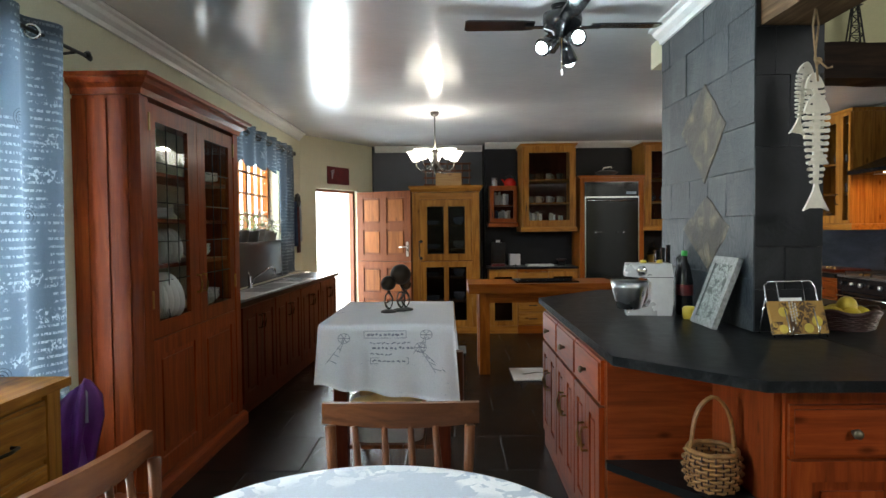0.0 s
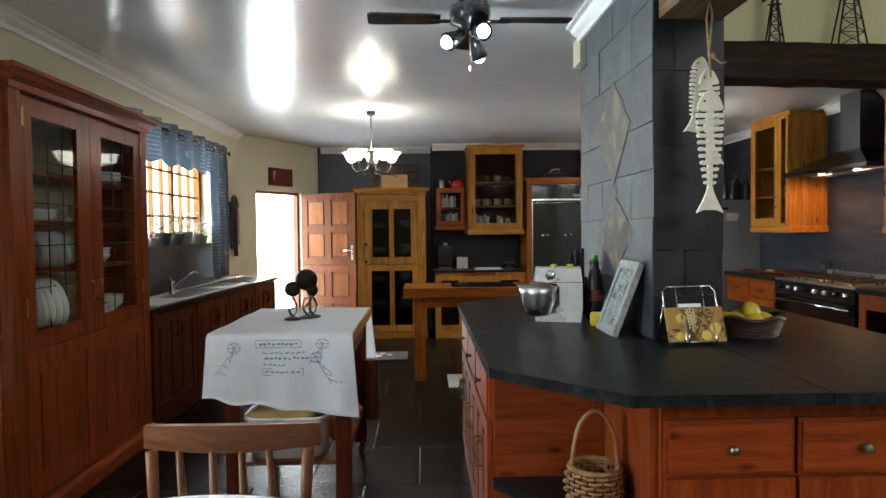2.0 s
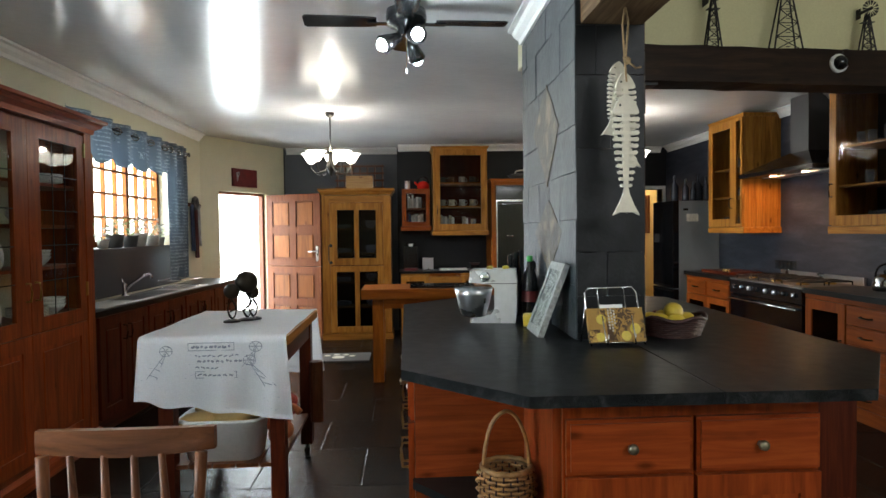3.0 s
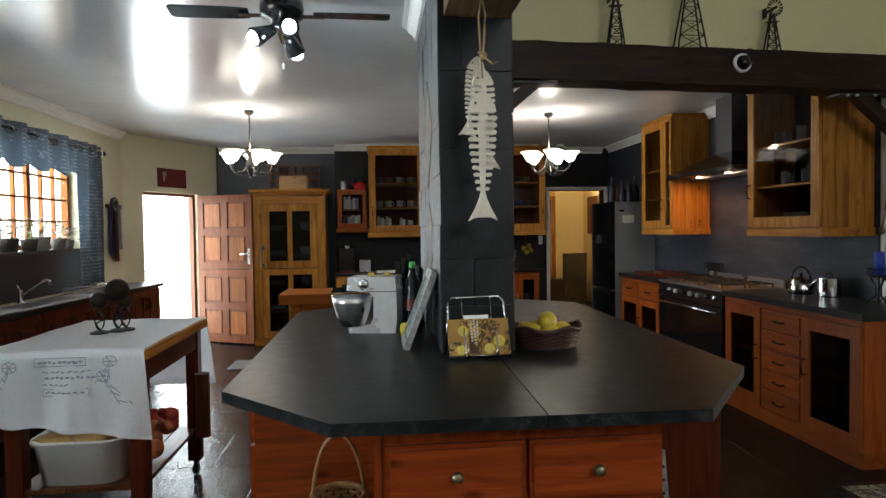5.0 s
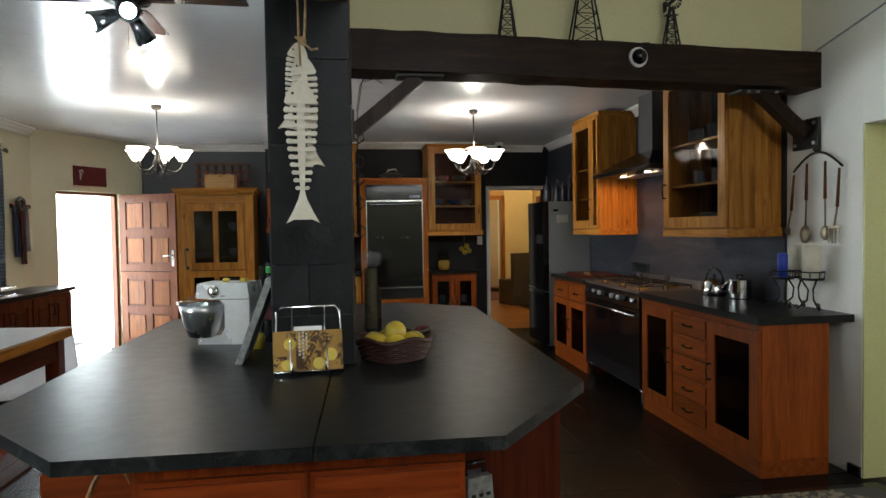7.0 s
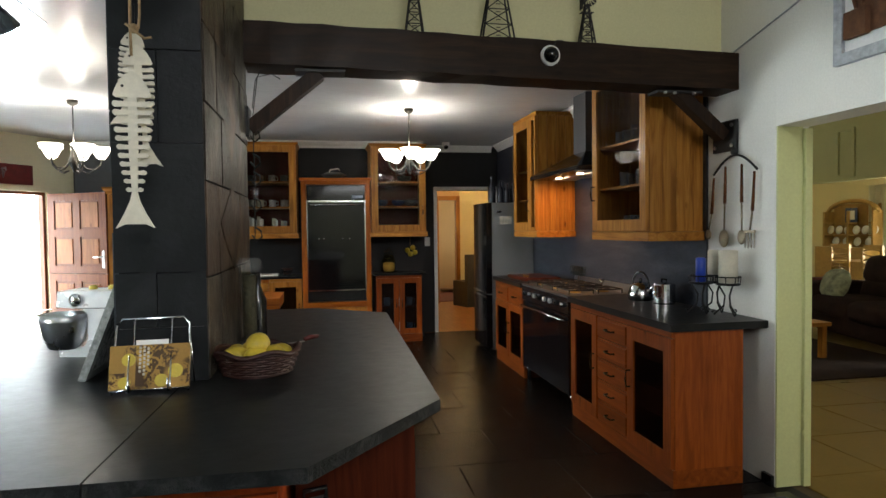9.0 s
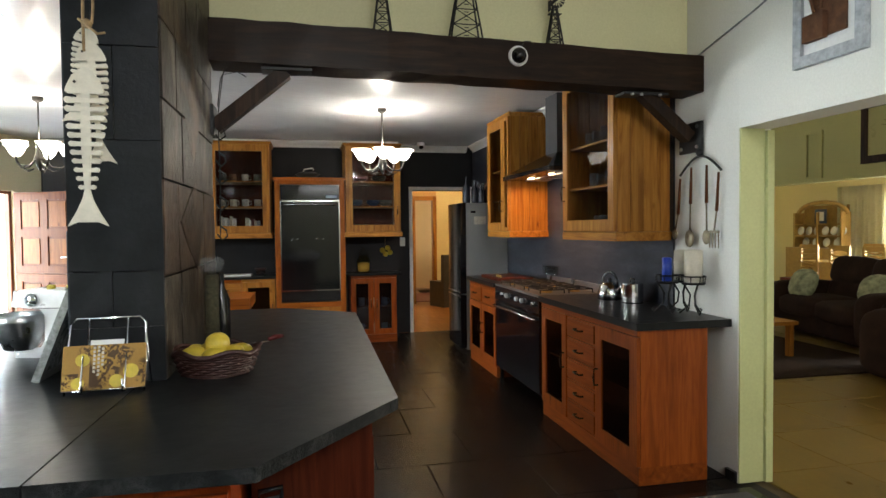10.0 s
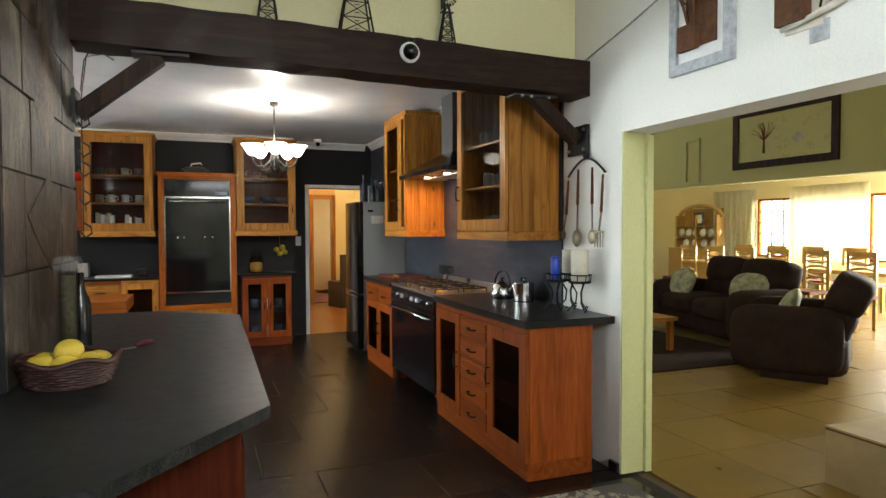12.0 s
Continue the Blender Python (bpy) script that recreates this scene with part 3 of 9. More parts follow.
structure("wall_south", bm, CREAM, "cream wall with an unseen high opening added for fill light")

# ceilings
structure("ceiling", prism([(WX - 0.2, SY), (1.44, SY), (1.44, 4.02), (EX + 0.1, 4.02), (EX + 0.1, NY + 0.15), (WX - 0.2, NY + 0.15)], CZ, CZ + 0.1), CEIL, "white gloss painted kitchen ceiling", "ceiling")
structure("ceiling_high", bx(1.44, EX + 0.2, SY - 0.2, 4.2, HZ, HZ + 0.1), PLASTER, "high white ceiling", "ceiling")
structure("roof", bx(-2.0, EX + 0.2, SY - 0.2, NY + 0.2, HZ + 0.12, HZ + 0.2), PAVING, "flat roof slab", "roof")
# walls standing on the two beams
structure("wall_over_beam", bx(1.62, EX - 0.001, 4.0, 4.16, 2.36, HZ), STRAWCREAM, "yellowish cream wall standing on the dark beam")
structure("wall_over_side_beam", bx(1.445, 1.62, SY, 4.15, 2.4, HZ), CREAM, "cream wall standing on the brown side beam")


def cornice(name, p, q, inward, z=CZ):
    """A stepped plaster cornice between two points of the plan."""
    p, q, n = Vector((*p, 0)), Vector((*q, 0)), Vector((*inward, 0)).normalized()
    prof = [(0, 0), (0.085, 0), (0.085, -0.016), (0.062, -0.022), (0.05, -0.042), (0.024, -0.062), (0.016, -0.085), (0, -0.085)]
    bm = bmesh.new()
    ends = [[bm.verts.new(e + n * (a + 0.002) + Vector((0, 0, z + b - 0.002))) for a, b in prof] for e in (p, q)]
    k = len(prof)
    for i in range(k):
        bm.faces.new((ends[0][i], ends[0][(i + 1) % k], ends[1][(i + 1) % k], ends[1][i]))
    bm.faces.new(ends[0][::-1])
    bm.faces.new(ends[1])
    structure(name, bm, PLASTER, "white moulded plaster cornice", "cornice")


cornice("cornice_north", (NWX + 0.05, NY - 0.015), (0.6, NY - 0.015), (0, -1))
cornice("cornice_breast", (0.62, 8.78), (3.36, 8.78), (0, -1))
cornice("cornice_north_end", (3.36, NY), (EX - 0.1, NY), (0, -1))
cornice("cornice_east", (EX - 0.015, NY - 0.1), (EX - 0.015, 4.17), (-1, 0))
cornice("cornice_west", (WX, SY), (WX, BEND - 0.05), (1, 0))
cornice("cornice_side", (1.417, SY), (1.417, 3.84), (-1, 0))

# timber beams
def rough_beam(name, pts, w0, w1, h0, h1, mat, label, seed):
    """A hewn sleeper from one end to the other with uneven faces."""
    rng = random.Random(seed)
    p, q = Vector(pts[0]), Vector(pts[1])
    d = (q - p).normalized()
    s = d.cross(Vector((0, 0, 1))).normalized()
    bm, rings, n = bmesh.new(), [], 22
    for i in range(n + 1):
        c = p.lerp(q, i / n)
        j = [rng.uniform(-0.004, 0.004) for _ in range(8)]
        cor = [(w0 + j[0], h0 + j[1]), (w1 + j[2], h0 + j[3]), (w1 + j[4], h1 + j[5]), (w0 + j[6], h1 + j[7])]
        rings.append([bm.verts.new(c + s * a + Vector((0, 0, b))) for a, b in cor])
    for a, b in zip(rings, rings[1:]):
        for k in range(4):
            bm.faces.new((a[k], a[(k + 1) % 4], b[(k + 1) % 4], b[k]))
    bm.faces.new(rings[0][::-1])
    bm.faces.new(rings[-1])
    return solo(name, bm, mat, label, "beam", bev=0.012)


rough_beam("ceiling_beam", ((1.705, 3.84, 2.36), (EX - 0.004, 3.93, 2.325)), -0.115, 0.1, -0.105, 0.105, BEAM["x"], "dark hewn timber beam spanning column and wall", 3)
rough_beam("side_beam", ((1.56, SY + 0.01, 2.31), (1.56, 2.955, 2.31)), -0.125, 0.135, -0.085, 0.09, SAWN["y"], "brown rough-sawn timber beam resting on the column", 4)

# passage beyond the north doorway
structure("floor_passage", bx(3.3, 5.6, NY + 0.001, 15.6, -0.05, 0.0), HALLFLOOR, "orange laminate passage floor", "floor")
bm = bx(3.3, 3.42, NY + 0.2, 13.2, 0, CZ)
bx(3.3, 3.42, 14.6, 15.6, 0, CZ, bm)
# unseen opening made for the far room's fill lamp
bx(3.3, 3.42, 13.2, 14.6, 0, 0.9, bm)
bx(3.3, 3.42, 13.2, 14.6, 2.1, CZ, bm)
structure("wall_passage_west", bm, TAN, "tan passage wall")
bm = bx(5.2, 5.32, NY + 0.2, 15.6, 0, CZ)
structure("wall_passage_east", bm, STRAW, "cream passage wall")
structure("wall_passage_end", bx(3.3, 5.32, 15.45, 15.6, 0, CZ), TAN, "tan wall closing the passage")
structure("ceiling_passage", bx(3.3, 5.32, NY + 0.2, 15.6, CZ, CZ + 0.1), PLASTER, "white passage ceiling", "ceiling")
bm = bx(H0 - 0.045, H0, NY - 0.02, NY + 0.2, 0, HTOP + 0.045)
bx(H1, H1 + 0.045, NY - 0.02, NY + 0.2, 0, HTOP + 0.045, bm)
bx(H0, H1, NY - 0.02, NY + 0.2, HTOP, HTOP + 0.045, bm)
structure("door_frame_passage", bm, PLASTER, "white painted passage door frame", "door frame", bev=0.003)

# lounge and dining room beyond the wide opening
structure("floor_lounge", bx(EX + 0.1, 14.2, -2.6, 16.0, -0.05, -0.008), TILE_GROUT, "beige tiled lounge floor", "floor")
OX, DX, OB = 9.75, 13.9, 2.07
structure("wall_olive", bx(OX, OX + 0.2, 2.2, 16.0, OB, 3.9), OLIVE, "olive wall over the dining opening")
structure("wall_lounge_pier", bx(OX, OX + 0.2, -2.6, 2.2, 0, 3.9), OLIVE, "olive lounge wall")
bm = bx(DX, DX + 0.2, -2.6, 4.3, 0, 3.0)
bx(DX, DX + 0.2, 7.3, 7.6, 0, 3.0, bm)
# opening at y 4.3 to 7.3 is unseen, cut only for the fill lamp
bx(DX, DX + 0.2, 4.3, 7.3, 0, 0.75, bm)
bx(DX, DX + 0.2, 4.3, 7.3, 2.03, 3.0, bm)
bx(DX, DX + 0.2, 11.3, 16.0, 0, 3.0, bm)
bx(DX, DX + 0.2, 7.6, 11.3, 0, 0.75, bm)
bx(DX, DX + 0.2, 7.6, 11.3, 2.03, 3.0, bm)
structure("wall_dining", bm, STRAW, "straw coloured dining wall with windows and an unseen fill opening")
structure("wall_lounge_north", bx(5.4, 14.1, 15.0, 15.2, 0, 3.9), STRAW, "straw coloured far wall")
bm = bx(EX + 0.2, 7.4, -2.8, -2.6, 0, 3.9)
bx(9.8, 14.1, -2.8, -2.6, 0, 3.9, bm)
# assumed window out of view, left open for the lounge fill
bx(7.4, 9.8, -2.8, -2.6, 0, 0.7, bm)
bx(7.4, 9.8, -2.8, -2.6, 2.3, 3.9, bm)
structure("wall_lounge_south", bm, STRAW, "straw coloured lounge wall with an added, unseen window")
structure("ceiling_lounge", bx(EX + 0.2, OX + 0.2, -2.8, 15.2, 3.9, 4.0), PLASTER, "white lounge ceiling", "ceiling")
structure("ceiling_dining", bx(OX + 0.201, 14.1, -2.8, 15.2, 3.0, 3.1), PLASTER, "white dining ceiling", "ceiling")

# yard outside the back door
structure("backdrop", prism([(-3.4, 3.0), (-3.3, 3.0), (-3.3, 8.6), (-1.2, 11.6), (-1.2, 11.7), (-3.4, 8.7)], -0.05, 5.0), OUTDOORS, "glaring overcast distance outside", "backdrop")
structure("backdrop_dining", bx(16.0, 16.1, 4.0, 15.0, -0.05, 5.0), OUTDOORS, "glaring daylight outside the dining windows", "backdrop")
structure("backdrop_west", bx(-3.4, -3.3, -1.5, 2.99, -0.05, 5.0), OUTDOORS, "glaring overcast distance outside", "backdrop")


# ---- cabinet parts ----
def handle(parent, x, z, mat=BRONZE, vertical=True, length=0.09, y=0.0):
    """A bow handle on a front that lies at local y."""
    dx, dz = (0, length / 2) if vertical else (length / 2, 0)
    pts = [(x - dx, y, z - dz), (x - dx, y - 0.025, z - dz), (x, y - 0.032, z), (x + dx, y - 0.025, z + dz), (x + dx, y, z + dz)]
    part("handle", tube(pts, 0.006, 6), mat, parent, "dark bronze bow handle", True)


def knob(parent, x, z, mat=DULL_BRASS, y=0.0, r=0.016):
    bm = lathe([(r * 0.5, 0), (r * 0.45, 0.012), (r, 0.02), (r * 0.9, 0.03), (r * 0.3, 0.034)], 12)
    bmesh.ops.rotate(bm, verts=bm.verts, cent=(0, 0, 0), matrix=Matrix.Rotation(radians(90), 3, "X"))
    bmesh.ops.translate(bm, verts=bm.verts, vec=(x, y, z))
    part("knob", bm, mat, parent, "dark round knob", True)


def leaf(parent, x0, x1, z0, z1, wood, fill="panel", th=0.022, st=0.06, y=0.0, hold=None, glass=None, leads=0, bars=None, name="door", wide=(0.0, 0.0)):
    """A framed door in the plane y (front at y - th): stiles and rails with a raised panel or glass."""
    f = y - th
    bm = bmesh.new()
    rings = []
    for yy in (f, y):
        for g in (0.0, st):
            gl, gr = (g + wide[0], g + wide[1]) if g else (0.0, 0.0)
            rings.append([bm.verts.new(p) for p in ((x0 + gl, yy, z0 + g), (x1 - gr, yy, z0 + g), (x1 - gr, yy, z1 - g), (x0 + gl, yy, z1 - g))])
    for p, q in ((0, 1), (2, 3), (0, 2), (1, 3)):
        for i in range(4):
            bm.faces.new((rings[p][i], rings[p][(i + 1) % 4], rings[q][(i + 1) % 4], rings[q][i]))
    door = part(name, bm, wood["z"], parent, bev=0.003)
    a0, a1, b0, b1 = x0 + st + wide[0], x1 - st - wide[1], z0 + st, z1 - st
    if fill == "panel":
        pm = bx(a0 - 0.003, a1 + 0.003, f + 0.010, y - 0.002, b0 - 0.003, b1 + 0.003)
        part("panel_recess", pm, wood["z"], door)
        g = min(0.03, (a1 - a0) * 0.2)
        pm = bx(a0 + g, a1 - g, f + 0.002, f + 0.011, b0 + g, b1 - g)
        part("panel", pm, wood["z"], door, bev=0.006)
    else:
        pm = bx(a0 - 0.003, a1 + 0.003, f + 0.008, f + 0.012, b0 - 0.003, b1 + 0.003)
        pane = part("pane", pm, glass or GLASS_SMOKE, door, "clear cabinet glass")
        pane.visible_shadow = False
        if leads:
            nx, nz = leads
            for i in range(1, nx):
                x = a0 + (a1 - a0) * i / nx
                part("leading", bx(x - 0.003, x + 0.003, f + 0.004, f + 0.008, b0, b1), IRON, door)
            for i in range(1, nz):
                z = b0 + (b1 - b0) * i / nz
                part("leading", bx(a0, a1, f + 0.0035, f + 0.0075, z - 0.003, z + 0.003), IRON, door)
        if bars:
            nx, nz = bars
            for i in range(1, nx):
                x = a0 + (a1 - a0) * i / nx
                part("mullion", bx(x - 0.03, x + 0.03, f, y, b0, b1), wood["z"], door, bev=0.002)
            for i in range(1, nz):
                z = b0 + (b1 - b0) * i / nz
                part("mullion", bx(a0, a1, f + 0.0015, y, z - 0.04, z + 0.04), wood["x"], door, bev=0.002)
    if hold:
        side, kind, at = hold
        hx = x0 + st / 2 if side == "l" else x1 - st / 2
        hz = z0 + (z1 - z0) * at
        if kind == "knob":
            knob(door, hx, hz, y=f)
        else:
            handle(door, hx, hz, BRASS if kind == "brass" else BRONZE, True, 0.1, f)
    return door


def drawer(parent, x0, x1, z0, z1, wood, y=0.0, th=0.022, grip="knob", mesh=False):
    bm = bx(x0, x1, y - th + 0.008, y, z0, z1)
    d = part("drawer", bm, wood["x"], parent, bev=0.003)
    part("drawer_face", bx(x0 + 0.012, x1 - 0.012, y - th, y - th + 0.009, z0 + 0.012, z1 - 0.012), wood["x"], d, bev=0.005)
    if grip == "knob":
        knob(d, (x0 + x1) / 2, (z0 + z1) / 2, y=y - th)
    elif grip:
        handle(d, (x0 + x1) / 2, (z0 + z1) / 2, BRONZE, False, 0.1, y - th)
    return d


def shell(parent, w, d, h, wood, z0=0.0, th=0.02, shelves=(), planks=0, top=True, back=None):
    """An open-fronted box of boards: back, sides, top, bottom and shelves."""
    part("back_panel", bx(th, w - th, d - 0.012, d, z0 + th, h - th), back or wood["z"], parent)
    for x in (0, w - th):
        if planks:
            n = planks
            for i in range(n):
                part("side_board", bx(x, x + th, d * i / n + 0.0012, d * (i + 1) / n - 0.0012, z0, h), wood["z"], parent, bev=0.004)
        else:
            part("side_panel", bx(x, x + th, 0, d, z0, h), wood["z"], parent, bev=0.002)
    part("bottom_panel", bx(th, w - th, 0.001, d - 0.012, z0, z0 + th), wood["x"], parent)
    if top:
        part("top_panel", bx(th, w - th, 0.001, d - 0.012, h - th, h), wood["x"], parent)
    for z in shelves:
        part("shelf", bx(th, w - th, 0.03, d - 0.012, z, z + 0.016), wood["x"], parent)


def moulding(parent, w, d, z, prof, wood, name="crown"):
    """A moulding round the front and both sides: prof lists (outset, height)."""
    bm = bmesh.new()
    rows = []
    for o, h in prof:
        rows.append([bm.verts.new(p) for p in ((-o, d, z + h), (-o, -o, z + h), (w + o, -o, z + h), (w + o, d, z + h))])
    for a, b in zip(rows, rows[1:]):
        for i in range(4):
            bm.faces.new((a[i], a[(i + 1) % 4], b[(i + 1) % 4], b[i]))
    bm.faces.new(rows[0][::-1])
    bm.faces.new(rows[-1])
    return part(name, bm, wood["x"], parent)

# ---- west side: dresser, sink, back door ----
def dresser():
    w, d, h = 1.42, 0.36, 2.06
    t = thing("dresser", "tall red-stained wooden dresser with leaded glass doors", "dresser", (-1.37, 3.08, 0), 90)
    part("side_panel", bx(0, 0.025, 0.05, d, 0.09, h), RED["z"], t, bev=0.003)
    for i in range(3):
        part("side_strip", bx(-0.012, 0.0, 0.06 + i * 0.1, 0.13 + i * 0.1, 0.1, h - 0.02), RED["z"], t, bev=0.004)
    part("side_panel", bx(w - 0.025, w, 0.05, d, 0.09, h), RED["z"], t, bev=0.003)
    part("back_panel", bx(0.025, w - 0.025, d - 0.015, d, 0.09, h), RED["z"], t)
    part("top_panel", bx(0.025, w - 0.025, 0.05, d - 0.015, h - 0.025, h), RED["x"], t)
    part("bottom_panel", bx(0.025, w - 0.025, 0.05, d - 0.015, 0.09, 0.12), RED["x"], t)
    moulding(t, w, d, 0.0, [(0.03, 0), (0.03, 0.075), (0.012, 0.1), (0.0, 0.1)], RED, "plinth")
    moulding(t, w, d, h, [(0.0, 0), (0.012, 0.0), (0.018, 0.03), (0.05, 0.05), (0.06, 0.07), (0.08, 0.075), (0.08, 0.095)], RED, "crown")
    for z in (0.9, 1.2, 1.45, 1.7):
        part("shelf", bx(0.025, w - 0.025, 0.06, d - 0.015, z - 0.01, z + 0.01), RED["x"], t)
    # upright stiles and rail of the front
    part("face_frame", bx(0, 0.09, 0.0, 0.05, 0.1, h), RED["z"], t, bev=0.004)
    part("face_frame", bx(w - 0.09, w, 0.0, 0.05, 0.1, h), RED["z"], t, bev=0.004)
    mid = w / 2
    for x0, x1, side in ((0.09, mid - 0.002, "r"), (mid + 0.002, w - 0.09, "l")):
        dr = leaf(t, x0, x1, 0.84, h - 0.02, RED, "glass", 0.024, 0.085, 0.03, (side, "brass", 0.2), GLASS, leads=(3, 5), wide=(0.0, 0.05) if side == "r" else (0.03, 0.0))
        leaf(t, x0, x1, 0.12, 0.835, RED, "panel", 0.024, 0.085, 0.03)
        for z in (1.0, 1.9):
            hx = x0 + 0.004 if side == "r" else x1 - 0.004
            part("hinge", bx(hx - 0.008, hx + 0.008, -0.004, 0.006, z, z + 0.09), BRASS, dr, "brass hinge")
    return t


dresser()


def plate_stack(at, n=5, r=0.1, mat=CHINA, label="stack of white china plates on a shelf"):
    t = thing("plate_stack", label, "plates", at, group="crockery in the cupboards")
    for i in range(n):
        part("plate", lathe([(r * 0.55, 0), (r * 0.6, 0.004), (r, 0.014), (r, 0.018), (r * 0.6, 0.008), (0.001, 0.007)], 20, (0, 0, i * 0.009), cap=False), mat, t, smooth=True)
    return t


def bowl_stack(at, n=3, r=0.07, mat=CHINA):
    t = thing("bowl_stack", "stack of white china bowls on a shelf", "bowls", at, group="crockery in the cupboards")
    for i in range(n):
        part("bowl", lathe([(r * 0.45, 0), (r * 0.5, 0.006), (r * 0.85, 0.035), (r, 0.06), (r * 0.97, 0.06), (r * 0.8, 0.036), (0.001, 0.012)], 18, (0, 0, i * 0.02), cap=False), mat, t, smooth=True)
    return t


def upright_plates(at, n=4, r=0.11, rz=0):
    t = thing("plate_row", "row of white plates standing on edge", "plates", at, rz, group="crockery in the cupboards")
    for i in range(n):
        bm = lathe([(r * 0.55, 0), (r, 0.012), (r, 0.015), (0.001, 0.006)], 22, cap=False)
        bmesh.ops.rotate(bm, verts=bm.verts, cent=(0, 0, 0), matrix=Matrix.Rotation(radians(80), 3, "Y"))
        bmesh.ops.translate(bm, verts=bm.verts, vec=(i * 0.035, 0, r * 0.99))
        part("plate", bm, CHINA, t, smooth=True)
    return t


for y, z in ((3.3, 1.21), (4.05, 1.21), (4.2, 0.91), (3.95, 1.46)):
    bowl_stack((-1.5, y, z), 3, 0.09)
for y, z in ((3.55, 0.91), (4.0, 0.91), (3.5, 1.46), (4.2, 1.71)):
    plate_stack((-1.52, y, z), 6, 0.11)
upright_plates((-1.52, 3.32, 0.91), 6, 0.13, 60)
upright_plates((-1.52, 3.5, 1.21), 4, 0.1, 60)


def sink_unit():
    # fronts face the room and run slightly askew to the wall; the run is split into units under one top
    sx, sy, sr = -1.40, 4.56, 87.1
    d = Vector((math.cos(radians(sr)), math.sin(radians(sr)), 0))
    for i in range(4):
        w = 0.745
        o = Vector((sx, sy, 0)) + d * (w * i)
        u = thing("base_cabinet", "red wooden base cabinet under the sink counter, darkened as back-lit", "cabinet", tuple(o), sr, "sink cabinets")
        dep = 0.26 + 0.035 * i
        # fronts stand against the window, their shade is in the darker wood
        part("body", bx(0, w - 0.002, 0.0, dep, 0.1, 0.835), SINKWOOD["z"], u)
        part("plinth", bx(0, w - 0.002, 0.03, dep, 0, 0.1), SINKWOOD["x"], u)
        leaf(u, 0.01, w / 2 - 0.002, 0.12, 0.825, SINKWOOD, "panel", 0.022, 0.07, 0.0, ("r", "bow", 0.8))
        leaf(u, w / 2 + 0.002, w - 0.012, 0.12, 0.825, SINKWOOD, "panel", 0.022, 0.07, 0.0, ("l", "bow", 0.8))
    top = thing("sink_worktop", "dark counter with stainless double sink", "worktop", (0, 0, 0.836))
    part("slab", prism([(-1.37, 4.505), (-1.215, 7.61), (-1.36, 7.72), (WX + 0.003, 7.72), (WX + 0.003, 4.505)], 0, 0.036), WORKTOP, top, bev=0.004)
    deck = Matrix.Translation((-1.385, 4.5, 0)) @ Matrix.Rotation(radians(sr), 4, "Z")

    def on_deck(name, x0, x1, y0, y1, z0, z1, mat, label="", bev=0.002):
        m = bx(x0, x1, y0, y1, z0, z1)
        m.transform(deck)
        part(name, m, mat, top, label, bev=bev)
    on_deck("sink_deck", 0.2, 2.2, 0.03, 0.31, 0.0365, 0.043, SINK_TOP, "stainless steel sink top", 0.003)
    # flat plates on the deck; the hollows' shade is in their darker steel
    for a, b in ((0.75, 1.12), (1.17, 1.54)):
        on_deck("basin", a, b, 0.06, 0.28, 0.0435, 0.045, BASIN, "flat plate with a basin's shade in its darker steel", 0.012)
    for i in range(9):
        on_deck("drainer_rib", 1.62 + i * 0.055, 1.645 + i * 0.055, 0.06, 0.28, 0.043, 0.048, SINK_TOP)
    tap = thing("mixer_tap", "chrome swan mixer tap behind the sink", "tap", (-1.63, 5.55, 0.879))
    part("tap_base", lathe([(0.03, 0), (0.026, 0.01), (0.017, 0.02), (0.017, 0.09), (0.02, 0.1), (0.012, 0.11)], 14), CHROME, tap, smooth=True)
    part("spout", tube([(0, 0, 0.05), (0.05, 0, 0.1), (0.15, 0.02, 0.17), (0.19, 0.03, 0.185), (0.205, 0.035, 0.17), (0.205, 0.035, 0.14)], 0.011, 8), CHROME, tap, smooth=True)
    part("lever", tube([(0, 0, 0.1), (-0.01, -0.03, 0.15)], 0.007, 6), CHROME, tap, smooth=True)
    rk = thing("dish_rack", "chrome wire dish rack on the drainer", "dish rack", (-1.48, 6.4, 0.886))
    bm = None
    for z in (0.0, 0.07):
        bm = tube([(-0.14, -0.2, z), (0.14, -0.2, z), (0.14, 0.25, z), (-0.14, 0.25, z)], 0.004, 6, bm, True)
    for i in range(10):
        y = -0.2 + i * 0.05
        tube([(-0.14, y, 0.07), (-0.14, y, 0), (0.14, y, 0), (0.14, y, 0.07)], 0.002, 5, bm)
    part("wire_frame", bm, CHROME, rk, smooth=True)


sink_unit()
structure("trim_window_tiles", bx(WX + 0.001, WX + 0.012, 4.5, 7.05, 0.89, 1.255), BLACKWALL, "black tiled strip under the kitchen window", "splashback")
structure("window_sill", bx(WX - 0.21, WX + 0.06, 4.7, 6.8, 1.257, 1.285), BLACKWALL, "black tiled window sill", "window sill", bev=0.003)


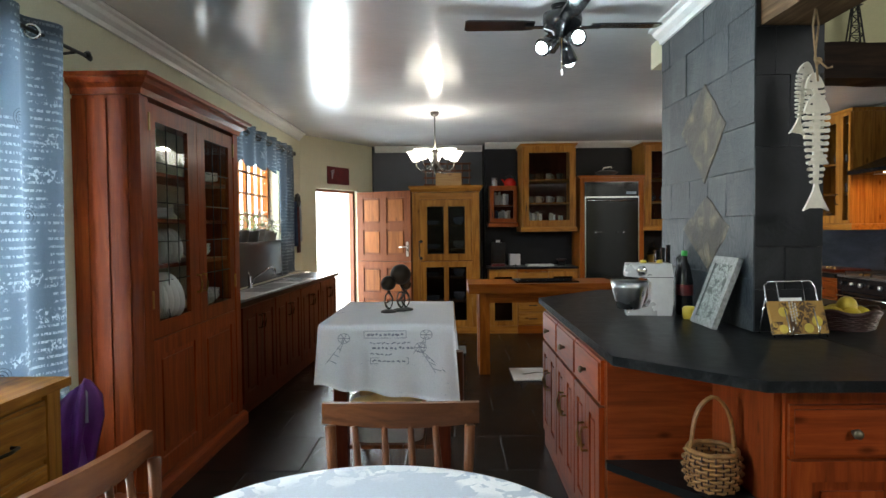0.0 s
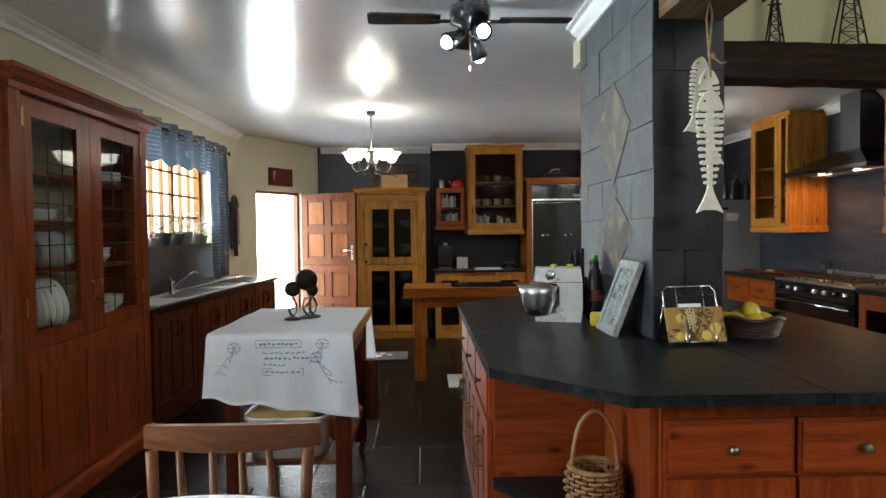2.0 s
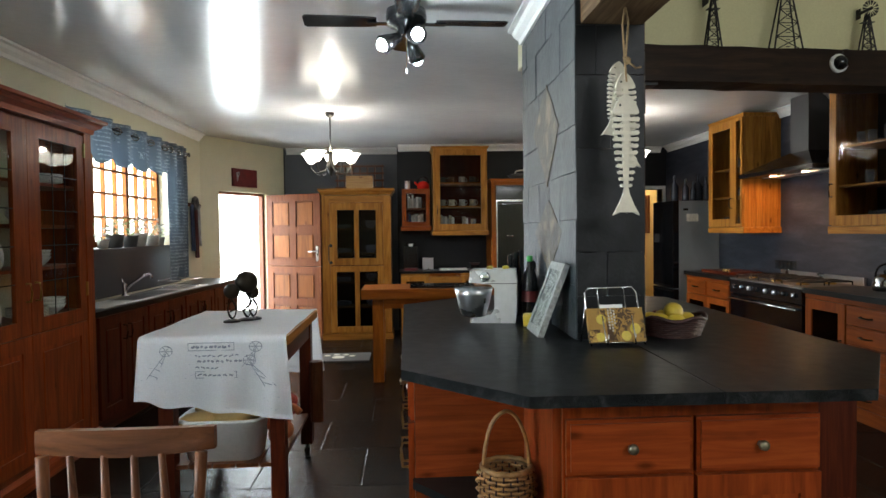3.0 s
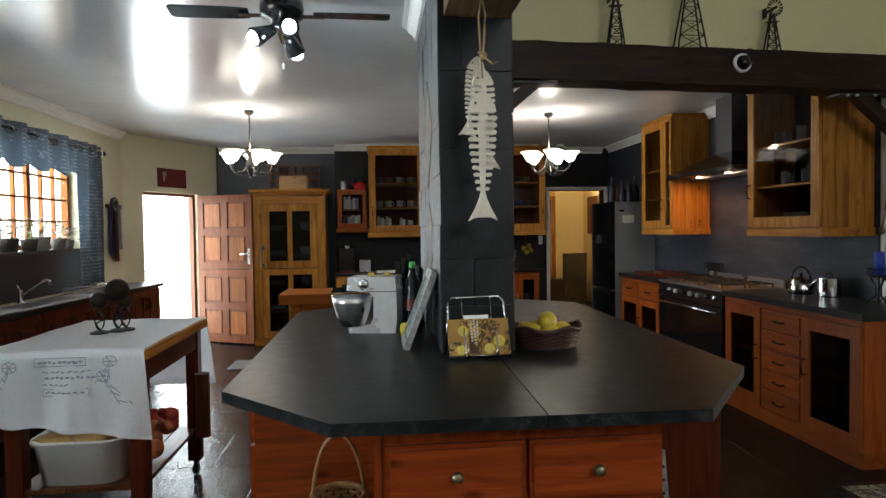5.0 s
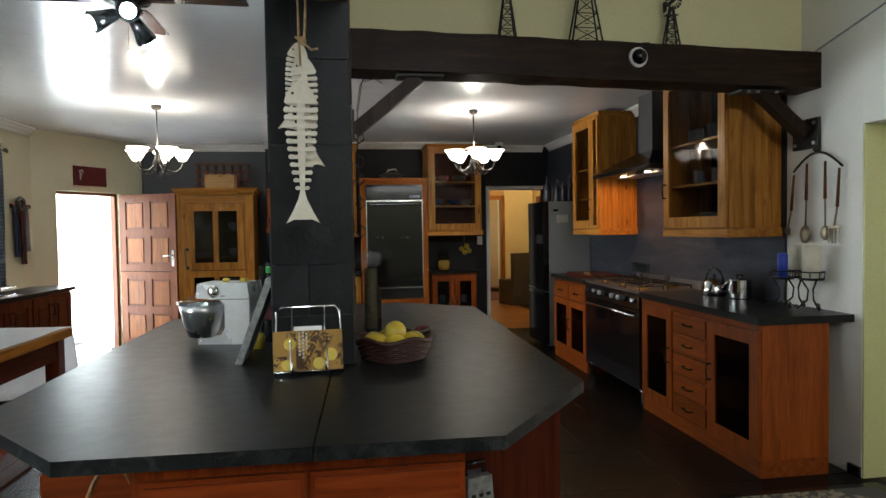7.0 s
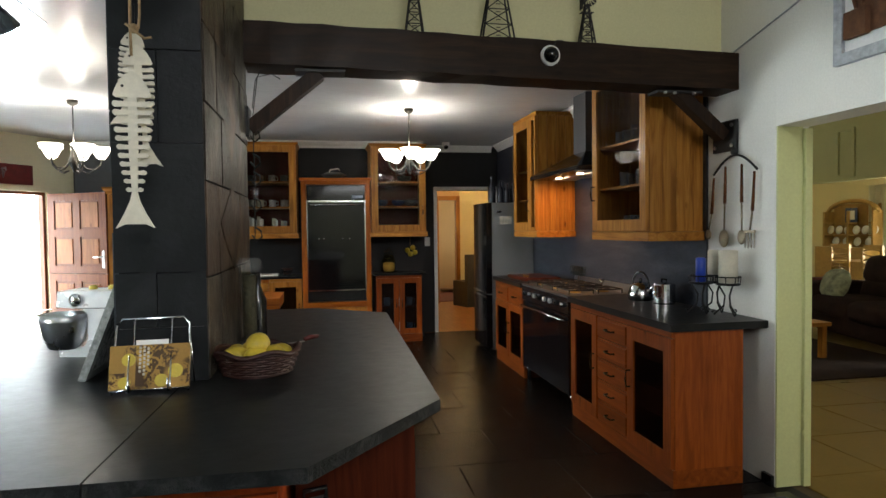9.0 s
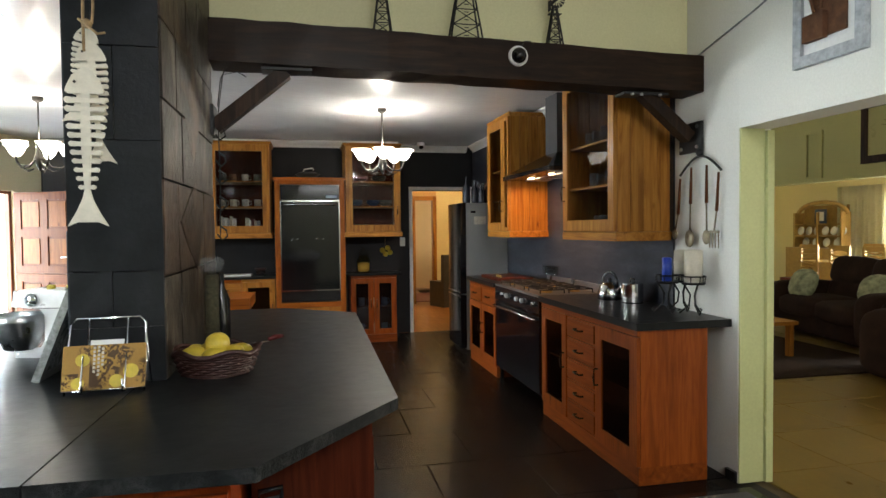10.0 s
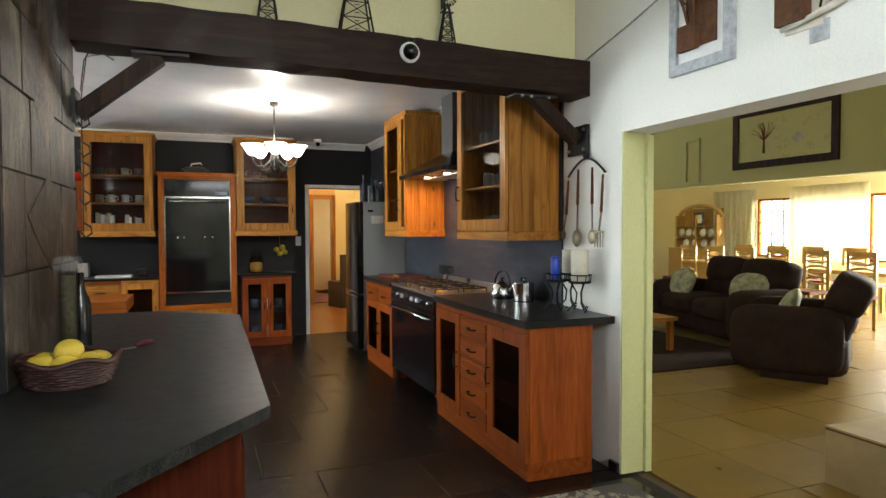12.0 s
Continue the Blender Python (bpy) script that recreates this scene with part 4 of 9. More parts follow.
def casement(name, y0, y1, z0, z1, nx, nz, label, x, wood):
    """A small-paned timber window in a wall that runs along y."""
    t = thing(name, label, "window", (x, y0, z0), 90, kind="structure")
    w, h = y1 - y0, z1 - z0
    bm = bx(0, 0.05, 0, 0.06, 0, h)
    bx(w - 0.05, w, 0, 0.06, 0, h, bm)
    bx(0.05, w - 0.05, 0, 0.06, 0, 0.05, bm)
    bx(0.05, w - 0.05, 0, 0.06, h - 0.05, h, bm)
    part("window_frame", bm, wood["z"], t, bev=0.003)
    for i in range(1, nx):
        xx = 0.05 + (w - 0.1) * i / nx
        wide = 0.03 if nx > 5 and i % 3 == 0 else 0.011
        part("glazing_bar", bx(xx - wide, xx + wide, 0.012, 0.045, 0.05, h - 0.05), wood["z"], t)
    for j in range(1, nz):
        zz = 0.05 + (h - 0.1) * j / nz
        part("glazing_bar", bx(0.05, w - 0.05, 0.014, 0.043, zz - 0.01, zz + 0.01), wood["x"], t)
    for i in range(nx):
        for j in range(nz):
            a, b = 0.05 + (w - 0.1) * i / nx, 0.05 + (w - 0.1) * (i + 1) / nx
            c, e = 0.05 + (h - 0.1) * j / nz, 0.05 + (h - 0.1) * (j + 1) / nz
            p = part("pane", bx(a + 0.001, b - 0.001, 0.03, 0.033, c + 0.001, e - 0.001), GLASS, t)
            p.visible_shadow = False


casement("window_1", 4.72, 6.78, 1.29, 2.2, 9, 4, "wooden small-paned window over the sink", WX - 0.1, ORANGE)
casement("window_2", 0.95, 2.75, 0.5, 2.2, 6, 5, "wooden small-paned window behind long curtains", WX - 0.12, OAK)


def curtain(name, y0, y1, z0, z1, waves, label, x, amp=0.03, grommets=True, scoop=0.0):
    t = thing(name, label, "curtain", (x, y0, 0), 90)
    w = y1 - y0

    def fn(u, v):
        zz = z0 + (z1 - z0) * v
        if scoop:
            zz = z1 - (z1 - z0) * (1 - v) * (1 + scoop * 0.08 * math.sin(u * 31))
        return (u * w + 0.006 * math.sin(9 * u + 5 * v), amp * (0.6 + 0.4 * v) * math.sin(2 * math.pi * waves * u + 0.5 * math.sin(3 * v)), zz)
    part("cloth", sheet(int(waves * 10), 12, fn, 0.002), CURTAIN, t, smooth=True)
    if grommets:
        for i in range(int(waves * 2)):
            u = (i + 0.5) / (waves * 2)
            ang = 0.9 if i % 2 else -0.9
            c = (u * w, 0.0, z1 - 0.07)
            pts = [(c[0] + 0.028 * math.cos(a) * math.cos(ang), c[1] + 0.028 * math.cos(a) * math.sin(ang) - 0.0, c[2] + 0.028 * math.sin(a)) for a in [k * math.pi / 8 for k in range(16)]]
            part("eyelet", tube(pts, 0.007, 6, None, True), CHROME, t, "silver eyelet ring", True)
    return t


def rod(y0, y1, z, x):
    t = thing("curtain_rod", "black iron curtain rod with finials", "curtain rod", (x, y0, z))
    part("pole", tube([(0, 0, 0), (0, y1 - y0, 0)], 0.009, 8), IRON, t, smooth=True)
    for y, s in ((0, -1), (y1 - y0, 1)):
        part("finial", tube([(0, y, 0), (0, y + s * 0.02, 0.012), (0, y + s * 0.045, -0.006), (0, y + s * 0.06, 0.01)], [0.012, 0.018, 0.012, 0.004], 8), IRON, t, smooth=True)
    for y in (0.1, y1 - y0 - 0.06):
        part("bracket", tube([(0, y, 0), (WX - x + 0.002, y, -0.01)], 0.007, 6), IRON, t, smooth=True)


rod(4.6, 7.08, 2.235, -1.60)
rod(0.8, 3.03, 2.235, -1.60)
curtain("curtain", 4.66, 6.52, 1.97, 2.3, 5.5, "short blue script-print valance curtain with eyelets", -1.6, 0.035, True, 1)
curtain("curtain", 6.52, 7.02, 0.93, 2.3, 2.5, "blue script-print side curtain over the counter end", -1.6, 0.03)
curtain("curtain", 1.75, 2.85, 0.06, 2.3, 4, "long blue script-print curtain before a bright window", -1.6, 0.04)


def back_door():
    hinge = (-1.135, 8.765, 0.02)
    rz = math.degrees(math.atan2(8.39 - 8.769, -0.383 + 1.148))
    t = thing("stable_door", "open varnished red-brown panelled stable door", "door", hinge, rz)
    w = 0.845
    for half, z0, z1 in (("upper_leaf", 0.935, 1.875), ("lower_leaf", 0.0, 0.93)):
        st = 0.095
        bm = bx(0, w, -0.009, 0.009, z0, z1)
        lf = part(half, bm, DOORWOOD["z"], t)
        zm = (z0 + z1) / 2
        for side in (-1, 1):
            y0, y1 = (0.0092, 0.022) if side > 0 else (-0.022, -0.0092)
            bm = bx(0, st, y0, y1, z0, z1)
            bx(w - st, w, y0, y1, z0, z1, bm)
            bx(w / 2 - st / 2, w / 2 + st / 2, y0, y1, z0, z1, bm)
            for a, b in ((z0, z0 + 0.09), (zm - 0.045, zm + 0.045), (z1 - 0.09, z1)):
                for xa, xb in ((st, w / 2 - st / 2), (w / 2 + st / 2, w - st)):
                    bx(xa, xb, y0, y1, a, b, bm)
            part("stiles_and_rails", bm, DOORWOOD["z"], lf, bev=0.003)
            for xa, xb in ((st, w / 2 - st / 2), (w / 2 + st / 2, w - st)):
                for a, b in ((z0 + 0.09, zm - 0.045), (zm + 0.045, z1 - 0.09)):
                    ya, yb = (0.0093, 0.0195) if side > 0 else (-0.0195, -0.0093)
                    part("panel", bx(xa + 0.024, xb - 0.024, ya, yb, a + 0.024, b - 0.024), DOORPANEL["z"], lf, bev=0.009)
    for side in (-1, 1):
        part("lock_plate", bx(w - 0.07, w - 0.035, side * 0.0215 - 0.002, side * 0.0215 + 0.002, 1.0, 1.2), STEEL, t, "steel lock plate", bev=0.001)
        part("lever_handle", tube([(w - 0.052, side * 0.02, 1.13), (w - 0.052, side * 0.055, 1.13), (w - 0.16, side * 0.06, 1.125)], 0.008, 8), STEEL, t, "steel lever handle", True)


back_door()
bm = bx(D0 - 0.0, D0 + 0.035, 0.05, 0.12, 0, DTOP)
bx(D1 - 0.035, D1, 0.05, 0.12, 0, DTOP, bm)
bx(D0 + 0.035, D1 - 0.035, 0.05, 0.12, DTOP - 0.035, DTOP, bm)
structure("door_frame_back", bm, DOORWOOD["z"], "varnished timber back door frame", "door frame", at=(WX, BEND, 0), rz=DROT)

# board with ornament above the doorway
t = thing("wall_board", "small dark maroon wooden board with a pale bird motif", "wall sign", (WX, BEND, 0), DROT)
part("board", bx(0.50, 0.93, -0.025, -0.002, 1.985, 2.21), MAROON, t, bev=0.004)
part("motif", tube([(0.575, -0.027, 2.05), (0.58, -0.029, 2.12), (0.56, -0.03, 2.15), (0.6, -0.03, 2.16), (0.61, -0.028, 2.13)], [0.006, 0.016, 0.012, 0.014, 0.005], 8), FRAME_GREY, t, "pale metal bird motif", True)


# ---- north side ----
def curio():
    w, d, h = 0.88, 0.45, 1.9
    t = thing("pine_cupboard", "tall golden pine cupboard with wired glass doors", "cupboard", (-0.36, 8.36, 0))
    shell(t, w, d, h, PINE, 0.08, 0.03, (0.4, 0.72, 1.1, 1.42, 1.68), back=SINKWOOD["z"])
    moulding(t, w, d, 0.0, [(0.015, 0), (0.015, 0.075), (0.0, 0.085)], PINE, "plinth")
    moulding(t, w, d, h - 0.03, [(0.0, 0), (0.012, 0.0), (0.02, 0.03), (0.045, 0.05), (0.05, 0.08)], PINE, "crown")
    part("face_frame", bx(0, 0.1, -0.02, 0.0, 0.09, h - 0.04), PINE["z"], t, bev=0.003)
    part("face_frame", bx(w - 0.1, w, -0.02, 0.0, 0.09, h - 0.04), PINE["z"], t, bev=0.003)
    part("face_rail", bx(0.1, w - 0.1, -0.02, 0.0, h - 0.13, h - 0.04), PINE["x"], t, bev=0.003)
    leaf(t, 0.102, w - 0.102, 0.1, 0.955, PINE, "glass", 0.022, 0.075, -0.002, None, GLASS_DARK, bars=(2, 1))
    leaf(t, 0.102, w - 0.102, 0.965, h - 0.135, PINE, "glass", 0.022, 0.09, -0.002, None, GLASS_DARK, bars=(2, 1))
    for z in (1.0, 1.22):
        knob(t, 0.11, z, IRON, -0.02, 0.022)
    handle(t, 0.085, 1.12, IRON, True, 0.2, -0.02)


curio()
for z in (0.42, 0.74, 1.12, 1.44):
    plate_stack((-0.12, 8.6, z + 0.001), 5, 0.1, FRAME_GREY, "stack of grey crockery in the pine cupboard")
    bowl_stack((0.25, 8.6, z + 0.001), 3, 0.08)


def box_crate(at, w, d, h, wood, label):
    t = thing("wooden_crate", label, "crate", at)
    part("front_board", bx(0, w, 0, 0.012, 0, h), wood["x"], t, bev=0.002)
    part("back_board", bx(0, w, d - 0.012, d, 0, h), wood["x"], t, bev=0.002)
    for x in (0, w - 0.012):
        part("end_board", bx(x, x + 0.012, 0.012, d - 0.012, 0, h), wood["y"], t)
    part("base_board", bx(0.012, w - 0.012, 0.012, d - 0.012, 0, 0.01), wood["x"], t)


box_crate((-0.05, 8.42, 1.95), 0.34, 0.2, 0.17, OAK, "small pale wooden crate on the pine cupboard")

# wine rack of dark red squares on top of the pine cupboard
t = thing("wine_rack", "dark red latticed wine rack on the pine cupboard", "wine rack", (-0.2, 8.7, 1.951))
for i in range(7):
    part("upright", bx(i * 0.1, i * 0.1 + 0.012, 0, 0.16, 0, 0.34), BROWN["z"], t)
for j in range(4):
    part("rail", bx(-0.02, 0.63, -0.008, 0.0, 0.02 + j * 0.095, 0.045 + j * 0.095), BROWN["x"], t)


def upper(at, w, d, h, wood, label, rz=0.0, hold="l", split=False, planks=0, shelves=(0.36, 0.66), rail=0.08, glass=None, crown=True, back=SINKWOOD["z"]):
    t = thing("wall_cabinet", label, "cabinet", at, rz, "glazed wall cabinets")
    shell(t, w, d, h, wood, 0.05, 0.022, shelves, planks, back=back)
    moulding(t, w, d, 0.0, [(0.018, 0), (0.018, 0.055), (0.006, 0.06)], wood, "base_rail")
    if crown:
        moulding(t, w, d, h - 0.012, [(0.0, 0), (0.008, 0.0), (0.02, 0.02), (0.025, 0.035)], wood, "crown")
    if split:
        leaf(t, 0.004, w * 0.78, 0.065, h - 0.015, wood, "glass", 0.024, rail, -0.001, (hold, "bow", 0.22), glass or GLASS_SMOKE)
        leaf(t, w * 0.785, w - 0.004, 0.065, h - 0.015, wood, "glass", 0.024, 0.03, -0.001, None, glass or GLASS_SMOKE)
    else:
        leaf(t, 0.004, w - 0.004, 0.065, h - 0.015, wood, "glass", 0.024, rail, -0.001, (hold, "bow", 0.25), glass or GLASS_SMOKE)
    return t


UZ = 1.335
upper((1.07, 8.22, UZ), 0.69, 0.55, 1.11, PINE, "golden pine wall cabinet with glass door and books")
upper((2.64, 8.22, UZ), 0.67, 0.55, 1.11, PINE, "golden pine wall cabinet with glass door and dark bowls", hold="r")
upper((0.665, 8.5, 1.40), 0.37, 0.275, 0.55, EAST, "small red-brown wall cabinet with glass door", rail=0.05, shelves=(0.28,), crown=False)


def books(at, n, hgt, seed, rz=0.0):
    rng = random.Random(seed)
    x = 0
    cols = [BOOK, WHITE, MAROON, FRAME_GREY, BLUE_TAPE]
    for i in range(n):
        w, h = rng.uniform(0.02, 0.04), hgt * rng.uniform(0.75, 1.0)
        b = thing("book", "worn upright cookbook on a cabinet shelf", "book", (at[0] + x, at[1], at[2]), rz, "cookbooks")
        part("pages", bx(0.003, w - 0.003, 0.006, 0.13, 0.002, h - 0.003), BOOK, b)
        cm = bx(0, 0.003, 0, 0.135, 0, h)
        bx(w - 0.003, w, 0, 0.135, 0, h, cm)
        bx(0.003, w - 0.003, 0, 0.004, 0, h, cm)
        part("cover", cm, rng.choice(cols), b, bev=0.0008)
        x += w + 0.003


books((1.17, 8.4, UZ + 0.073), 6, 0.2, 1)
books((1.46, 8.4, UZ + 0.073), 5, 0.17, 2)
books((0.72, 8.58, 1.473), 7, 0.17, 3)
books((0.74, 8.58, 1.697), 6, 0.17, 8)


def mug(at, mat, r=0.04, h=0.09, label="pottery mug on a cabinet shelf"):
    t = thing("mug", label, "mug", at, group="mugs in the cabinets")
    part("cup", lathe([(r * 0.8, 0), (r, 0.01), (r, h), (r * 0.92, h), (r * 0.9, 0.012), (0.001, 0.01)], 16, cap=False), mat, t, smooth=True)
    part("ear", tube([(r, 0, h * 0.8), (r + 0.025, 0, h * 0.75), (r + 0.025, 0, h * 0.35), (r, 0, h * 0.25)], 0.006, 6), mat, t, smooth=True)


for i, x in enumerate((1.2, 1.32, 1.46, 1.6)):
    mug((x, 8.5, UZ + 0.377), (GREYPOT, BOOK, FRAME_GREY, GREYPOT)[i])
    mug((x, 8.5, UZ + 0.677), (CLAY, RUST, GREYPOT, CLAY)[i])
for x, z, mt in ((2.78, 0.377, BLUE_TAPE), (3.0, 0.377, BLUEJAR), (3.15, 0.377, CLAY), (2.85, 0.677, MAROON), (3.08, 0.677, CLAY), (2.85, 0.073, CLAY), (3.1, 0.073, MAROON)):
    b = bowl_stack((x, 8.48, UZ + z), 2, 0.09, mt)
    b["label"] = "stack of dark glazed bowls in a wall cabinet"


def kettle_red(at):
    t = thing("red_kettle", "small red enamel kettle on the wall cabinet", "kettle", at)
    part("body", lathe([(0.07, 0), (0.082, 0.02), (0.08, 0.06), (0.05, 0.095), (0.02, 0.105), (0.001, 0.106)], 20, cap=False), REDPAINT, t, smooth=True)
    part("lid_knob", ball((0, 0, 0.115), 0.012), BLACK, t, smooth=True)
    part("spout", tube([(-0.07, 0, 0.05), (-0.105, 0, 0.085), (-0.115, 0, 0.095)], [0.016, 0.011, 0.01], 8), REDPAINT, t, smooth=True)
    part("bail", tube([(0.07 * math.cos(a), 0, 0.08 + 0.085 * math.sin(a)) for a in [k * math.pi / 8 for k in range(9)]], 0.006, 6), BLACK, t, smooth=True)


kettle_red((0.95, 8.62, 1.952))
part("can", lathe([(0.035, 0), (0.035, 0.11), (0.03, 0.11), (0.03, 0.02)], 16, cap=False), STEEL, thing("tin_can", "small grey tin on the wall cabinet", "tin", (0.74, 8.62, 1.952)), smooth=True)


def oven_tower():
    w, d, h = 0.82, 0.53, 2.02
    t = thing("oven_tower", "tall wooden housing with built-in black wall oven", "oven housing", (1.81, 8.235, 0))
    shell(t, w, d, h, ORANGE, 0.08, 0.028, (0.52,))
    part("plinth", bx(0.01, w - 0.01, 0.03, d, 0, 0.08), ORANGE["x"], t)
    for x in (0.0, w - 0.06):
        part("face_frame", bx(x, x + 0.06, -0.022, 0.0, 0.09, h), ORANGE["z"], t, bev=0.003)
    for z0, z1 in ((0.5, 0.56), (h - 0.05, h)):
        part("face_rail", bx(0.06, w - 0.06, -0.022, 0.0, z0, z1), ORANGE["x"], t, bev=0.003)
    leaf(t, 0.062, w / 2, 0.1, 0.495, PINE, "panel", 0.022, 0.06, -0.001)
    leaf(t, w / 2 + 0.003, w - 0.062, 0.1, 0.495, PINE, "panel", 0.022, 0.06, -0.001)
    part("crown", bx(-0.02, w + 0.02, -0.04, d, h, h + 0.03), ORANGE["x"], t, bev=0.006)
    o = thing("wall_oven", "black glass built-in wall oven with steel trim", "oven", (1.81 + 0.062, 8.235, 0.565))
    ow, oh = w - 0.124, 1.4
    part("oven_body", bx(0.002, ow - 0.002, 0.0, d - 0.05, 0.002, oh), BLACK, o)
    part("control_panel", bx(0.004, ow - 0.004, -0.02, -0.001, 1.23, oh - 0.005), BLACK_GLASS, o, bev=0.002)
    part("display", bx(ow - 0.16, ow - 0.03, -0.022, -0.0205, 1.24, 1.275), paint("blue_display", (0.25, 0.32, 0.4), 0.3), o, "pale blue display")
    dr = part("oven_door", bx(0.004, ow - 0.004, -0.03, -0.001, 0.13, 1.215), BLACK_GLASS, o, "black glass oven door", bev=0.003)
    bm = bx(0.0, 0.012, -0.036, -0.0305, 0.13, 1.215)
    bx(ow - 0.012, ow, -0.036, -0.0305, 0.13, 1.215, bm)
    bx(0.012, ow - 0.012, -0.036, -0.0305, 1.195, 1.215, bm)
    bx(0.012, ow - 0.012, -0.036, -0.0305, 0.13, 0.145, bm)
    part("steel_trim", bm, CHROME, dr, "chrome trim")
    part("door_handle", tube([(0.05, -0.03, 1.16), (0.05, -0.06, 1.16), (ow - 0.05, -0.06, 1.16), (ow - 0.05, -0.03, 1.16)], 0.008, 8), CHROME, dr, "chrome bar handle", True)
    # chrome studs drawn for bright reflections in the oven glass, no real knobs
    for x in (0.14, 0.2, 0.42, 0.5):
        part("oven_knob", lathe([(0.012, 0), (0.012, 0.02), (0.008, 0.022)], 12, (x, -0.05, 0.74)), CHROME, o, smooth=True)


oven_tower()


def base_unit(at, w, d, h, wood, rz, drawers, doors, glass=None, label="varnished wooden base cabinet", hold="bow", plinth=0.1, group="base cabinets"):
    """drawers: heights of a top row; doors: number of framed doors below."""
    t = thing("base_cabinet", label, "cabinet", at, rz, group)
    shell(t, w, d, h, wood, plinth, 0.02, ((plinth + h) * 0.45,), top=True)
    part("plinth", bx(-0.0, w, -0.012, d, 0, plinth), wood["x"], t, bev=0.004)
    top = h - 0.03
    part("face_rail", bx(0, w, -0.02, -0.001, top, h), wood["x"], t, bev=0.002)
    zt = top - 0.004
    if drawers:
        n, hh = drawers
        for i in range(n):
            drawer(t, w * i / n + 0.004, w * (i + 1) / n - 0.004, zt - hh, zt, wood, -0.001, 0.022, "bow")
        zt -= hh + 0.006
    for i in range(doors):
        leaf(t, w * i / doors + 0.004, w * (i + 1) / doors - 0.004, plinth + 0.006, zt, wood, "glass" if glass else "panel", 0.022, 0.065, -0.001, ("r" if i % 2 == 0 else "l", hold, 0.55), glass)
    return t


NT = 0.875
base_unit((0.64, 8.32, 0), 0.37, 0.44, NT - 0.03, PINE, 0, None, 1, GLASS_DARK, "golden pine base cabinet with glass door", group="north base cabinets")
t = base_unit((1.012, 8.32, 0), 0.40, 0.44, NT - 0.03, ORANGE, 0, None, 0, None, "pine base unit with a stack of drawers", group="north base cabinets")
for i in range(4):
    drawer(t, 0.004, 0.396, 0.11 + i * 0.175, 0.11 + i * 0.175 + 0.17, PINE, -0.001, 0.022, "bow")
base_unit((1.414, 8.32, 0), 0.385, 0.44, NT - 0.03, PINE, 0, None, 1, GLASS_DARK, "golden pine base cabinet with glass door", group="north base cabinets")
base_unit((2.70, 8.46, 0), 0.58, 0.31, NT - 0.03, EAST, 0, None, 2, GLASS_DARK, "small red-brown base cabinet with two glass doors", group="north base cabinets")
solo("worktop", bx(0.622, 1.805, 8.28, 8.775, NT - 0.028, NT), WORKTOP, "black slate worktop on the pine base cabinets", "worktop", bev=0.003)
solo("worktop", bx(2.635, 3.34, 8.41, 8.775, NT - 0.028, NT), WORKTOP, "short black slate worktop beside the oven housing", "worktop", bev=0.003)
for x in (2.85, 3.0, 3.14):
    for z in (0.121, 0.451):
        mug((x, 8.6, z), (CHINA, FRAME_GREY, BLUEJAR)[int(x * 10) % 3], 0.04, 0.1, "pale jar inside a base cabinet")


# ---- east side ----
ET = 0.905
def east_units():
    # local x runs south from the given point
    far = base_unit((3.93, 7.2, 0), 0.97, 0.52, ET - 0.045, EAST, -90, (2, 0.16), 2, GLASS_DARK, "orange varnished base cabinet with mesh-glass doors", group="east base cabinets")
    t = thing("base_cabinet", "orange varnished base cabinet with glass doors and five drawers", "cabinet", (3.93, 5.03, 0), -90, "east base cabinets")
    w, d, h = 1.425, 0.41, ET - 0.045
    part("side_panel", bx(w - 0.022, w, 0, d, 0.1, h), EAST["z"], t, bev=0.002)
    part("side_panel", bx(0, 0.022, 0, d, 0.1, h), EAST["z"], t)
    part("back_panel", bx(0.022, w - 0.022, d - 0.012, d, 0.1, h), EAST["z"], t)
    part("bottom_panel", bx(0.022, w - 0.022, 0, d - 0.012, 0.1, 0.12), EAST["x"], t)
    part("shelf", bx(0.022, w - 0.022, 0.03, d - 0.012, 0.47, 0.485), EAST["x"], t)
    part("plinth", bx(0, w, -0.012, d, 0, 0.1), EAST["x"], t, bev=0.004)
    part("face_rail", bx(0, w, -0.022, -0.001, h - 0.035, h), EAST["x"], t, bev=0.002)
    leaf(t, 0.004, 0.46, 0.106, h - 0.04, EAST, "glass", 0.022, 0.075, -0.001, ("r", "bow", 0.55), GLASS_DARK)
    zs = (h - 0.04 - 0.106) / 5
    for i in range(5):
        drawer(t, 0.466, 0.905, 0.106 + i * zs + 0.002, 0.106 + (i + 1) * zs - 0.004, EAST, -0.001, 0.022, "bow")
    leaf(t, 0.911, w - 0.004, 0.106, h - 0.04, EAST, "glass", 0.022, 0.08, -0.001, ("l", "bow", 0.55), GLASS_DARK)
    solo("worktop", prism([(3.885, 3.57), (EX - 0.002, 3.57), (EX - 0.002, 5.035), (3.885, 5.035)], ET - 0.042, ET), WORKTOP, "dark slate worktop beside the stove", "worktop", bev=0.006, seg=2)
    solo("worktop", prism([(3.885, 6.225), (EX - 0.016, 6.225), (EX - 0.016, 7.22), (3.885, 7.22)], ET - 0.042, ET), WORKTOP, "dark slate worktop between stove and fridge", "worktop", bev=0.006, seg=2)


east_units()


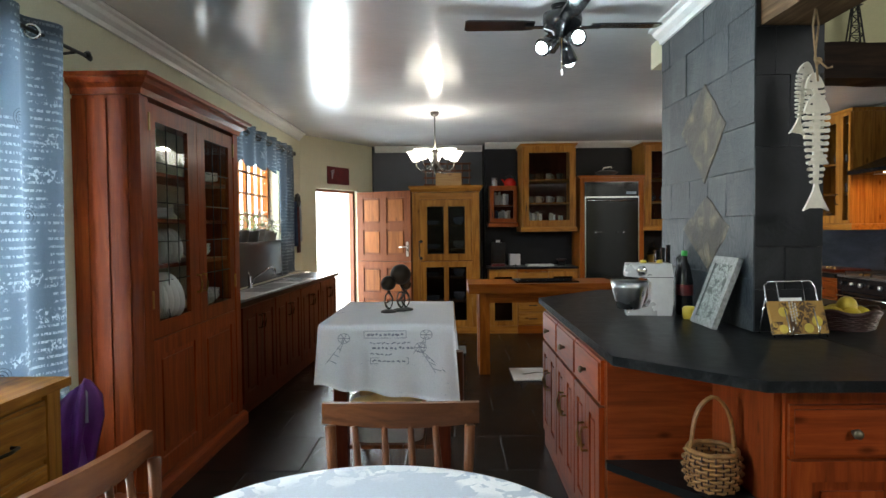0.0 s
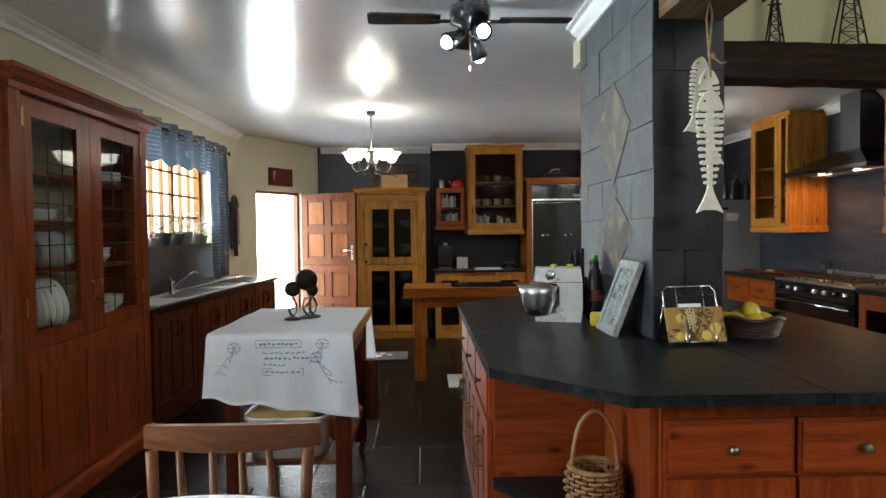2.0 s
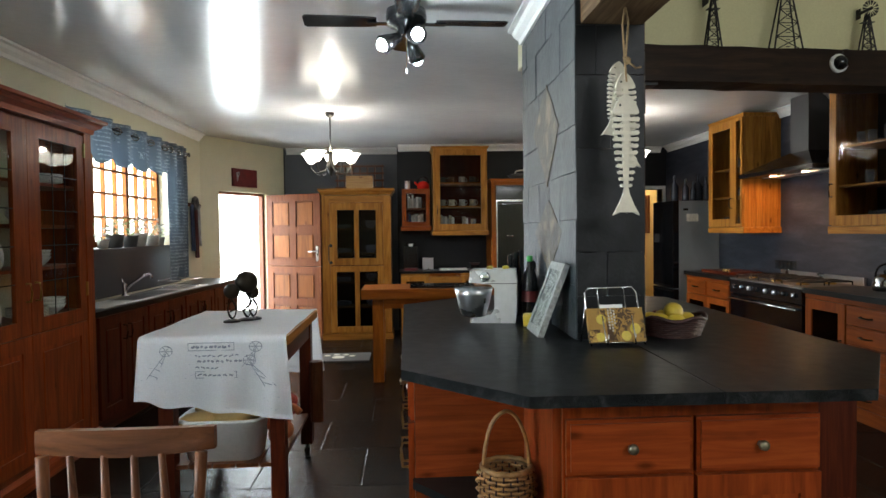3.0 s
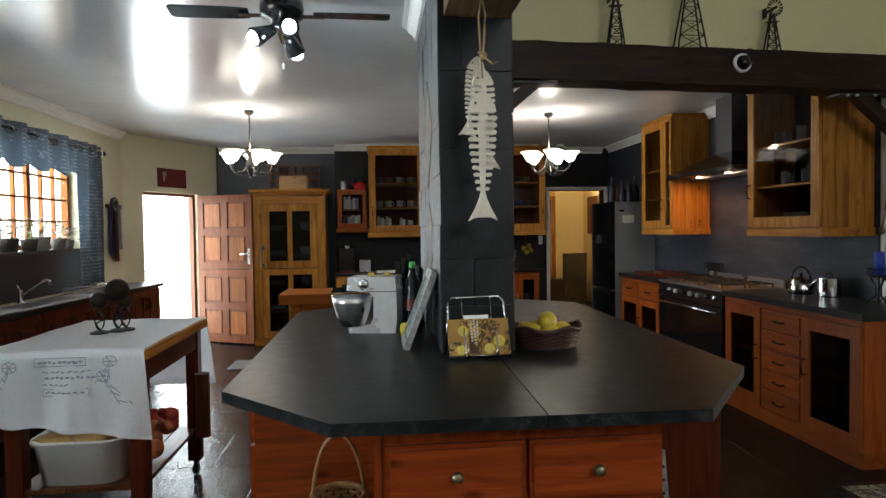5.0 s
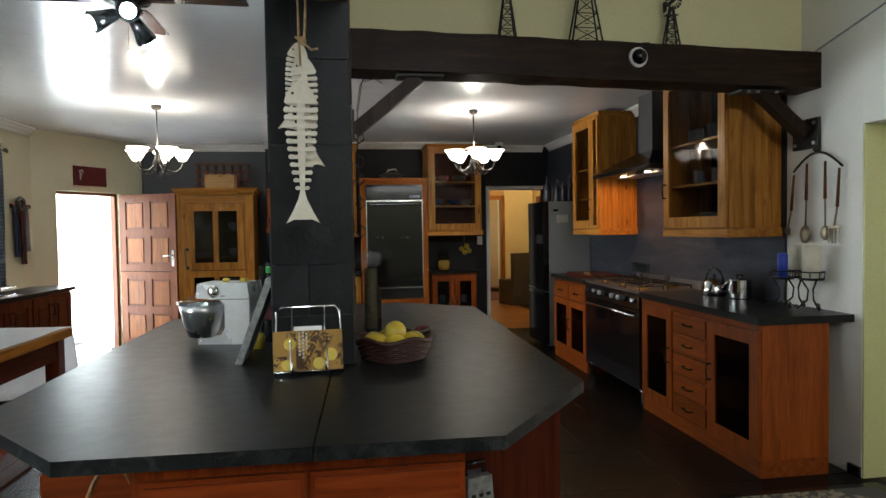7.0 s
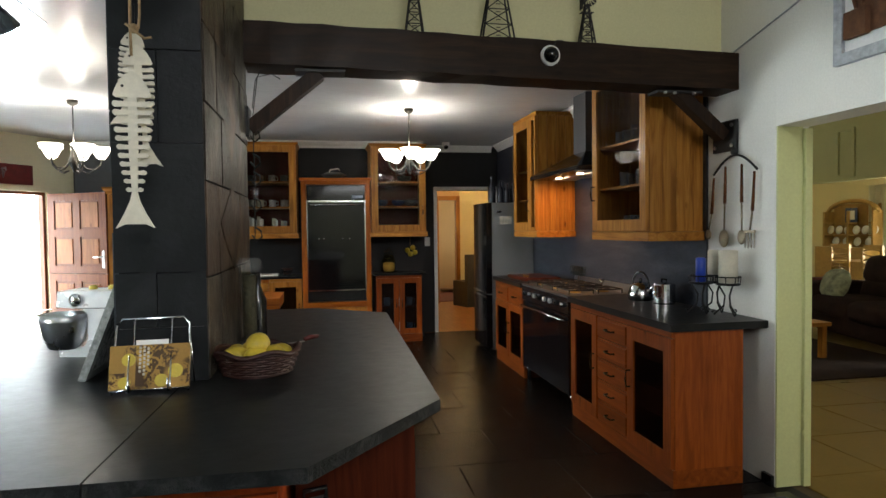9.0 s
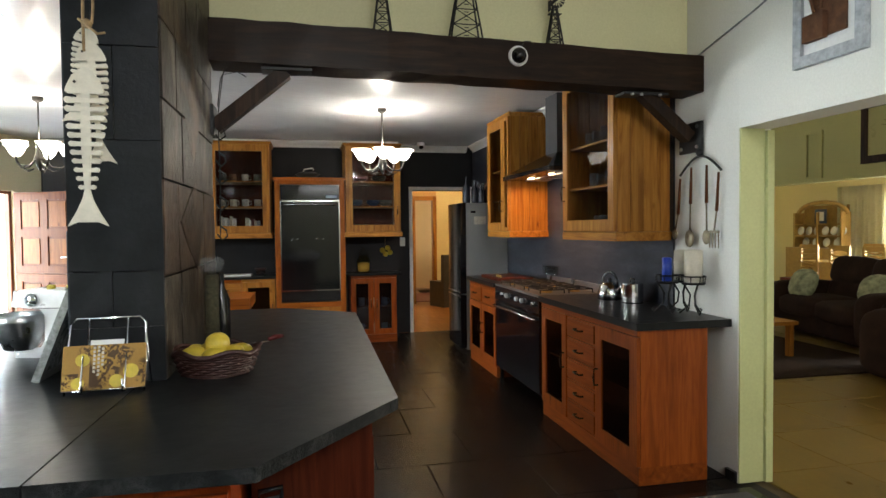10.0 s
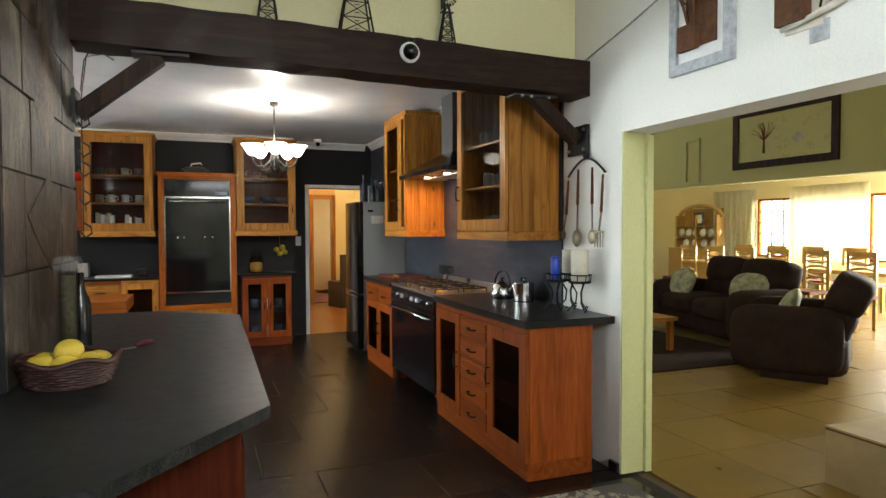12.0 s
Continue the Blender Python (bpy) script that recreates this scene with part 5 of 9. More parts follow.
def stove():
    w, d = 1.15, 0.54
    t = thing("range_cooker", "wide black range cooker with steel handle and gas hob", "stove", (3.9, 6.21, 0), -90)
    part("body", bx(0.004, w - 0.004, 0.03, d, 0.12, 0.885), BLACK, t, bev=0.004)
    for x in (0.04, w - 0.04):
        part("foot", lathe([(0.02, 0), (0.02, 0.1), (0.03, 0.12)], 12, (x, 0.05, 0)), CHROME, t, smooth=True)
    part("control_panel", bx(0.004, w - 0.004, 0.0, 0.03, 0.76, 0.885), BLACK, t, bev=0.006)
    for i in range(8):
        k = lathe([(0.02, 0), (0.02, 0.022), (0.014, 0.026)], 14)
        bmesh.ops.rotate(k, verts=k.verts, cent=(0, 0, 0), matrix=Matrix.Rotation(radians(90), 3, "X"))
        bmesh.ops.translate(k, verts=k.verts, vec=(0.1 + i * 0.135, -0.001, 0.825))
        part("control_knob", k, STEEL if i % 3 else BLACK, t, smooth=True)
    dr = part("oven_door", bx(0.01, w - 0.01, 0.004, 0.029, 0.27, 0.75), BLACK_GLASS, t, "black glass oven door", bev=0.005)
    part("door_handle", tube([(0.06, 0.004, 0.71), (0.06, -0.035, 0.71), (w - 0.06, -0.035, 0.71), (w - 0.06, 0.004, 0.71)], 0.01, 8), CHROME, dr, "chrome bar handle", True)
    part("storage_drawer", bx(0.01, w - 0.01, 0.006, 0.029, 0.13, 0.262), BLACK, t, bev=0.004)
    part("hob", bx(0.0, w, 0.0, d - 0.02, 0.886, 0.905), DARK_STEEL, t, "dull steel gas hob", bev=0.004)
    part("upstand", bx(0.0, w, d - 0.02, d, 0.886, 0.97), STEEL, t, bev=0.003)
    for i in range(3):
        for j in range(2):
            x, y = 0.2 + i * 0.37, 0.14 + j * 0.24
            part("burner", lathe([(0.05, 0), (0.05, 0.01), (0.03, 0.02)], 16, (x, y, 0.906)), BRASS, t, "brass burner cap")
            bm = tube([(x - 0.12, y, 0.938), (x + 0.12, y, 0.938)], 0.006, 6)
            tube([(x, y - 0.1, 0.938), (x, y + 0.1, 0.938)], 0.006, 6, bm)
            tube([(x - 0.13, y - 0.1, 0.936), (x + 0.13, y - 0.1, 0.936), (x + 0.13, y + 0.1, 0.936), (x - 0.13, y + 0.1, 0.936)], 0.006, 6, bm, True)
            for a in (-0.13, 0.13):
                for b in (-0.1, 0.1):
                    tube([(x + a, y + b, 0.906), (x + a, y + b, 0.936)], 0.006, 6, bm)
            part("pan_support", bm, IRON, t)
    return t


stove()

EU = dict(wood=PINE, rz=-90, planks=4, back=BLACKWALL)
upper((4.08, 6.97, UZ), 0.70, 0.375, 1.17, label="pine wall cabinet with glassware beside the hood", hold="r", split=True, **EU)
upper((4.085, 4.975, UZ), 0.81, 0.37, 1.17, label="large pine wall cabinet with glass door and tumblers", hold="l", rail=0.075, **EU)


def tumbler(at, r=0.032, h=0.1, n=1):
    t = thing("tumbler", "clear glass tumbler on a cabinet shelf", "glass", at, group="glassware")
    part("bowl", lathe([(r * 0.85, 0), (r, h), (r * 0.93, h), (r * 0.78, 0.008), (0.001, 0.008)], 14, cap=False), GLASSWARE, t, smooth=True)
    return t


first = tumbler((4.2, 6.85, UZ + 0.073))
rng = random.Random(5)
for y0, y1 in ((6.4, 6.85), (4.3, 4.85)):
    for z in (0.073, 0.377, 0.677):
        for k in range(5):
            copy_thing(first, pose(rng.uniform(4.15, 4.36), y0 + (y1 - y0) * (k + 0.5) / 5, UZ + z, 0, 0, 0))
t = thing("decanter", "cut glass decanter in the wall cabinet", "decanter", (4.22, 4.42, UZ + 0.377))
part("bottle", lathe([(0.045, 0), (0.05, 0.01), (0.05, 0.13), (0.02, 0.17), (0.018, 0.2), (0.024, 0.205)], 8), GLASSWARE, t)
part("stopper", ball((0, 0, 0.225), 0.022), GLASS, t)


def hood():
    t = thing("cooker_hood", "black chimney cooker hood with two lights", "cooker hood", (3.98, 6.22, 0), -90)
    w = 1.18
    part("canopy", bx(0.02, w - 0.02, 0.0, 0.47, 1.865, 1.9), BLACK, t, bev=0.004)
    bm = bmesh.new()
    lo = [bm.verts.new(p) for p in ((0.02, 0.0, 1.901), (w - 0.02, 0.0, 1.901), (w - 0.02, 0.47, 1.901), (0.02, 0.47, 1.901))]
    hi = [bm.verts.new(p) for p in ((0.45, 0.25, 2.06), (0.73, 0.25, 2.06), (0.73, 0.47, 2.06), (0.45, 0.47, 2.06))]
    for i in range(4):
        bm.faces.new((lo[i], lo[(i + 1) % 4], hi[(i + 1) % 4], hi[i]))
    bm.faces.new(hi)
    part("slope", bm, BLACK, t)
    part("flue", bx(0.46, 0.72, 0.255, 0.47, 2.06, CZ - 0.002), FLUE, t, "dark grey metal flue", bev=0.003)
    for x in (0.35, 0.83):
        part("hood_light", lathe([(0.028, 0), (0.028, 0.004)], 14, (x, 0.16, 1.8605)), BULB_WARM, t, "lit warm hood light")
    for i in range(2):
        part("grease_filter", bx(0.1 + i * 0.5, 0.58 + i * 0.5, 0.2, 0.42, 1.861, 1.8645), STEEL, t)


hood()
for y in (5.87, 5.39):
    lamp("hood_spot", "SPOT", look((4.14, y, 1.85), (4.16, y + (0.25 if y > 5.6 else -0.05), 0.9)), 15, (1.0, 0.5, 0.2), size=0.03, spot=radians(160))


def fridge():
    t = thing("fridge", "tall fridge with glossy black doors and silver side", "fridge", (3.89, 8.13, 0), -90)
    w, d, h = 0.62, 0.5, 1.715
    part("body", bx(0, w, 0.07, d + 0.06, 0.03, h), GREY_METAL, t, bev=0.006)
    for z0, z1 in ((0.05, 0.66), (0.675, h)):
        dr = part("fridge_door", bx(0.002, w - 0.002, 0, 0.066, z0, z1), BLACK_GLASS, t, "glossy black fridge door", bev=0.006)
        part("door_grip", bx(0.01, w - 0.01, -0.006, -0.0005, z1 - 0.03 if z0 < 0.1 else z0 + 0.004, z1 - 0.008 if z0 < 0.1 else z0 + 0.026), CHROME, dr, "chrome grip strip")
    for x in (0.05, w - 0.05):
        part("foot", lathe([(0.02, 0), (0.02, 0.03)], 10, (x, 0.15, 0)), BLACK, t)
    part("energy_label", bx(w, w + 0.0015, 0.16, 0.3, 1.47, 1.56), BOOK, t, "grey rating sticker")
    part("badge", bx(w, w + 0.0015, 0.12, 0.18, 1.6, 1.625), BLACK, t)
    return t


fridge()
bott = thing("glass_bottle", "smoky glass bottle on the fridge", "bottle", (4.1, 7.65, 1.716), group="bottles on the fridge")
part("bottle_body", lathe([(0.035, 0), (0.04, 0.02), (0.04, 0.16), (0.014, 0.2), (0.013, 0.26), (0.016, 0.27)], 14), paint("smoky_bottle_glass", (0.03, 0.034, 0.045), 0.08, 0.3, 20, 60, 0.0, 0.3), bott, smooth=True)
for x, y, s in ((4.22, 7.7, 0.9), (4.34, 7.62, 1.1), (4.05, 7.85, 1.2), (4.2, 7.88, 1.0), (4.33, 7.82, 1.25), (4.15, 7.56, 0.8)):
    c = copy_thing(bott, pose(x, y, 1.716))
    c.scale = (s, s, s)

# ---- the island ----
IT = 0.938


def island():
    t = thing("island_worktop", "large dark slate worktop with clipped corners", "worktop")
    # two slabs meeting at a joint
    a = [(0.70, 2.215), (1.053, 1.835), (1.60, 1.828), (1.62, 2.67), (1.62, 4.56), (1.2, 4.56), (0.70, 4.08)]
    b = [(1.604, 1.828), (2.04, 1.822), (2.405, 2.285), (2.435, 4.23), (2.02, 4.56), (1.624, 4.56), (1.624, 2.67)]
    for pts in (a, b):
        s = part("slab", prism(pts, IT - 0.034, IT), [WORKTOP, WORK_EDGE], t, bev=0.005, seg=2)
        for f in s.data.polygons:
            if abs(f.normal.z) < 0.5:
                f.material_index = 1


island()


def island_cabinets():
    # west run: three drawers over doors, facing the sink
    y = 2.50
    for i, w in enumerate((0.515, 0.515, 0.515)):
        u = thing("base_cabinet", "orange varnished island cabinet with drawer and doors", "cabinet", (0.745, y + w, 0), -90, "island cabinets")
        part("body", bx(0, w - 0.002, 0.0, 0.42, 0.1, IT - 0.035), ISLAND["z"], u)
        part("plinth", bx(0, w - 0.002, -0.014, 0.4, 0, 0.1), ISLAND["x"], u, bev=0.004)
        drawer(u, 0.008, w - 0.01, 0.68, 0.86, ISLAND, -0.001, 0.024, "knob")
        leaf(u, 0.008, w / 2 - 0.002, 0.108, 0.67, ISLAND, "panel", 0.024, 0.065, -0.001, ("r", "brass", 0.65))
        leaf(u, w / 2 + 0.002, w - 0.01, 0.108, 0.67, ISLAND, "panel", 0.024, 0.065, -0.001, ("l", "brass", 0.65))
        y += w
    # open corner with a slate shelf
    c = thing("corner_unit", "open wooden island corner with a slate shelf", "shelf unit")
    part("back_board", bx(0.745, 1.17, 2.47, 2.495, 0.02, IT - 0.035), RED["x"], c)
    part("side_board", bx(1.155, 1.18, 2.0, 2.468, 0.02, IT - 0.035), RED["z"], c)
    part("shelf", prism([(0.735, 2.468), (0.735, 2.44), (1.09, 1.99), (1.154, 1.99), (1.154, 2.468)], 0.445, 0.475), WORKTOP, c, "dark slate corner shelf", bev=0.004)
    part("base_board", prism([(0.75, 2.468), (0.76, 2.44), (1.1, 2.0), (1.154, 2.0), (1.154, 2.468)], 0.0, 0.06), RED["x"], c)
    # south run: two drawers over doors
    u = thing("base_cabinet", "orange varnished island cabinet with two wide drawers", "cabinet", (1.182, 1.98, 0), 0, "island cabinets")
    w = 0.79
    part("body", bx(0, w, 0.0, 1.7, 0.1, IT - 0.035), ISLAND["z"], u)
    part("plinth", bx(0, w, -0.012, 1.7, 0, 0.1), ISLAND["x"], u, bev=0.004)
    for i in range(2):
        drawer(u, w * i / 2 + 0.006, w * (i + 1) / 2 - 0.006, 0.665, 0.83, ISLAND, -0.001, 0.024, "knob")
        leaf(u, w * i / 2 + 0.006, w * (i + 1) / 2 - 0.006, 0.108, 0.655, ISLAND, "panel", 0.024, 0.065, -0.001, ("r" if i == 0 else "l", "bow", 0.6))
    # east side panel and back
    e = thing("island_cupboard", "dark red panelled cupboard on the island side", "cabinet", (2.33, 2.3, 0))
    part("body", bx(-0.34, 0.0, 0.0, 1.9, 0.08, IT - 0.035), SINKWOOD["z"], e)
    part("plinth", bx(-0.32, -0.02, 0.0, 1.88, 0.0, 0.08), SINKWOOD["y"], e)
    for i in range(3):
        part("panel", bx(0.0005, 0.012, 0.08 + i * 0.62, 0.58 + i * 0.62, 0.2, 0.8), SINKWOOD["z"], e, bev=0.005)


island_cabinets()

# the slate-clad column on the island
CX0, CX1, CY0, CY1 = 1.417, 1.70, 2.68, 3.85
structure("column", prism([(CX0 + 0.012, CY0 + 0.012), (CX1 - 0.012, CY0 + 0.012), (CX1 - 0.012, CY1), (CX0 + 0.012, CY1)], IT + 0.001, HZ - 0.01), GROUT, "slate-clad column standing on the island", "column")


# ---- lamps ----
def chandelier(at, rz):
    t = thing("chandelier", "lit bronze chandelier with five white bell shades", "chandelier", at, rz, "chandeliers")
    part("canopy", lathe([(0.045, 0.0), (0.042, -0.03), (0.015, -0.045), (0.006, -0.05)], 18), LAMP_BRONZE, t, smooth=True)
    part("rod", tube([(0, 0, -0.045), (0, 0, -0.4)], 0.006, 8), LAMP_BRONZE, t, smooth=True)
    part("hub", lathe([(0.008, -0.36), (0.03, -0.38), (0.022, -0.42), (0.028, -0.47), (0.045, -0.52), (0.03, -0.56), (0.012, -0.6), (0.002, -0.62)], 16), LAMP_BRONZE, t, smooth=True)
    for i in range(5):
        a = 2 * math.pi * i / 5
        c, s = math.cos(a), math.sin(a)
        arm = part("arm", tube([(0.03 * c, 0.03 * s, -0.52), (0.09 * c, 0.09 * s, -0.58), (0.16 * c, 0.16 * s, -0.585), (0.2 * c, 0.2 * s, -0.54), (0.205 * c, 0.205 * s, -0.49)], 0.007, 7), LAMP_BRONZE, t, smooth=True)
        part("scroll", tube([(0.05 * c, 0.05 * s, -0.6), (0.1 * c, 0.1 * s, -0.62), (0.14 * c, 0.14 * s, -0.6), (0.12 * c, 0.12 * s, -0.575)], 0.004, 6), LAMP_BRONZE, arm, smooth=True)
        part("shade", lathe([(0.022, -0.49), (0.04, -0.475), (0.06, -0.44), (0.075, -0.41), (0.095, -0.395), (0.09, -0.392), (0.07, -0.405), (0.054, -0.44), (0.03, -0.472)], 18, (0.205 * c, 0.205 * s, 0), cap=False), SHADE_LIT, arm, "lit frosted white glass shade", True)
    return t


for (x, y), rz in (((-0.01, 6.41), 20), ((2.88, 6.46), 50)):
    chandelier((x, y, CZ), rz)
    lamp("chandelier_light", "POINT", pose(x, y, CZ - 0.36), 27 if x > 1 else 20, (1.0, 0.92, 0.78), size=0.05)


def fan():
    t = thing("ceiling_fan", "black ceiling fan with four blades and three spotlights", "ceiling fan", (0.737, 3.385, CZ), 2)
    part("mount", lathe([(0.06, 0), (0.055, -0.03), (0.02, -0.04)], 18), BLACK, t, smooth=True)
    part("motor", lathe([(0.03, -0.035), (0.1, -0.045), (0.105, -0.08), (0.1, -0.12), (0.05, -0.135), (0.045, -0.165), (0.001, -0.166)], 22, cap=False), BLACK, t, smooth=True)
    for i in range(4):
        bm = bmesh.new()
        pts = [(0.15, -0.045), (0.22, -0.055), (0.5, -0.06), (0.515, -0.045), (0.515, 0.045), (0.5, 0.06), (0.22, 0.055), (0.15, 0.045)]
        lo = [bm.verts.new((x, y, -0.105 + 0.12 * y - 0.004)) for x, y in pts]
        hi = [bm.verts.new((x, y, -0.105 + 0.12 * y + 0.004)) for x, y in pts]
        bm.faces.new(lo[::-1])
        bm.faces.new(hi)
        for k in range(8):
            bm.faces.new((lo[k], lo[(k + 1) % 8], hi[(k + 1) % 8], hi[k]))
        bmesh.ops.rotate(bm, verts=bm.verts, cent=(0, 0, 0), matrix=Matrix.Rotation(i * math.pi / 2, 3, "Z"))
        b = part("blade", bm, BLACK, t)
        arm = bx(0.09, 0.2, -0.018, 0.018, -0.118, -0.111)
        bmesh.ops.rotate(arm, verts=arm.verts, cent=(0, 0, 0), matrix=Matrix.Rotation(i * math.pi / 2, 3, "Z"))
        part("blade_iron", arm, BLACK, b)
    for dx, dy, dz in ((-0.75, -0.45, -0.5), (0.3, -0.93, -0.22), (0.35, 0.6, -0.7)):
        d = Vector((dx, dy, dz)).normalized()
        p = Vector((0, 0, -0.185)) + Vector((dx, dy, 0)) * 0.05
        e = p + d * 0.11
        s = part("spotlight", tube([p, p + d * 0.03, e], [0.025, 0.03, 0.048], 14), BLACK, t, "black spotlight cup", True)
        part("bulb", ball(e + d * 0.002, 0.032, sq=(1, 1, 1), u=14, v=8), BULB_COLD, s, "lit cool white bulb", True)
    part("pull_chain", tube([(0.0, 0.02, -0.17), (0.0, 0.02, -0.33)], 0.0016, 5), BRASS, t)
    part("chain_pull", lathe([(0.004, -0.36), (0.007, -0.34), (0.002, -0.33)], 8, (0, 0.02, 0)), WHITE, t)


fan()
lamp("fan_light", "POINT", pose(0.77, 3.2, 2.17), 9, (0.8, 0.95, 1.0), size=0.05)
# point without a fixture, hidden above the lintel, added to brighten the passage
lamp("passage_light", "POINT", pose(4.45, 10.5, 2.3), 30, (1.0, 0.66, 0.3), size=0.08)

# ---- things on the island ----
def stand_mixer():
    t = thing("stand_mixer", "white and steel stand mixer with steel bowl", "mixer", (1.02, 3.32, IT), -12)
    side = [(0.03, 0.0), (0.25, 0.0), (0.258, 0.06), (0.258, 0.2), (0.25, 0.262), (0.03, 0.262), (0.022, 0.2), (0.13, 0.19), (0.148, 0.17), (0.148, 0.07), (0.132, 0.042), (0.028, 0.032)]
    bm = prism(side, -0.095, 0.075)
    bm.transform(Matrix.Rotation(radians(90), 4, "X"))
    part("body", bm, SILVER, t, "bright silver mixer body with a rounded recess", bev=0.004, seg=2)
    part("seam", bx(0.1, 0.2585, -0.0765, -0.0755, 0.193, 0.196), FLUE, t)
    part("bowl", lathe([(0.052, 0.033), (0.06, 0.037), (0.077, 0.09), (0.088, 0.14), (0.096, 0.172), (0.092, 0.172), (0.073, 0.092), (0.001, 0.042)], 26, (0.045, -0.06, 0), cap=False), STEEL, t, "brushed steel mixing bowl", True)
    part("splash_guard", lathe([(0.095, 0.171), (0.1, 0.175), (0.097, 0.188), (0.04, 0.193)], 26, (0.045, -0.06, 0), cap=False), GLASS, t, "clear splash guard", True)
    k = lathe([(0.026, 0), (0.026, 0.014), (0.018, 0.02)], 18)
    bmesh.ops.rotate(k, verts=k.verts, cent=(0, 0, 0), matrix=Matrix.Rotation(radians(90), 3, "X"))
    bmesh.ops.translate(k, verts=k.verts, vec=(0.105, -0.072, 0.228))
    part("speed_dial", k, CHROME, t, smooth=True)
    for x in (0.12, 0.2):
        part("cap", lathe([(0.016, 0.262), (0.016, 0.275), (0.01, 0.278)], 14, (x, 0.02, 0)), LEMON, t, "lime yellow cap", True)


stand_mixer()


def soda(at):
    t = thing("soda_bottle", "dark cola bottle with green cap", "bottle", at)
    part("bottle_body", lathe([(0.036, 0), (0.042, 0.02), (0.04, 0.1), (0.043, 0.16), (0.03, 0.24), (0.014, 0.28), (0.013, 0.3)], 18), BLACK, t, smooth=True)
    part("wrap", lathe([(0.0435, 0.1), (0.0435, 0.155)], 18, cap=False), MAROON, t, "red printed wrap", True)
    part("cap", lathe([(0.015, 0.3), (0.015, 0.325), (0.012, 0.327)], 14), paint("green_cap", (0.06, 0.4, 0.08), 0.4), t, "green screw cap", True)


soda((1.335, 3.26, IT))
t = thing("knife_block", "black knife block with upright knives", "knife block", (1.3, 3.52, IT))
part("block", bx(-0.05, 0.05, -0.05, 0.07, 0, 0.2), BLACK, t, bev=0.006)
for i, (x, y) in enumerate(((-0.03, -0.03), (0.0, -0.03), (0.03, -0.03), (-0.015, 0.03), (0.02, 0.03))):
    part("knife_handle", bx(x - 0.009, x + 0.009, y - 0.012, y + 0.012, 0.2, 0.32 + 0.015 * (i % 3)), BLACK, t, bev=0.004)
t = thing("glass_jar", "small jar with yellow contents beside the column", "jar", (1.30, 3.1, IT))
part("jar", lathe([(0.03, 0), (0.032, 0.05), (0.026, 0.06)], 14), LEMON, t, smooth=True)
t = thing("grinder", "tall black pepper grinder by the column", "grinder", (1.375, 3.42, IT))
part("body", lathe([(0.028, 0), (0.022, 0.1), (0.03, 0.2), (0.02, 0.24), (0.026, 0.28), (0.01, 0.3)], 16), BLACK, t, smooth=True)


def leaning_frame():
    # leans back against the column's west face
    t = thing("photo_frame", "embossed pewter picture frame leaning on the column", "picture frame")
    lean = Matrix.Translation((1.28, 2.885, IT)) @ Matrix.Rotation(radians(-90), 4, "Z") @ Matrix.Rotation(radians(-21), 4, "X")
    bm = bx(-0.125, -0.09, -0.012, 0.012, 0.0, 0.33)
    bx(0.09, 0.125, -0.012, 0.012, 0.0, 0.33, bm)
    bx(-0.09, 0.09, -0.012, 0.012, 0.0, 0.035, bm)
    bx(-0.09, 0.09, -0.012, 0.012, 0.295, 0.33, bm)
    bm.transform(lean)
    part("frame", bm, PEWTER, t, bev=0.004)
    bm = bx(-0.091, 0.091, -0.006, 0.01, 0.034, 0.296)
    bm.transform(lean)
    part("plate", bm, PHOTO, t)


leaning_frame()


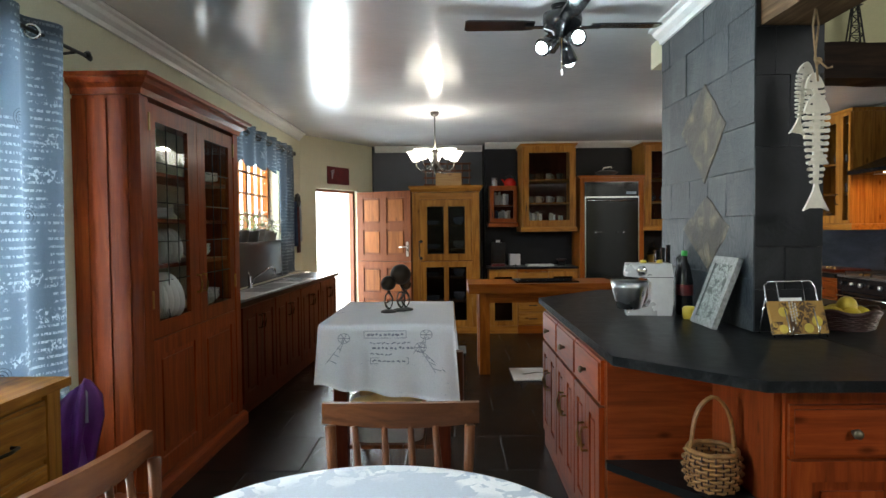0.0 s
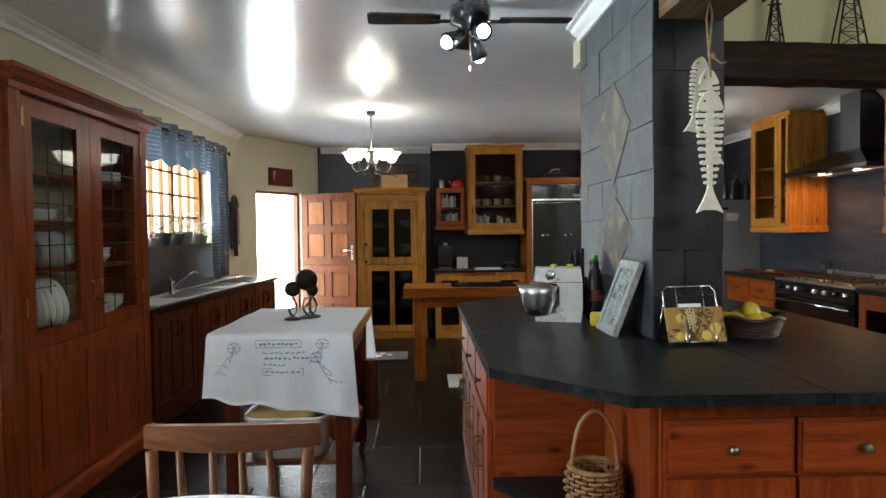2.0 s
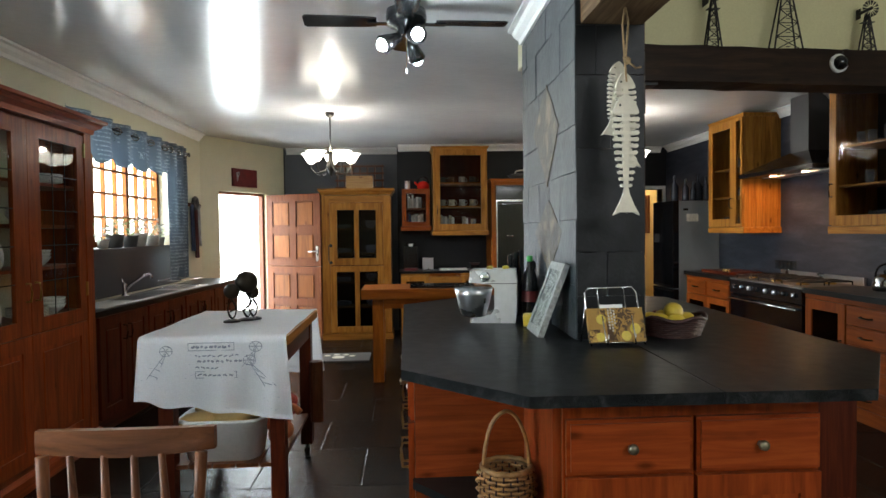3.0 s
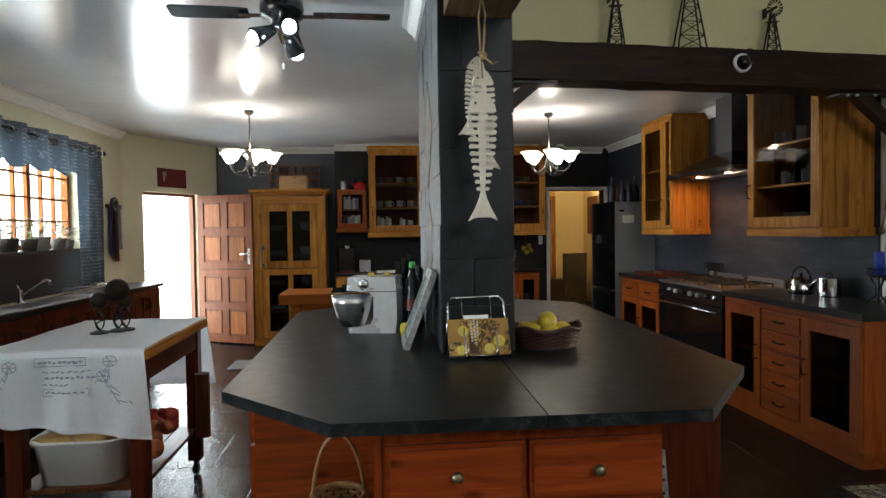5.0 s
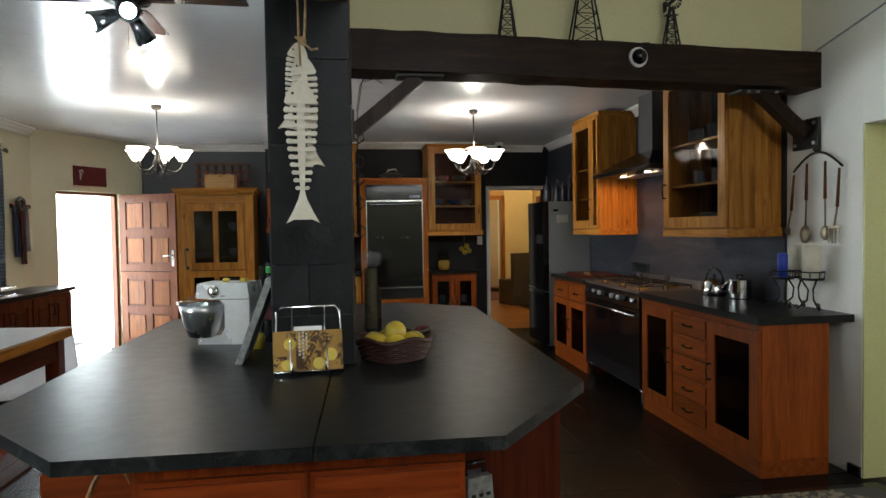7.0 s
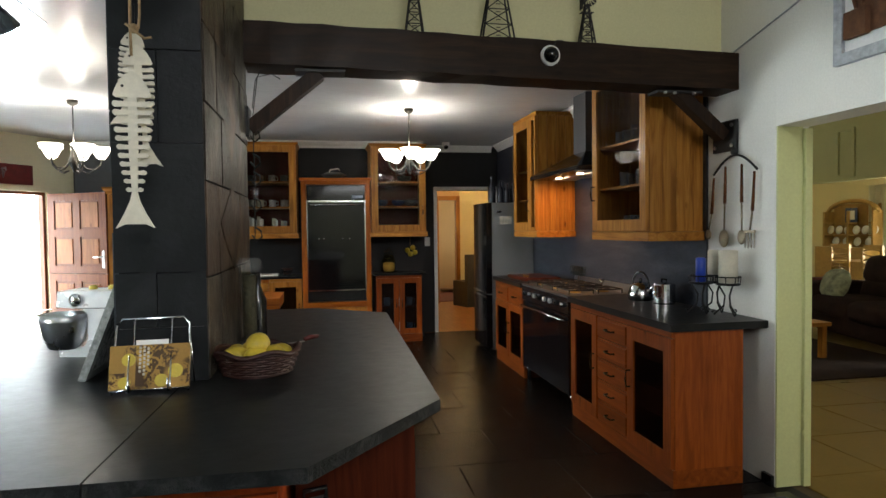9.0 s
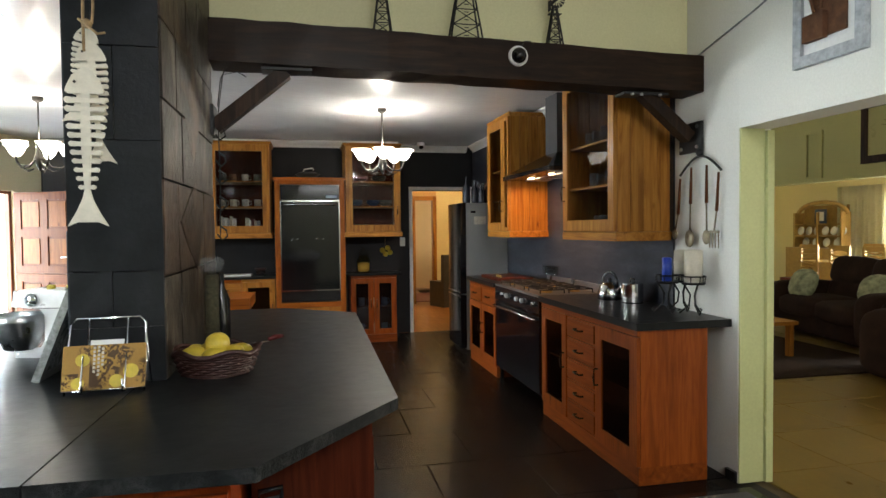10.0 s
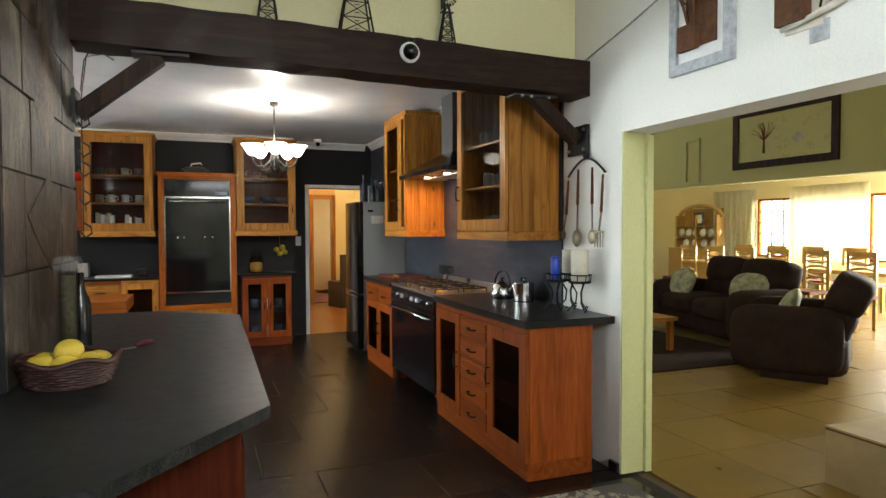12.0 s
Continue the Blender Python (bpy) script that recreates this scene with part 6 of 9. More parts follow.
def book_rack():
    t = thing("recipe_stand", "chrome wire recipe book stand", "book stand", (1.545, 2.585, IT), 4)
    arch = [(-0.11, -0.03, 0.0), (-0.11, 0.02, 0.1), (-0.108, 0.055, 0.2), (-0.09, 0.06, 0.22), (0.09, 0.06, 0.22), (0.108, 0.055, 0.2), (0.11, 0.02, 0.1), (0.11, -0.03, 0.0)]
    part("arch_wire", tube(arch, 0.0035, 7), CHROME, t, smooth=True)
    for x in (-0.055, 0.055):
        part("upright_wire", tube([(x, 0.06, 0.22), (x, 0.0, 0.03), (x, -0.06, 0.012), (x, -0.065, 0.05)], 0.003, 6), CHROME, t, smooth=True)
    for x in (-0.11, 0.11):
        part("back_leg", tube([(x, 0.04, 0.16), (x * 1.05, 0.075, 0.002)], 0.003, 6), CHROME, t, smooth=True)
    part("cross_wire", tube([(-0.11, -0.03, 0.012), (0.11, -0.03, 0.012)], 0.003, 6), CHROME, t, smooth=True)
    b = thing("cookbook", "cookbook with yellow food photographs on the stand", "book", (1.545, 2.548, IT + 0.016), 4)
    lean = Matrix.Rotation(radians(-20), 4, "X")
    bm = bx(-0.115, 0.115, 0.0, 0.016, 0.0, 0.135)
    bm.transform(lean)
    part("cover", bm, BOOKPHOTO, b, bev=0.002)

    def printed_patch(name, mat, label, x0, x1, z0, z1, lift):
        bm = bx(x0, x1, -lift, -0.0004, z0, z1)
        bm.transform(lean)
        part(name, bm, mat, b, label)
    printed_patch("title_panel", BOOKCOVER, "dark brown title panel", -0.04, 0.006, 0.001, 0.134, 0.001)
    printed_patch("title_panel", BOOKCOVER, "dark brown corner", -0.113, -0.07, 0.001, 0.05, 0.001)
    for x, z0, z1 in ((-0.028, 0.05, 0.125), (-0.016, 0.04, 0.125), (-0.005, 0.07, 0.12)):
        z = z0
        while z < z1:
            printed_patch("title_bar", BOOK, "pale title lettering bars", x - 0.0035, x + 0.0035, z, z + 0.008, 0.0016)
            z += 0.012
    for x, z, r in ((0.075, 0.05, 0.022), (0.035, 0.022, 0.02), (-0.07, 0.02, 0.018), (-0.06, 0.09, 0.02)):
        bm = lathe([(r, 0.0), (r, 0.001), (r * 0.8, 0.0016)], 14)
        bm.transform(lean @ Matrix.Translation((x, -0.0004, z)) @ Matrix.Rotation(radians(90), 4, "X"))
        part("cover_photograph", bm, LEMON, b, "yellow fruit photograph")
    for x in (-0.06, 0.06):
        part("prong", tube([(x, -0.03, 0.012), (x, -0.058, 0.012), (x, -0.052, 0.03), (x, -0.012, 0.115)], 0.003, 6), CHROME, t, "chrome page prong", True)
    c = thing("recipe_card", "small white card behind the cookbook", "card", (1.545, 2.585, IT + 0.03), 4)
    bm = bx(-0.05, 0.045, -0.001, 0.001, 0.09, 0.13)
    bm.transform(lean)
    part("paper", bm, WHITE, c)


book_rack()


def basket_bowl():
    t = thing("fruit_basket", "dark wicker oval fruit basket", "basket", (1.845, 2.76, IT))
    rings = [(0.113 + 0.0032 * i, 0.008 + 0.0085 * i) for i in range(9)]
    for i, (r, z) in enumerate(rings):
        pts = [((r + 0.004 * (-1) ** (k + i)) * math.cos(k * math.pi / 14), 0.82 * (r + 0.004 * (-1) ** (k + i)) * math.sin(k * math.pi / 14), z) for k in range(28)]
        part("woven_band", tube(pts, 0.0062, 6, None, True), WICKER_DARK, t, smooth=True)
    rim = [((0.142 + 0.005 * math.sin(3 * a)) * math.cos(a), 0.118 * math.sin(a), 0.08 + 0.009 * math.sin(5 * a + 1) + 0.004 * max(0.0, math.cos(a - 0.4))) for a in [k * math.pi / 20 for k in range(40)]]
    part("rim", tube(rim, 0.009, 6, None, True), WICKER_DARK, t, "uneven plaited rim", True)
    lining = lathe([(0.095, 0.012), (0.11, 0.03), (0.124, 0.052), (0.133, 0.075), (0.128, 0.075), (0.104, 0.033), (0.09, 0.016)], 28, cap=False)
    bmesh.ops.scale(lining, vec=(1, 0.82, 1), verts=lining.verts)
    part("lining", lining, WICKER_DARK, t, smooth=True)
    part("base", lathe([(0.1, 0.001), (0.1, 0.01)], 24), WICKER_DARK, t)
    rng = random.Random(2)
    for i, (x, y, z, r) in enumerate(((-0.075, -0.03, 0.055, 0.042), (0.0, -0.055, 0.055, 0.04), (0.065, -0.015, 0.055, 0.04), (-0.02, 0.035, 0.06, 0.042), (0.085, 0.04, 0.055, 0.036), (0.005, -0.01, 0.098, 0.04), (-0.08, 0.05, 0.055, 0.037))):
        bm = ball((0, 0, 0), r, None, 16, 10, (1.25, 1, 1))
        f = solo("lemon", bm, LEMON, "ripe yellow lemon in the wicker basket", "lemon", at=(1.845 + x * 0.9, 2.76 + y * 0.9, IT + z + 0.004), rz=i * 50, smooth=True, group="lemons in the basket")


basket_bowl()
t = thing("pepper_mill", "tall clear glass mill filled with dried peppercorns", "pepper mill", (1.775, 3.2, IT))
part("glass", lathe([(0.046, 0.03), (0.034, 0.05), (0.031, 0.08), (0.031, 0.31), (0.036, 0.325), (0.029, 0.325), (0.028, 0.05)], 24, cap=False), GLASS, t, smooth=True)
part("filling", lathe([(0.026, 0.05), (0.026, 0.31)], 18), paint("dried_peppercorns", (0.12, 0.1, 0.06), 0.7, 0.6, 90, 160, 1.0), t, "brown and green peppercorns", True)
part("mill_base", lathe([(0.05, 0), (0.055, 0.012), (0.045, 0.03), (0.036, 0.034), (0.001, 0.034)], 12, cap=False), GLASSWARE, t, "faceted clear base")
part("mill_cap", lathe([(0.04, 0.325), (0.048, 0.34), (0.05, 0.365), (0.042, 0.38), (0.03, 0.384), (0.001, 0.385)], 12, cap=False), GLASSWARE, t, "faceted clear cap")
t = thing("wine_bottle", "dark wine bottle standing behind the glass cylinder", "bottle", (1.79, 3.36, IT))
part("bottle_body", lathe([(0.035, 0), (0.037, 0.02), (0.037, 0.19), (0.015, 0.25), (0.014, 0.31)], 16), BLACK, t, smooth=True)
t = thing("red_peeler", "red handled kitchen tool lying on the worktop", "utensil", (1.985, 3.34, IT + 0.012), 35)
part("grip", tube([(0, 0, 0), (0.03, 0, 0.006), (0.08, 0.01, 0.004)], [0.008, 0.012, 0.008], 8), MAROON, t, smooth=True)
part("blade", bx(-0.09, 0.0, -0.006, 0.006, -0.01, -0.006), STEEL, t)


def wicker_basket():
    t = thing("handled_basket", "honey wicker basket with tall hoop handle", "basket", (1.045, 2.2, 0.476))
    t.scale = (0.9, 0.9, 0.85)
    n, rows = 24, 9
    for k in range(n):
        a = 2 * math.pi * k / n
        pts = [((0.082 + 0.022 * math.sin(z / 0.15 * 2.6)) * math.cos(a), (0.082 + 0.022 * math.sin(z / 0.15 * 2.6)) * math.sin(a), z) for z in (0.0, 0.04, 0.08, 0.12, 0.15)]
        part("stake", tube(pts, 0.004, 5), WICKER_DARK, t)
    for j in range(rows):
        z = 0.01 + j * 0.0165
        r = 0.082 + 0.022 * math.sin(z / 0.15 * 2.6)
        pts = [((r + 0.0065 * (-1) ** (k + j)) * math.cos(k * 2 * math.pi / n), (r + 0.0065 * (-1) ** (k + j)) * math.sin(k * 2 * math.pi / n), z) for k in range(n)]
        bm = tube(pts, 0.007, 6, None, True)
        part("weave", bm, WICKER, t, smooth=True)
    pts = [(0.09 * math.cos(k * 2 * math.pi / n), 0.09 * math.sin(k * 2 * math.pi / n), 0.156 + 0.003 * (k % 2)) for k in range(n)]
    part("rim", tube(pts, 0.011, 7, None, True), WICKER, t, smooth=True)
    for o in (-0.006, 0.006):
        pts = [(0.086 * math.cos(a), o + 0.004 * math.sin(6 * a), 0.14 + 0.235 * math.sin(a)) for a in [k * math.pi / 14 for k in range(15)]]
        part("hoop", tube(pts, 0.0065, 6), WICKER, t, smooth=True)
    part("base", lathe([(0.082, 0.0), (0.082, 0.008)], 20), WICKER_DARK, t)


wicker_basket()
# box grater standing in the open east corner
t = thing("box_grater", "pale steel box grater standing under the worktop", "grater", (2.045, 2.235, 0.42), 20)
t.scale = (1.25, 1.25, 1.35)
bm = bmesh.new()
lo = [bm.verts.new((x, y, 0.0)) for x, y in ((-0.045, -0.035), (0.045, -0.035), (0.045, 0.035), (-0.045, 0.035))]
hi = [bm.verts.new((x, y, 0.2)) for x, y in ((-0.032, -0.025), (0.032, -0.025), (0.032, 0.025), (-0.032, 0.025))]
for k in range(4):
    bm.faces.new((lo[k], lo[(k + 1) % 4], hi[(k + 1) % 4], hi[k]))
bm.faces.new(hi)
part("body", bm, PEWTER, t, bev=0.004)
for k in range(5):
    for x in (-0.02, 0.0, 0.02):
        part("tooth", bx(x - 0.005, x + 0.005, -0.036 + k * 0.0015, -0.03 + k * 0.0015, 0.03 + k * 0.032, 0.037 + k * 0.032), IRON, t)
part("handle", tube([(-0.025, 0, 0.2), (-0.025, 0, 0.225), (0.025, 0, 0.225), (0.025, 0, 0.2)], 0.006, 6), BLACK, t, "black bow handle", True)
solo("corner_shelf", prism([(1.985, 1.9), (2.05, 1.86), (2.3, 2.2), (2.3, 2.29), (1.985, 2.29)], 0.39, 0.419), RED["x"], "red-brown shelf in the open island corner", "shelf", bev=0.003)


# ---- on the column and beams ----
def fish(at, rz, length, tilt):
    t = thing("fish_ornament", "hanging limewashed wooden fish skeleton", "ornament", at, rz, "fish skeletons")
    k = length / 0.56
    L = 0.56
    turn = Matrix.Rotation(radians(tilt), 4, "Y") @ Matrix.Diagonal((k, 1, k, 1))

    def add(name, bm, bev=0.003, mat=BONE):
        bm.transform(turn)
        part(name, bm, mat, t, bev=bev)

    def plate(pts, th=0.012):
        bm = bmesh.new()
        a = [bm.verts.new((x, -th / 2, z)) for x, z in pts]
        b = [bm.verts.new((x, th / 2, z)) for x, z in pts]
        bm.faces.new(a)
        bm.faces.new(b[::-1])
        for i in range(len(pts)):
            j = (i + 1) % len(pts)
            bm.faces.new((a[i], b[i], b[j], a[j]))
        return bm

    def mirrored(half):
        return half + [(-x, z) for x, z in reversed(half)]
    add("head", plate(mirrored([(0.006, 0.0), (0.026, -0.014), (0.045, -0.04), (0.058, -0.068), (0.062, -0.084), (0.055, -0.091), (0.018, -0.092)])))
    add("spine", plate(mirrored([(0.016, -0.09), (0.015, -L * 0.5), (0.008, -L * 0.78)]), 0.0115))
    n = 11
    for i in range(n):
        f = i / (n - 1)
        z = -0.114 - (L * 0.745 - 0.114) * f
        w = 0.066 - 0.006 * f - 0.032 * f * f
        h = 0.0105 - 0.0025 * f
        add("rib", plate(mirrored([(w * 0.5, z + h * 0.7), (w - 0.008, z + h), (w - 0.002, z + h * 0.5), (w, z - h * 0.2), (w - 0.006, z - h), (w * 0.5, z - h * 0.9)]), 0.013), 0.002)
    add("tail", plate(mirrored([(0.008, -L * 0.76), (0.016, -L * 0.82), (0.036, -L * 0.9), (0.064, -L * 0.99), (0.034, -L * 0.965)])))
    e = lathe([(0.005, 0), (0.005, 0.003)], 10)
    bmesh.ops.rotate(e, verts=e.verts, cent=(0, 0, 0), matrix=Matrix.Rotation(radians(90), 3, "X"))
    bmesh.ops.translate(e, verts=e.verts, vec=(-0.03, -0.006, -0.052))
    add("eye", e, 0.0, IRON)
    return t


fish((1.545, 2.46, 1.895), 4, 0.455, 0)
fish((1.55, 2.49, 1.98), 10, 0.36, -4)
fish((1.54, 2.52, 2.03), 6, 0.29, 8)
t = thing("hanging_twine", "jute twine knotted on a nail in the beam", "twine", (1.553, 2.485, 2.23))
part("loop", tube([(0.0, 0.0, 0.0), (-0.012, -0.004, -0.07), (-0.01, -0.02, -0.2), (-0.006, -0.03, -0.29)], 0.004, 6), ROPE, t, smooth=True)
part("loop", tube([(0.0, 0.0, 0.0), (0.012, 0.0, -0.06), (0.008, 0.012, -0.16), (0.004, 0.012, -0.2)], 0.004, 6), ROPE, t, smooth=True)
part("knot", ball((0.0, -0.02, -0.21), 0.014), ROPE, t, smooth=True)
part("loose_end", tube([(-0.02, -0.03, -0.2), (0.03, -0.03, -0.24), (0.05, -0.028, -0.235)], 0.004, 5), ROPE, t, smooth=True)


def brace(at, to, y, name="beam_brace"):
    t = thing(name, "black painted diagonal timber brace with steel plate", "brace")
    p, q = Vector((at[0], y, at[1])), Vector((to[0], y, to[1]))
    d = (q - p).normalized()
    s = Vector((0, 1, 0))
    u = d.cross(s)
    bm = bmesh.new()
    vs = [[bm.verts.new(c + s * a + u * b) for a, b in ((-0.04, -0.035), (0.04, -0.035), (0.04, 0.035), (-0.04, 0.035))] for c in (p, q)]
    for k in range(4):
        bm.faces.new((vs[0][k], vs[0][(k + 1) % 4], vs[1][(k + 1) % 4], vs[1][k]))
    bm.faces.new(vs[0][::-1])
    bm.faces.new(vs[1])
    part("strut", bm, BEAM["z"], t, bev=0.005)
    return t


b1 = brace((1.72, 1.945), (2.07, 2.235), 3.84)
part("foot_plate", bx(1.702, 1.722, 3.77, 3.91, 1.9, 2.05), IRON, b1, "black iron plate")
part("top_plate", bx(1.95, 2.2, 3.78, 3.9, 2.232, 2.246), IRON, b1, "black iron plate")
b2 = brace((4.43, 1.96), (4.12, 2.225), 3.93)
part("foot_plate", bx(EX - 0.022, EX - 0.003, 3.83, 4.05, 1.87, 2.05), IRON, b2, "black bolted iron wall plate", bev=0.002)
part("top_plate", bx(3.98, 4.26, 3.87, 3.99, 2.2, 2.214), IRON, b2, "black iron plate")
for y in (3.86, 4.02):
    for z in (1.9, 2.02):
        part("bolt", tube([(EX - 0.024, y, z), (EX - 0.034, y, z)], 0.011, 6), STEEL, b2)
for x in (4.02, 4.08, 4.2):
    part("bolt", lathe([(0.011, 0), (0.011, 0.012)], 6, (x, 3.86, 2.19)), STEEL, b2)


def windmill(x, y, z, h, w):
    t = thing("windmill_ornament", "black metal windpump ornament on the beam", "ornament", (x, y, z), 0, "windpump ornaments")
    for sx in (-1, 1):
        for sy in (-1, 1):
            part("leg", tube([(sx * w, sy * w * 0.4, 0), (sx * w * 0.2, sy * w * 0.1, h)], 0.0055, 5), IRON, t)
    for k in range(5):
        f = k / 5
        a, b = w * (1 - 0.8 * f), w * (1 - 0.8 * (f + 0.2))
        z0, z1 = h * f, h * (f + 0.2)
        part("lattice", tube([(-a, -a * 0.4, z0), (b, -b * 0.4, z1)], 0.0035, 4), IRON, t)
        part("lattice", tube([(a, -a * 0.4, z0), (-b, -b * 0.4, z1)], 0.0035, 4), IRON, t)
        part("rung", tube([(-b, -b * 0.4, z1), (b, -b * 0.4, z1)], 0.0035, 4), IRON, t)
    for k in range(7):
        zz = h * 0.06 + k * h * 0.1
        part("ladder_rung", tube([(-0.012, -w * 0.3, zz), (0.012, -w * 0.3, zz)], 0.003, 4), IRON, t)
    part("platform", bx(-w * 0.75, w * 0.75, -w * 0.4, w * 0.4, h * 0.8, h * 0.815), IRON, t)
    hub = h + 0.03
    for k in range(14):
        a = 2 * math.pi * k / 14
        r0, r1 = 0.02, w * 1.05
        c, s = math.cos(a), math.sin(a)
        bm = bmesh.new()
        q = 0.16
        pts = [(r0 * c, hub + r0 * s), (r1 * math.cos(a - q), hub + r1 * math.sin(a - q)), (r1 * math.cos(a + q), hub + r1 * math.sin(a + q))]
        fr = [bm.verts.new((px, -0.03, pz)) for px, pz in pts]
        bk = [bm.verts.new((px, -0.026, pz)) for px, pz in pts]
        bm.faces.new(fr)
        bm.faces.new(bk[::-1])
        for i in range(3):
            bm.faces.new((fr[i], bk[i], bk[(i + 1) % 3], fr[(i + 1) % 3]))
        part("vane", bm, IRON, t)
    part("hub", tube([(0, -0.04, hub), (0, 0.06, hub)], 0.01, 8), IRON, t)
    part("tail_fin", bx(0.0, 0.004, 0.06, 0.14, hub - 0.03, hub + 0.03), IRON, t)


windmill(2.57, 3.86, 2.457, 0.3, 0.048)
windmill(3.03, 3.88, 2.452, 0.42, 0.09)
windmill(3.56, 3.9, 2.444, 0.24, 0.048)
t = thing("dome_camera", "white dome security camera on the beam", "security camera", (3.3, 3.80, 2.36))
bm = lathe([(0.055, 0), (0.055, 0.02), (0.045, 0.028)], 22)
bmesh.ops.rotate(bm, verts=bm.verts, cent=(0, 0, 0), matrix=Matrix.Rotation(radians(90), 3, "X"))
part("housing", bm, WHITE, t, smooth=False)
part("dome", ball((0, -0.028, 0), 0.043), BLACK_GLASS, t, "dark glass dome", True)
part("cable", tube([(0.02, -0.01, 0.05), (0.04, 0.0, 0.085), (0.09, 0.03, 0.095)], 0.004, 5), IRON, t)
t = thing("wall_cable", "thin grey cable climbing the white wall", "cable")
part("cable", tube([(EX - 0.006, 3.9, 2.44), (EX - 0.006, 3.4, 2.55), (EX - 0.006, 2.9, 2.68), (EX - 0.006, 2.4, 2.8)], 0.005, 6), FRAME_GREY, t, smooth=True)
t = thing("smoke_detector", "small white and black ceiling sensor", "sensor", (3.67, 8.75, CZ))
part("base", lathe([(0.05, 0), (0.05, -0.04), (0.03, -0.05)], 16), WHITE, t, smooth=True)
part("eye", ball((0, -0.02, -0.06), 0.03), BLACK, t, smooth=True)
# wrought iron trinkets hanging on the column's far edge
t = thing("iron_trinkets", "black iron hooks and keys hanging beside the column", "ornament", (1.735, 3.83, 1.9))
part("cord", tube([(0, 0, 0.1), (0.005, 0, -0.2), (0, 0, -0.5)], 0.003, 5), IRON, t)
for i, z in enumerate((0.05, -0.08, -0.17, -0.3, -0.45)):
    part("hook", tube([(0, 0, z), (0.03, -0.01, z - 0.02), (0.035, -0.01, z - 0.05), (0.01, -0.01, z - 0.07), (-0.015, 0, z - 0.04)], 0.005, 6), IRON, t, smooth=True)
part("wire", tube([(0.0, 0, 0.1), (0.03, -0.03, 0.3), (0.1, -0.02, 0.32), (0.14, 0, 0.3)], 0.0025, 5), IRON, t)
part("wire", tube([(0.0, 0, 0.15), (0.02, -0.03, 0.28), (0.05, -0.05, 0.33)], 0.0025, 5), IRON, t)


# ---- on the east counter and wall ----
def kettle(at):
    t = thing("kettle", "polished steel stovetop kettle with black handle", "kettle", at, 20)
    part("body", lathe([(0.075, 0), (0.085, 0.01), (0.086, 0.05), (0.07, 0.1), (0.04, 0.125), (0.02, 0.13), (0.001, 0.131)], 24, cap=False), CHROME, t, smooth=True)
    part("lid_knob", ball((0, 0, 0.143), 0.014), BLACK, t, smooth=True)
    part("spout", tube([(0, -0.075, 0.06), (0, -0.11, 0.1), (0, -0.125, 0.115)], [0.018, 0.012, 0.011], 10), CHROME, t, smooth=True)
    part("bail", tube([(0, 0.075 * math.cos(a), 0.1 + 0.1 * math.sin(a)) for a in [k * math.pi / 10 for k in range(11)]], 0.008, 8), BLACK, t, smooth=True)


kettle((4.28, 4.65, ET))
t = thing("steel_canister", "polished steel canister with handle", "canister", (4.33, 4.42, ET))
part("body", lathe([(0.07, 0), (0.073, 0.01), (0.073, 0.13), (0.07, 0.135), (0.03, 0.145)], 24), CHROME, t, smooth=False)
part("lid_handle", tube([(0, -0.03, 0.14), (0, -0.03, 0.165), (0, 0.03, 0.165), (0, 0.03, 0.14)], 0.006, 6), BLACK, t, smooth=True)


def candle(at, mat, h, r, label):
    t = thing("candle_holder", "black wrought iron candle holder with " + label, "candle holder", at, group="candle holders")
    t.scale = (1.15, 1.15, 1.2)
    part("plate", lathe([(0.055, 0.15), (0.06, 0.156), (0.055, 0.16)], 18), IRON, t)
    part("basket_rim", tube([(0.06 * math.cos(k * math.pi / 8), 0.06 * math.sin(k * math.pi / 8), 0.19) for k in range(16)], 0.0035, 5, None, True), IRON, t)
    for k in range(8):
        a = k * math.pi / 4
        part("stay", tube([(0.055 * math.cos(a), 0.055 * math.sin(a), 0.157), (0.06 * math.cos(a), 0.06 * math.sin(a), 0.19)], 0.0025, 4), IRON, t)
    for k in range(3):
        a = k * 2 * math.pi / 3 + 0.4
        c, s = math.cos(a), math.sin(a)
        part("leg", tube([(0.045 * c, 0.045 * s, 0.152), (0.014 * c, 0.014 * s, 0.1), (0.02 * c, 0.02 * s, 0.05), (0.065 * c, 0.065 * s, 0.008), (0.075 * c, 0.075 * s, 0.02), (0.062 * c, 0.062 * s, 0.028)], 0.0045, 6), IRON, t, smooth=True)
    part("candle", lathe([(r, 0.161), (r, 0.161 + h), (r * 0.6, 0.165 + h)], 18), mat, t, label, True)


candle((4.27, 3.9, ET), BLUE, 0.115, 0.025, "a blue candle")
candle((4.395, 3.94, ET), BONE, 0.15, 0.04, "a thick cream candle")
candle((4.36, 3.77, ET), BONE, 0.155, 0.045, "a thick cream candle")


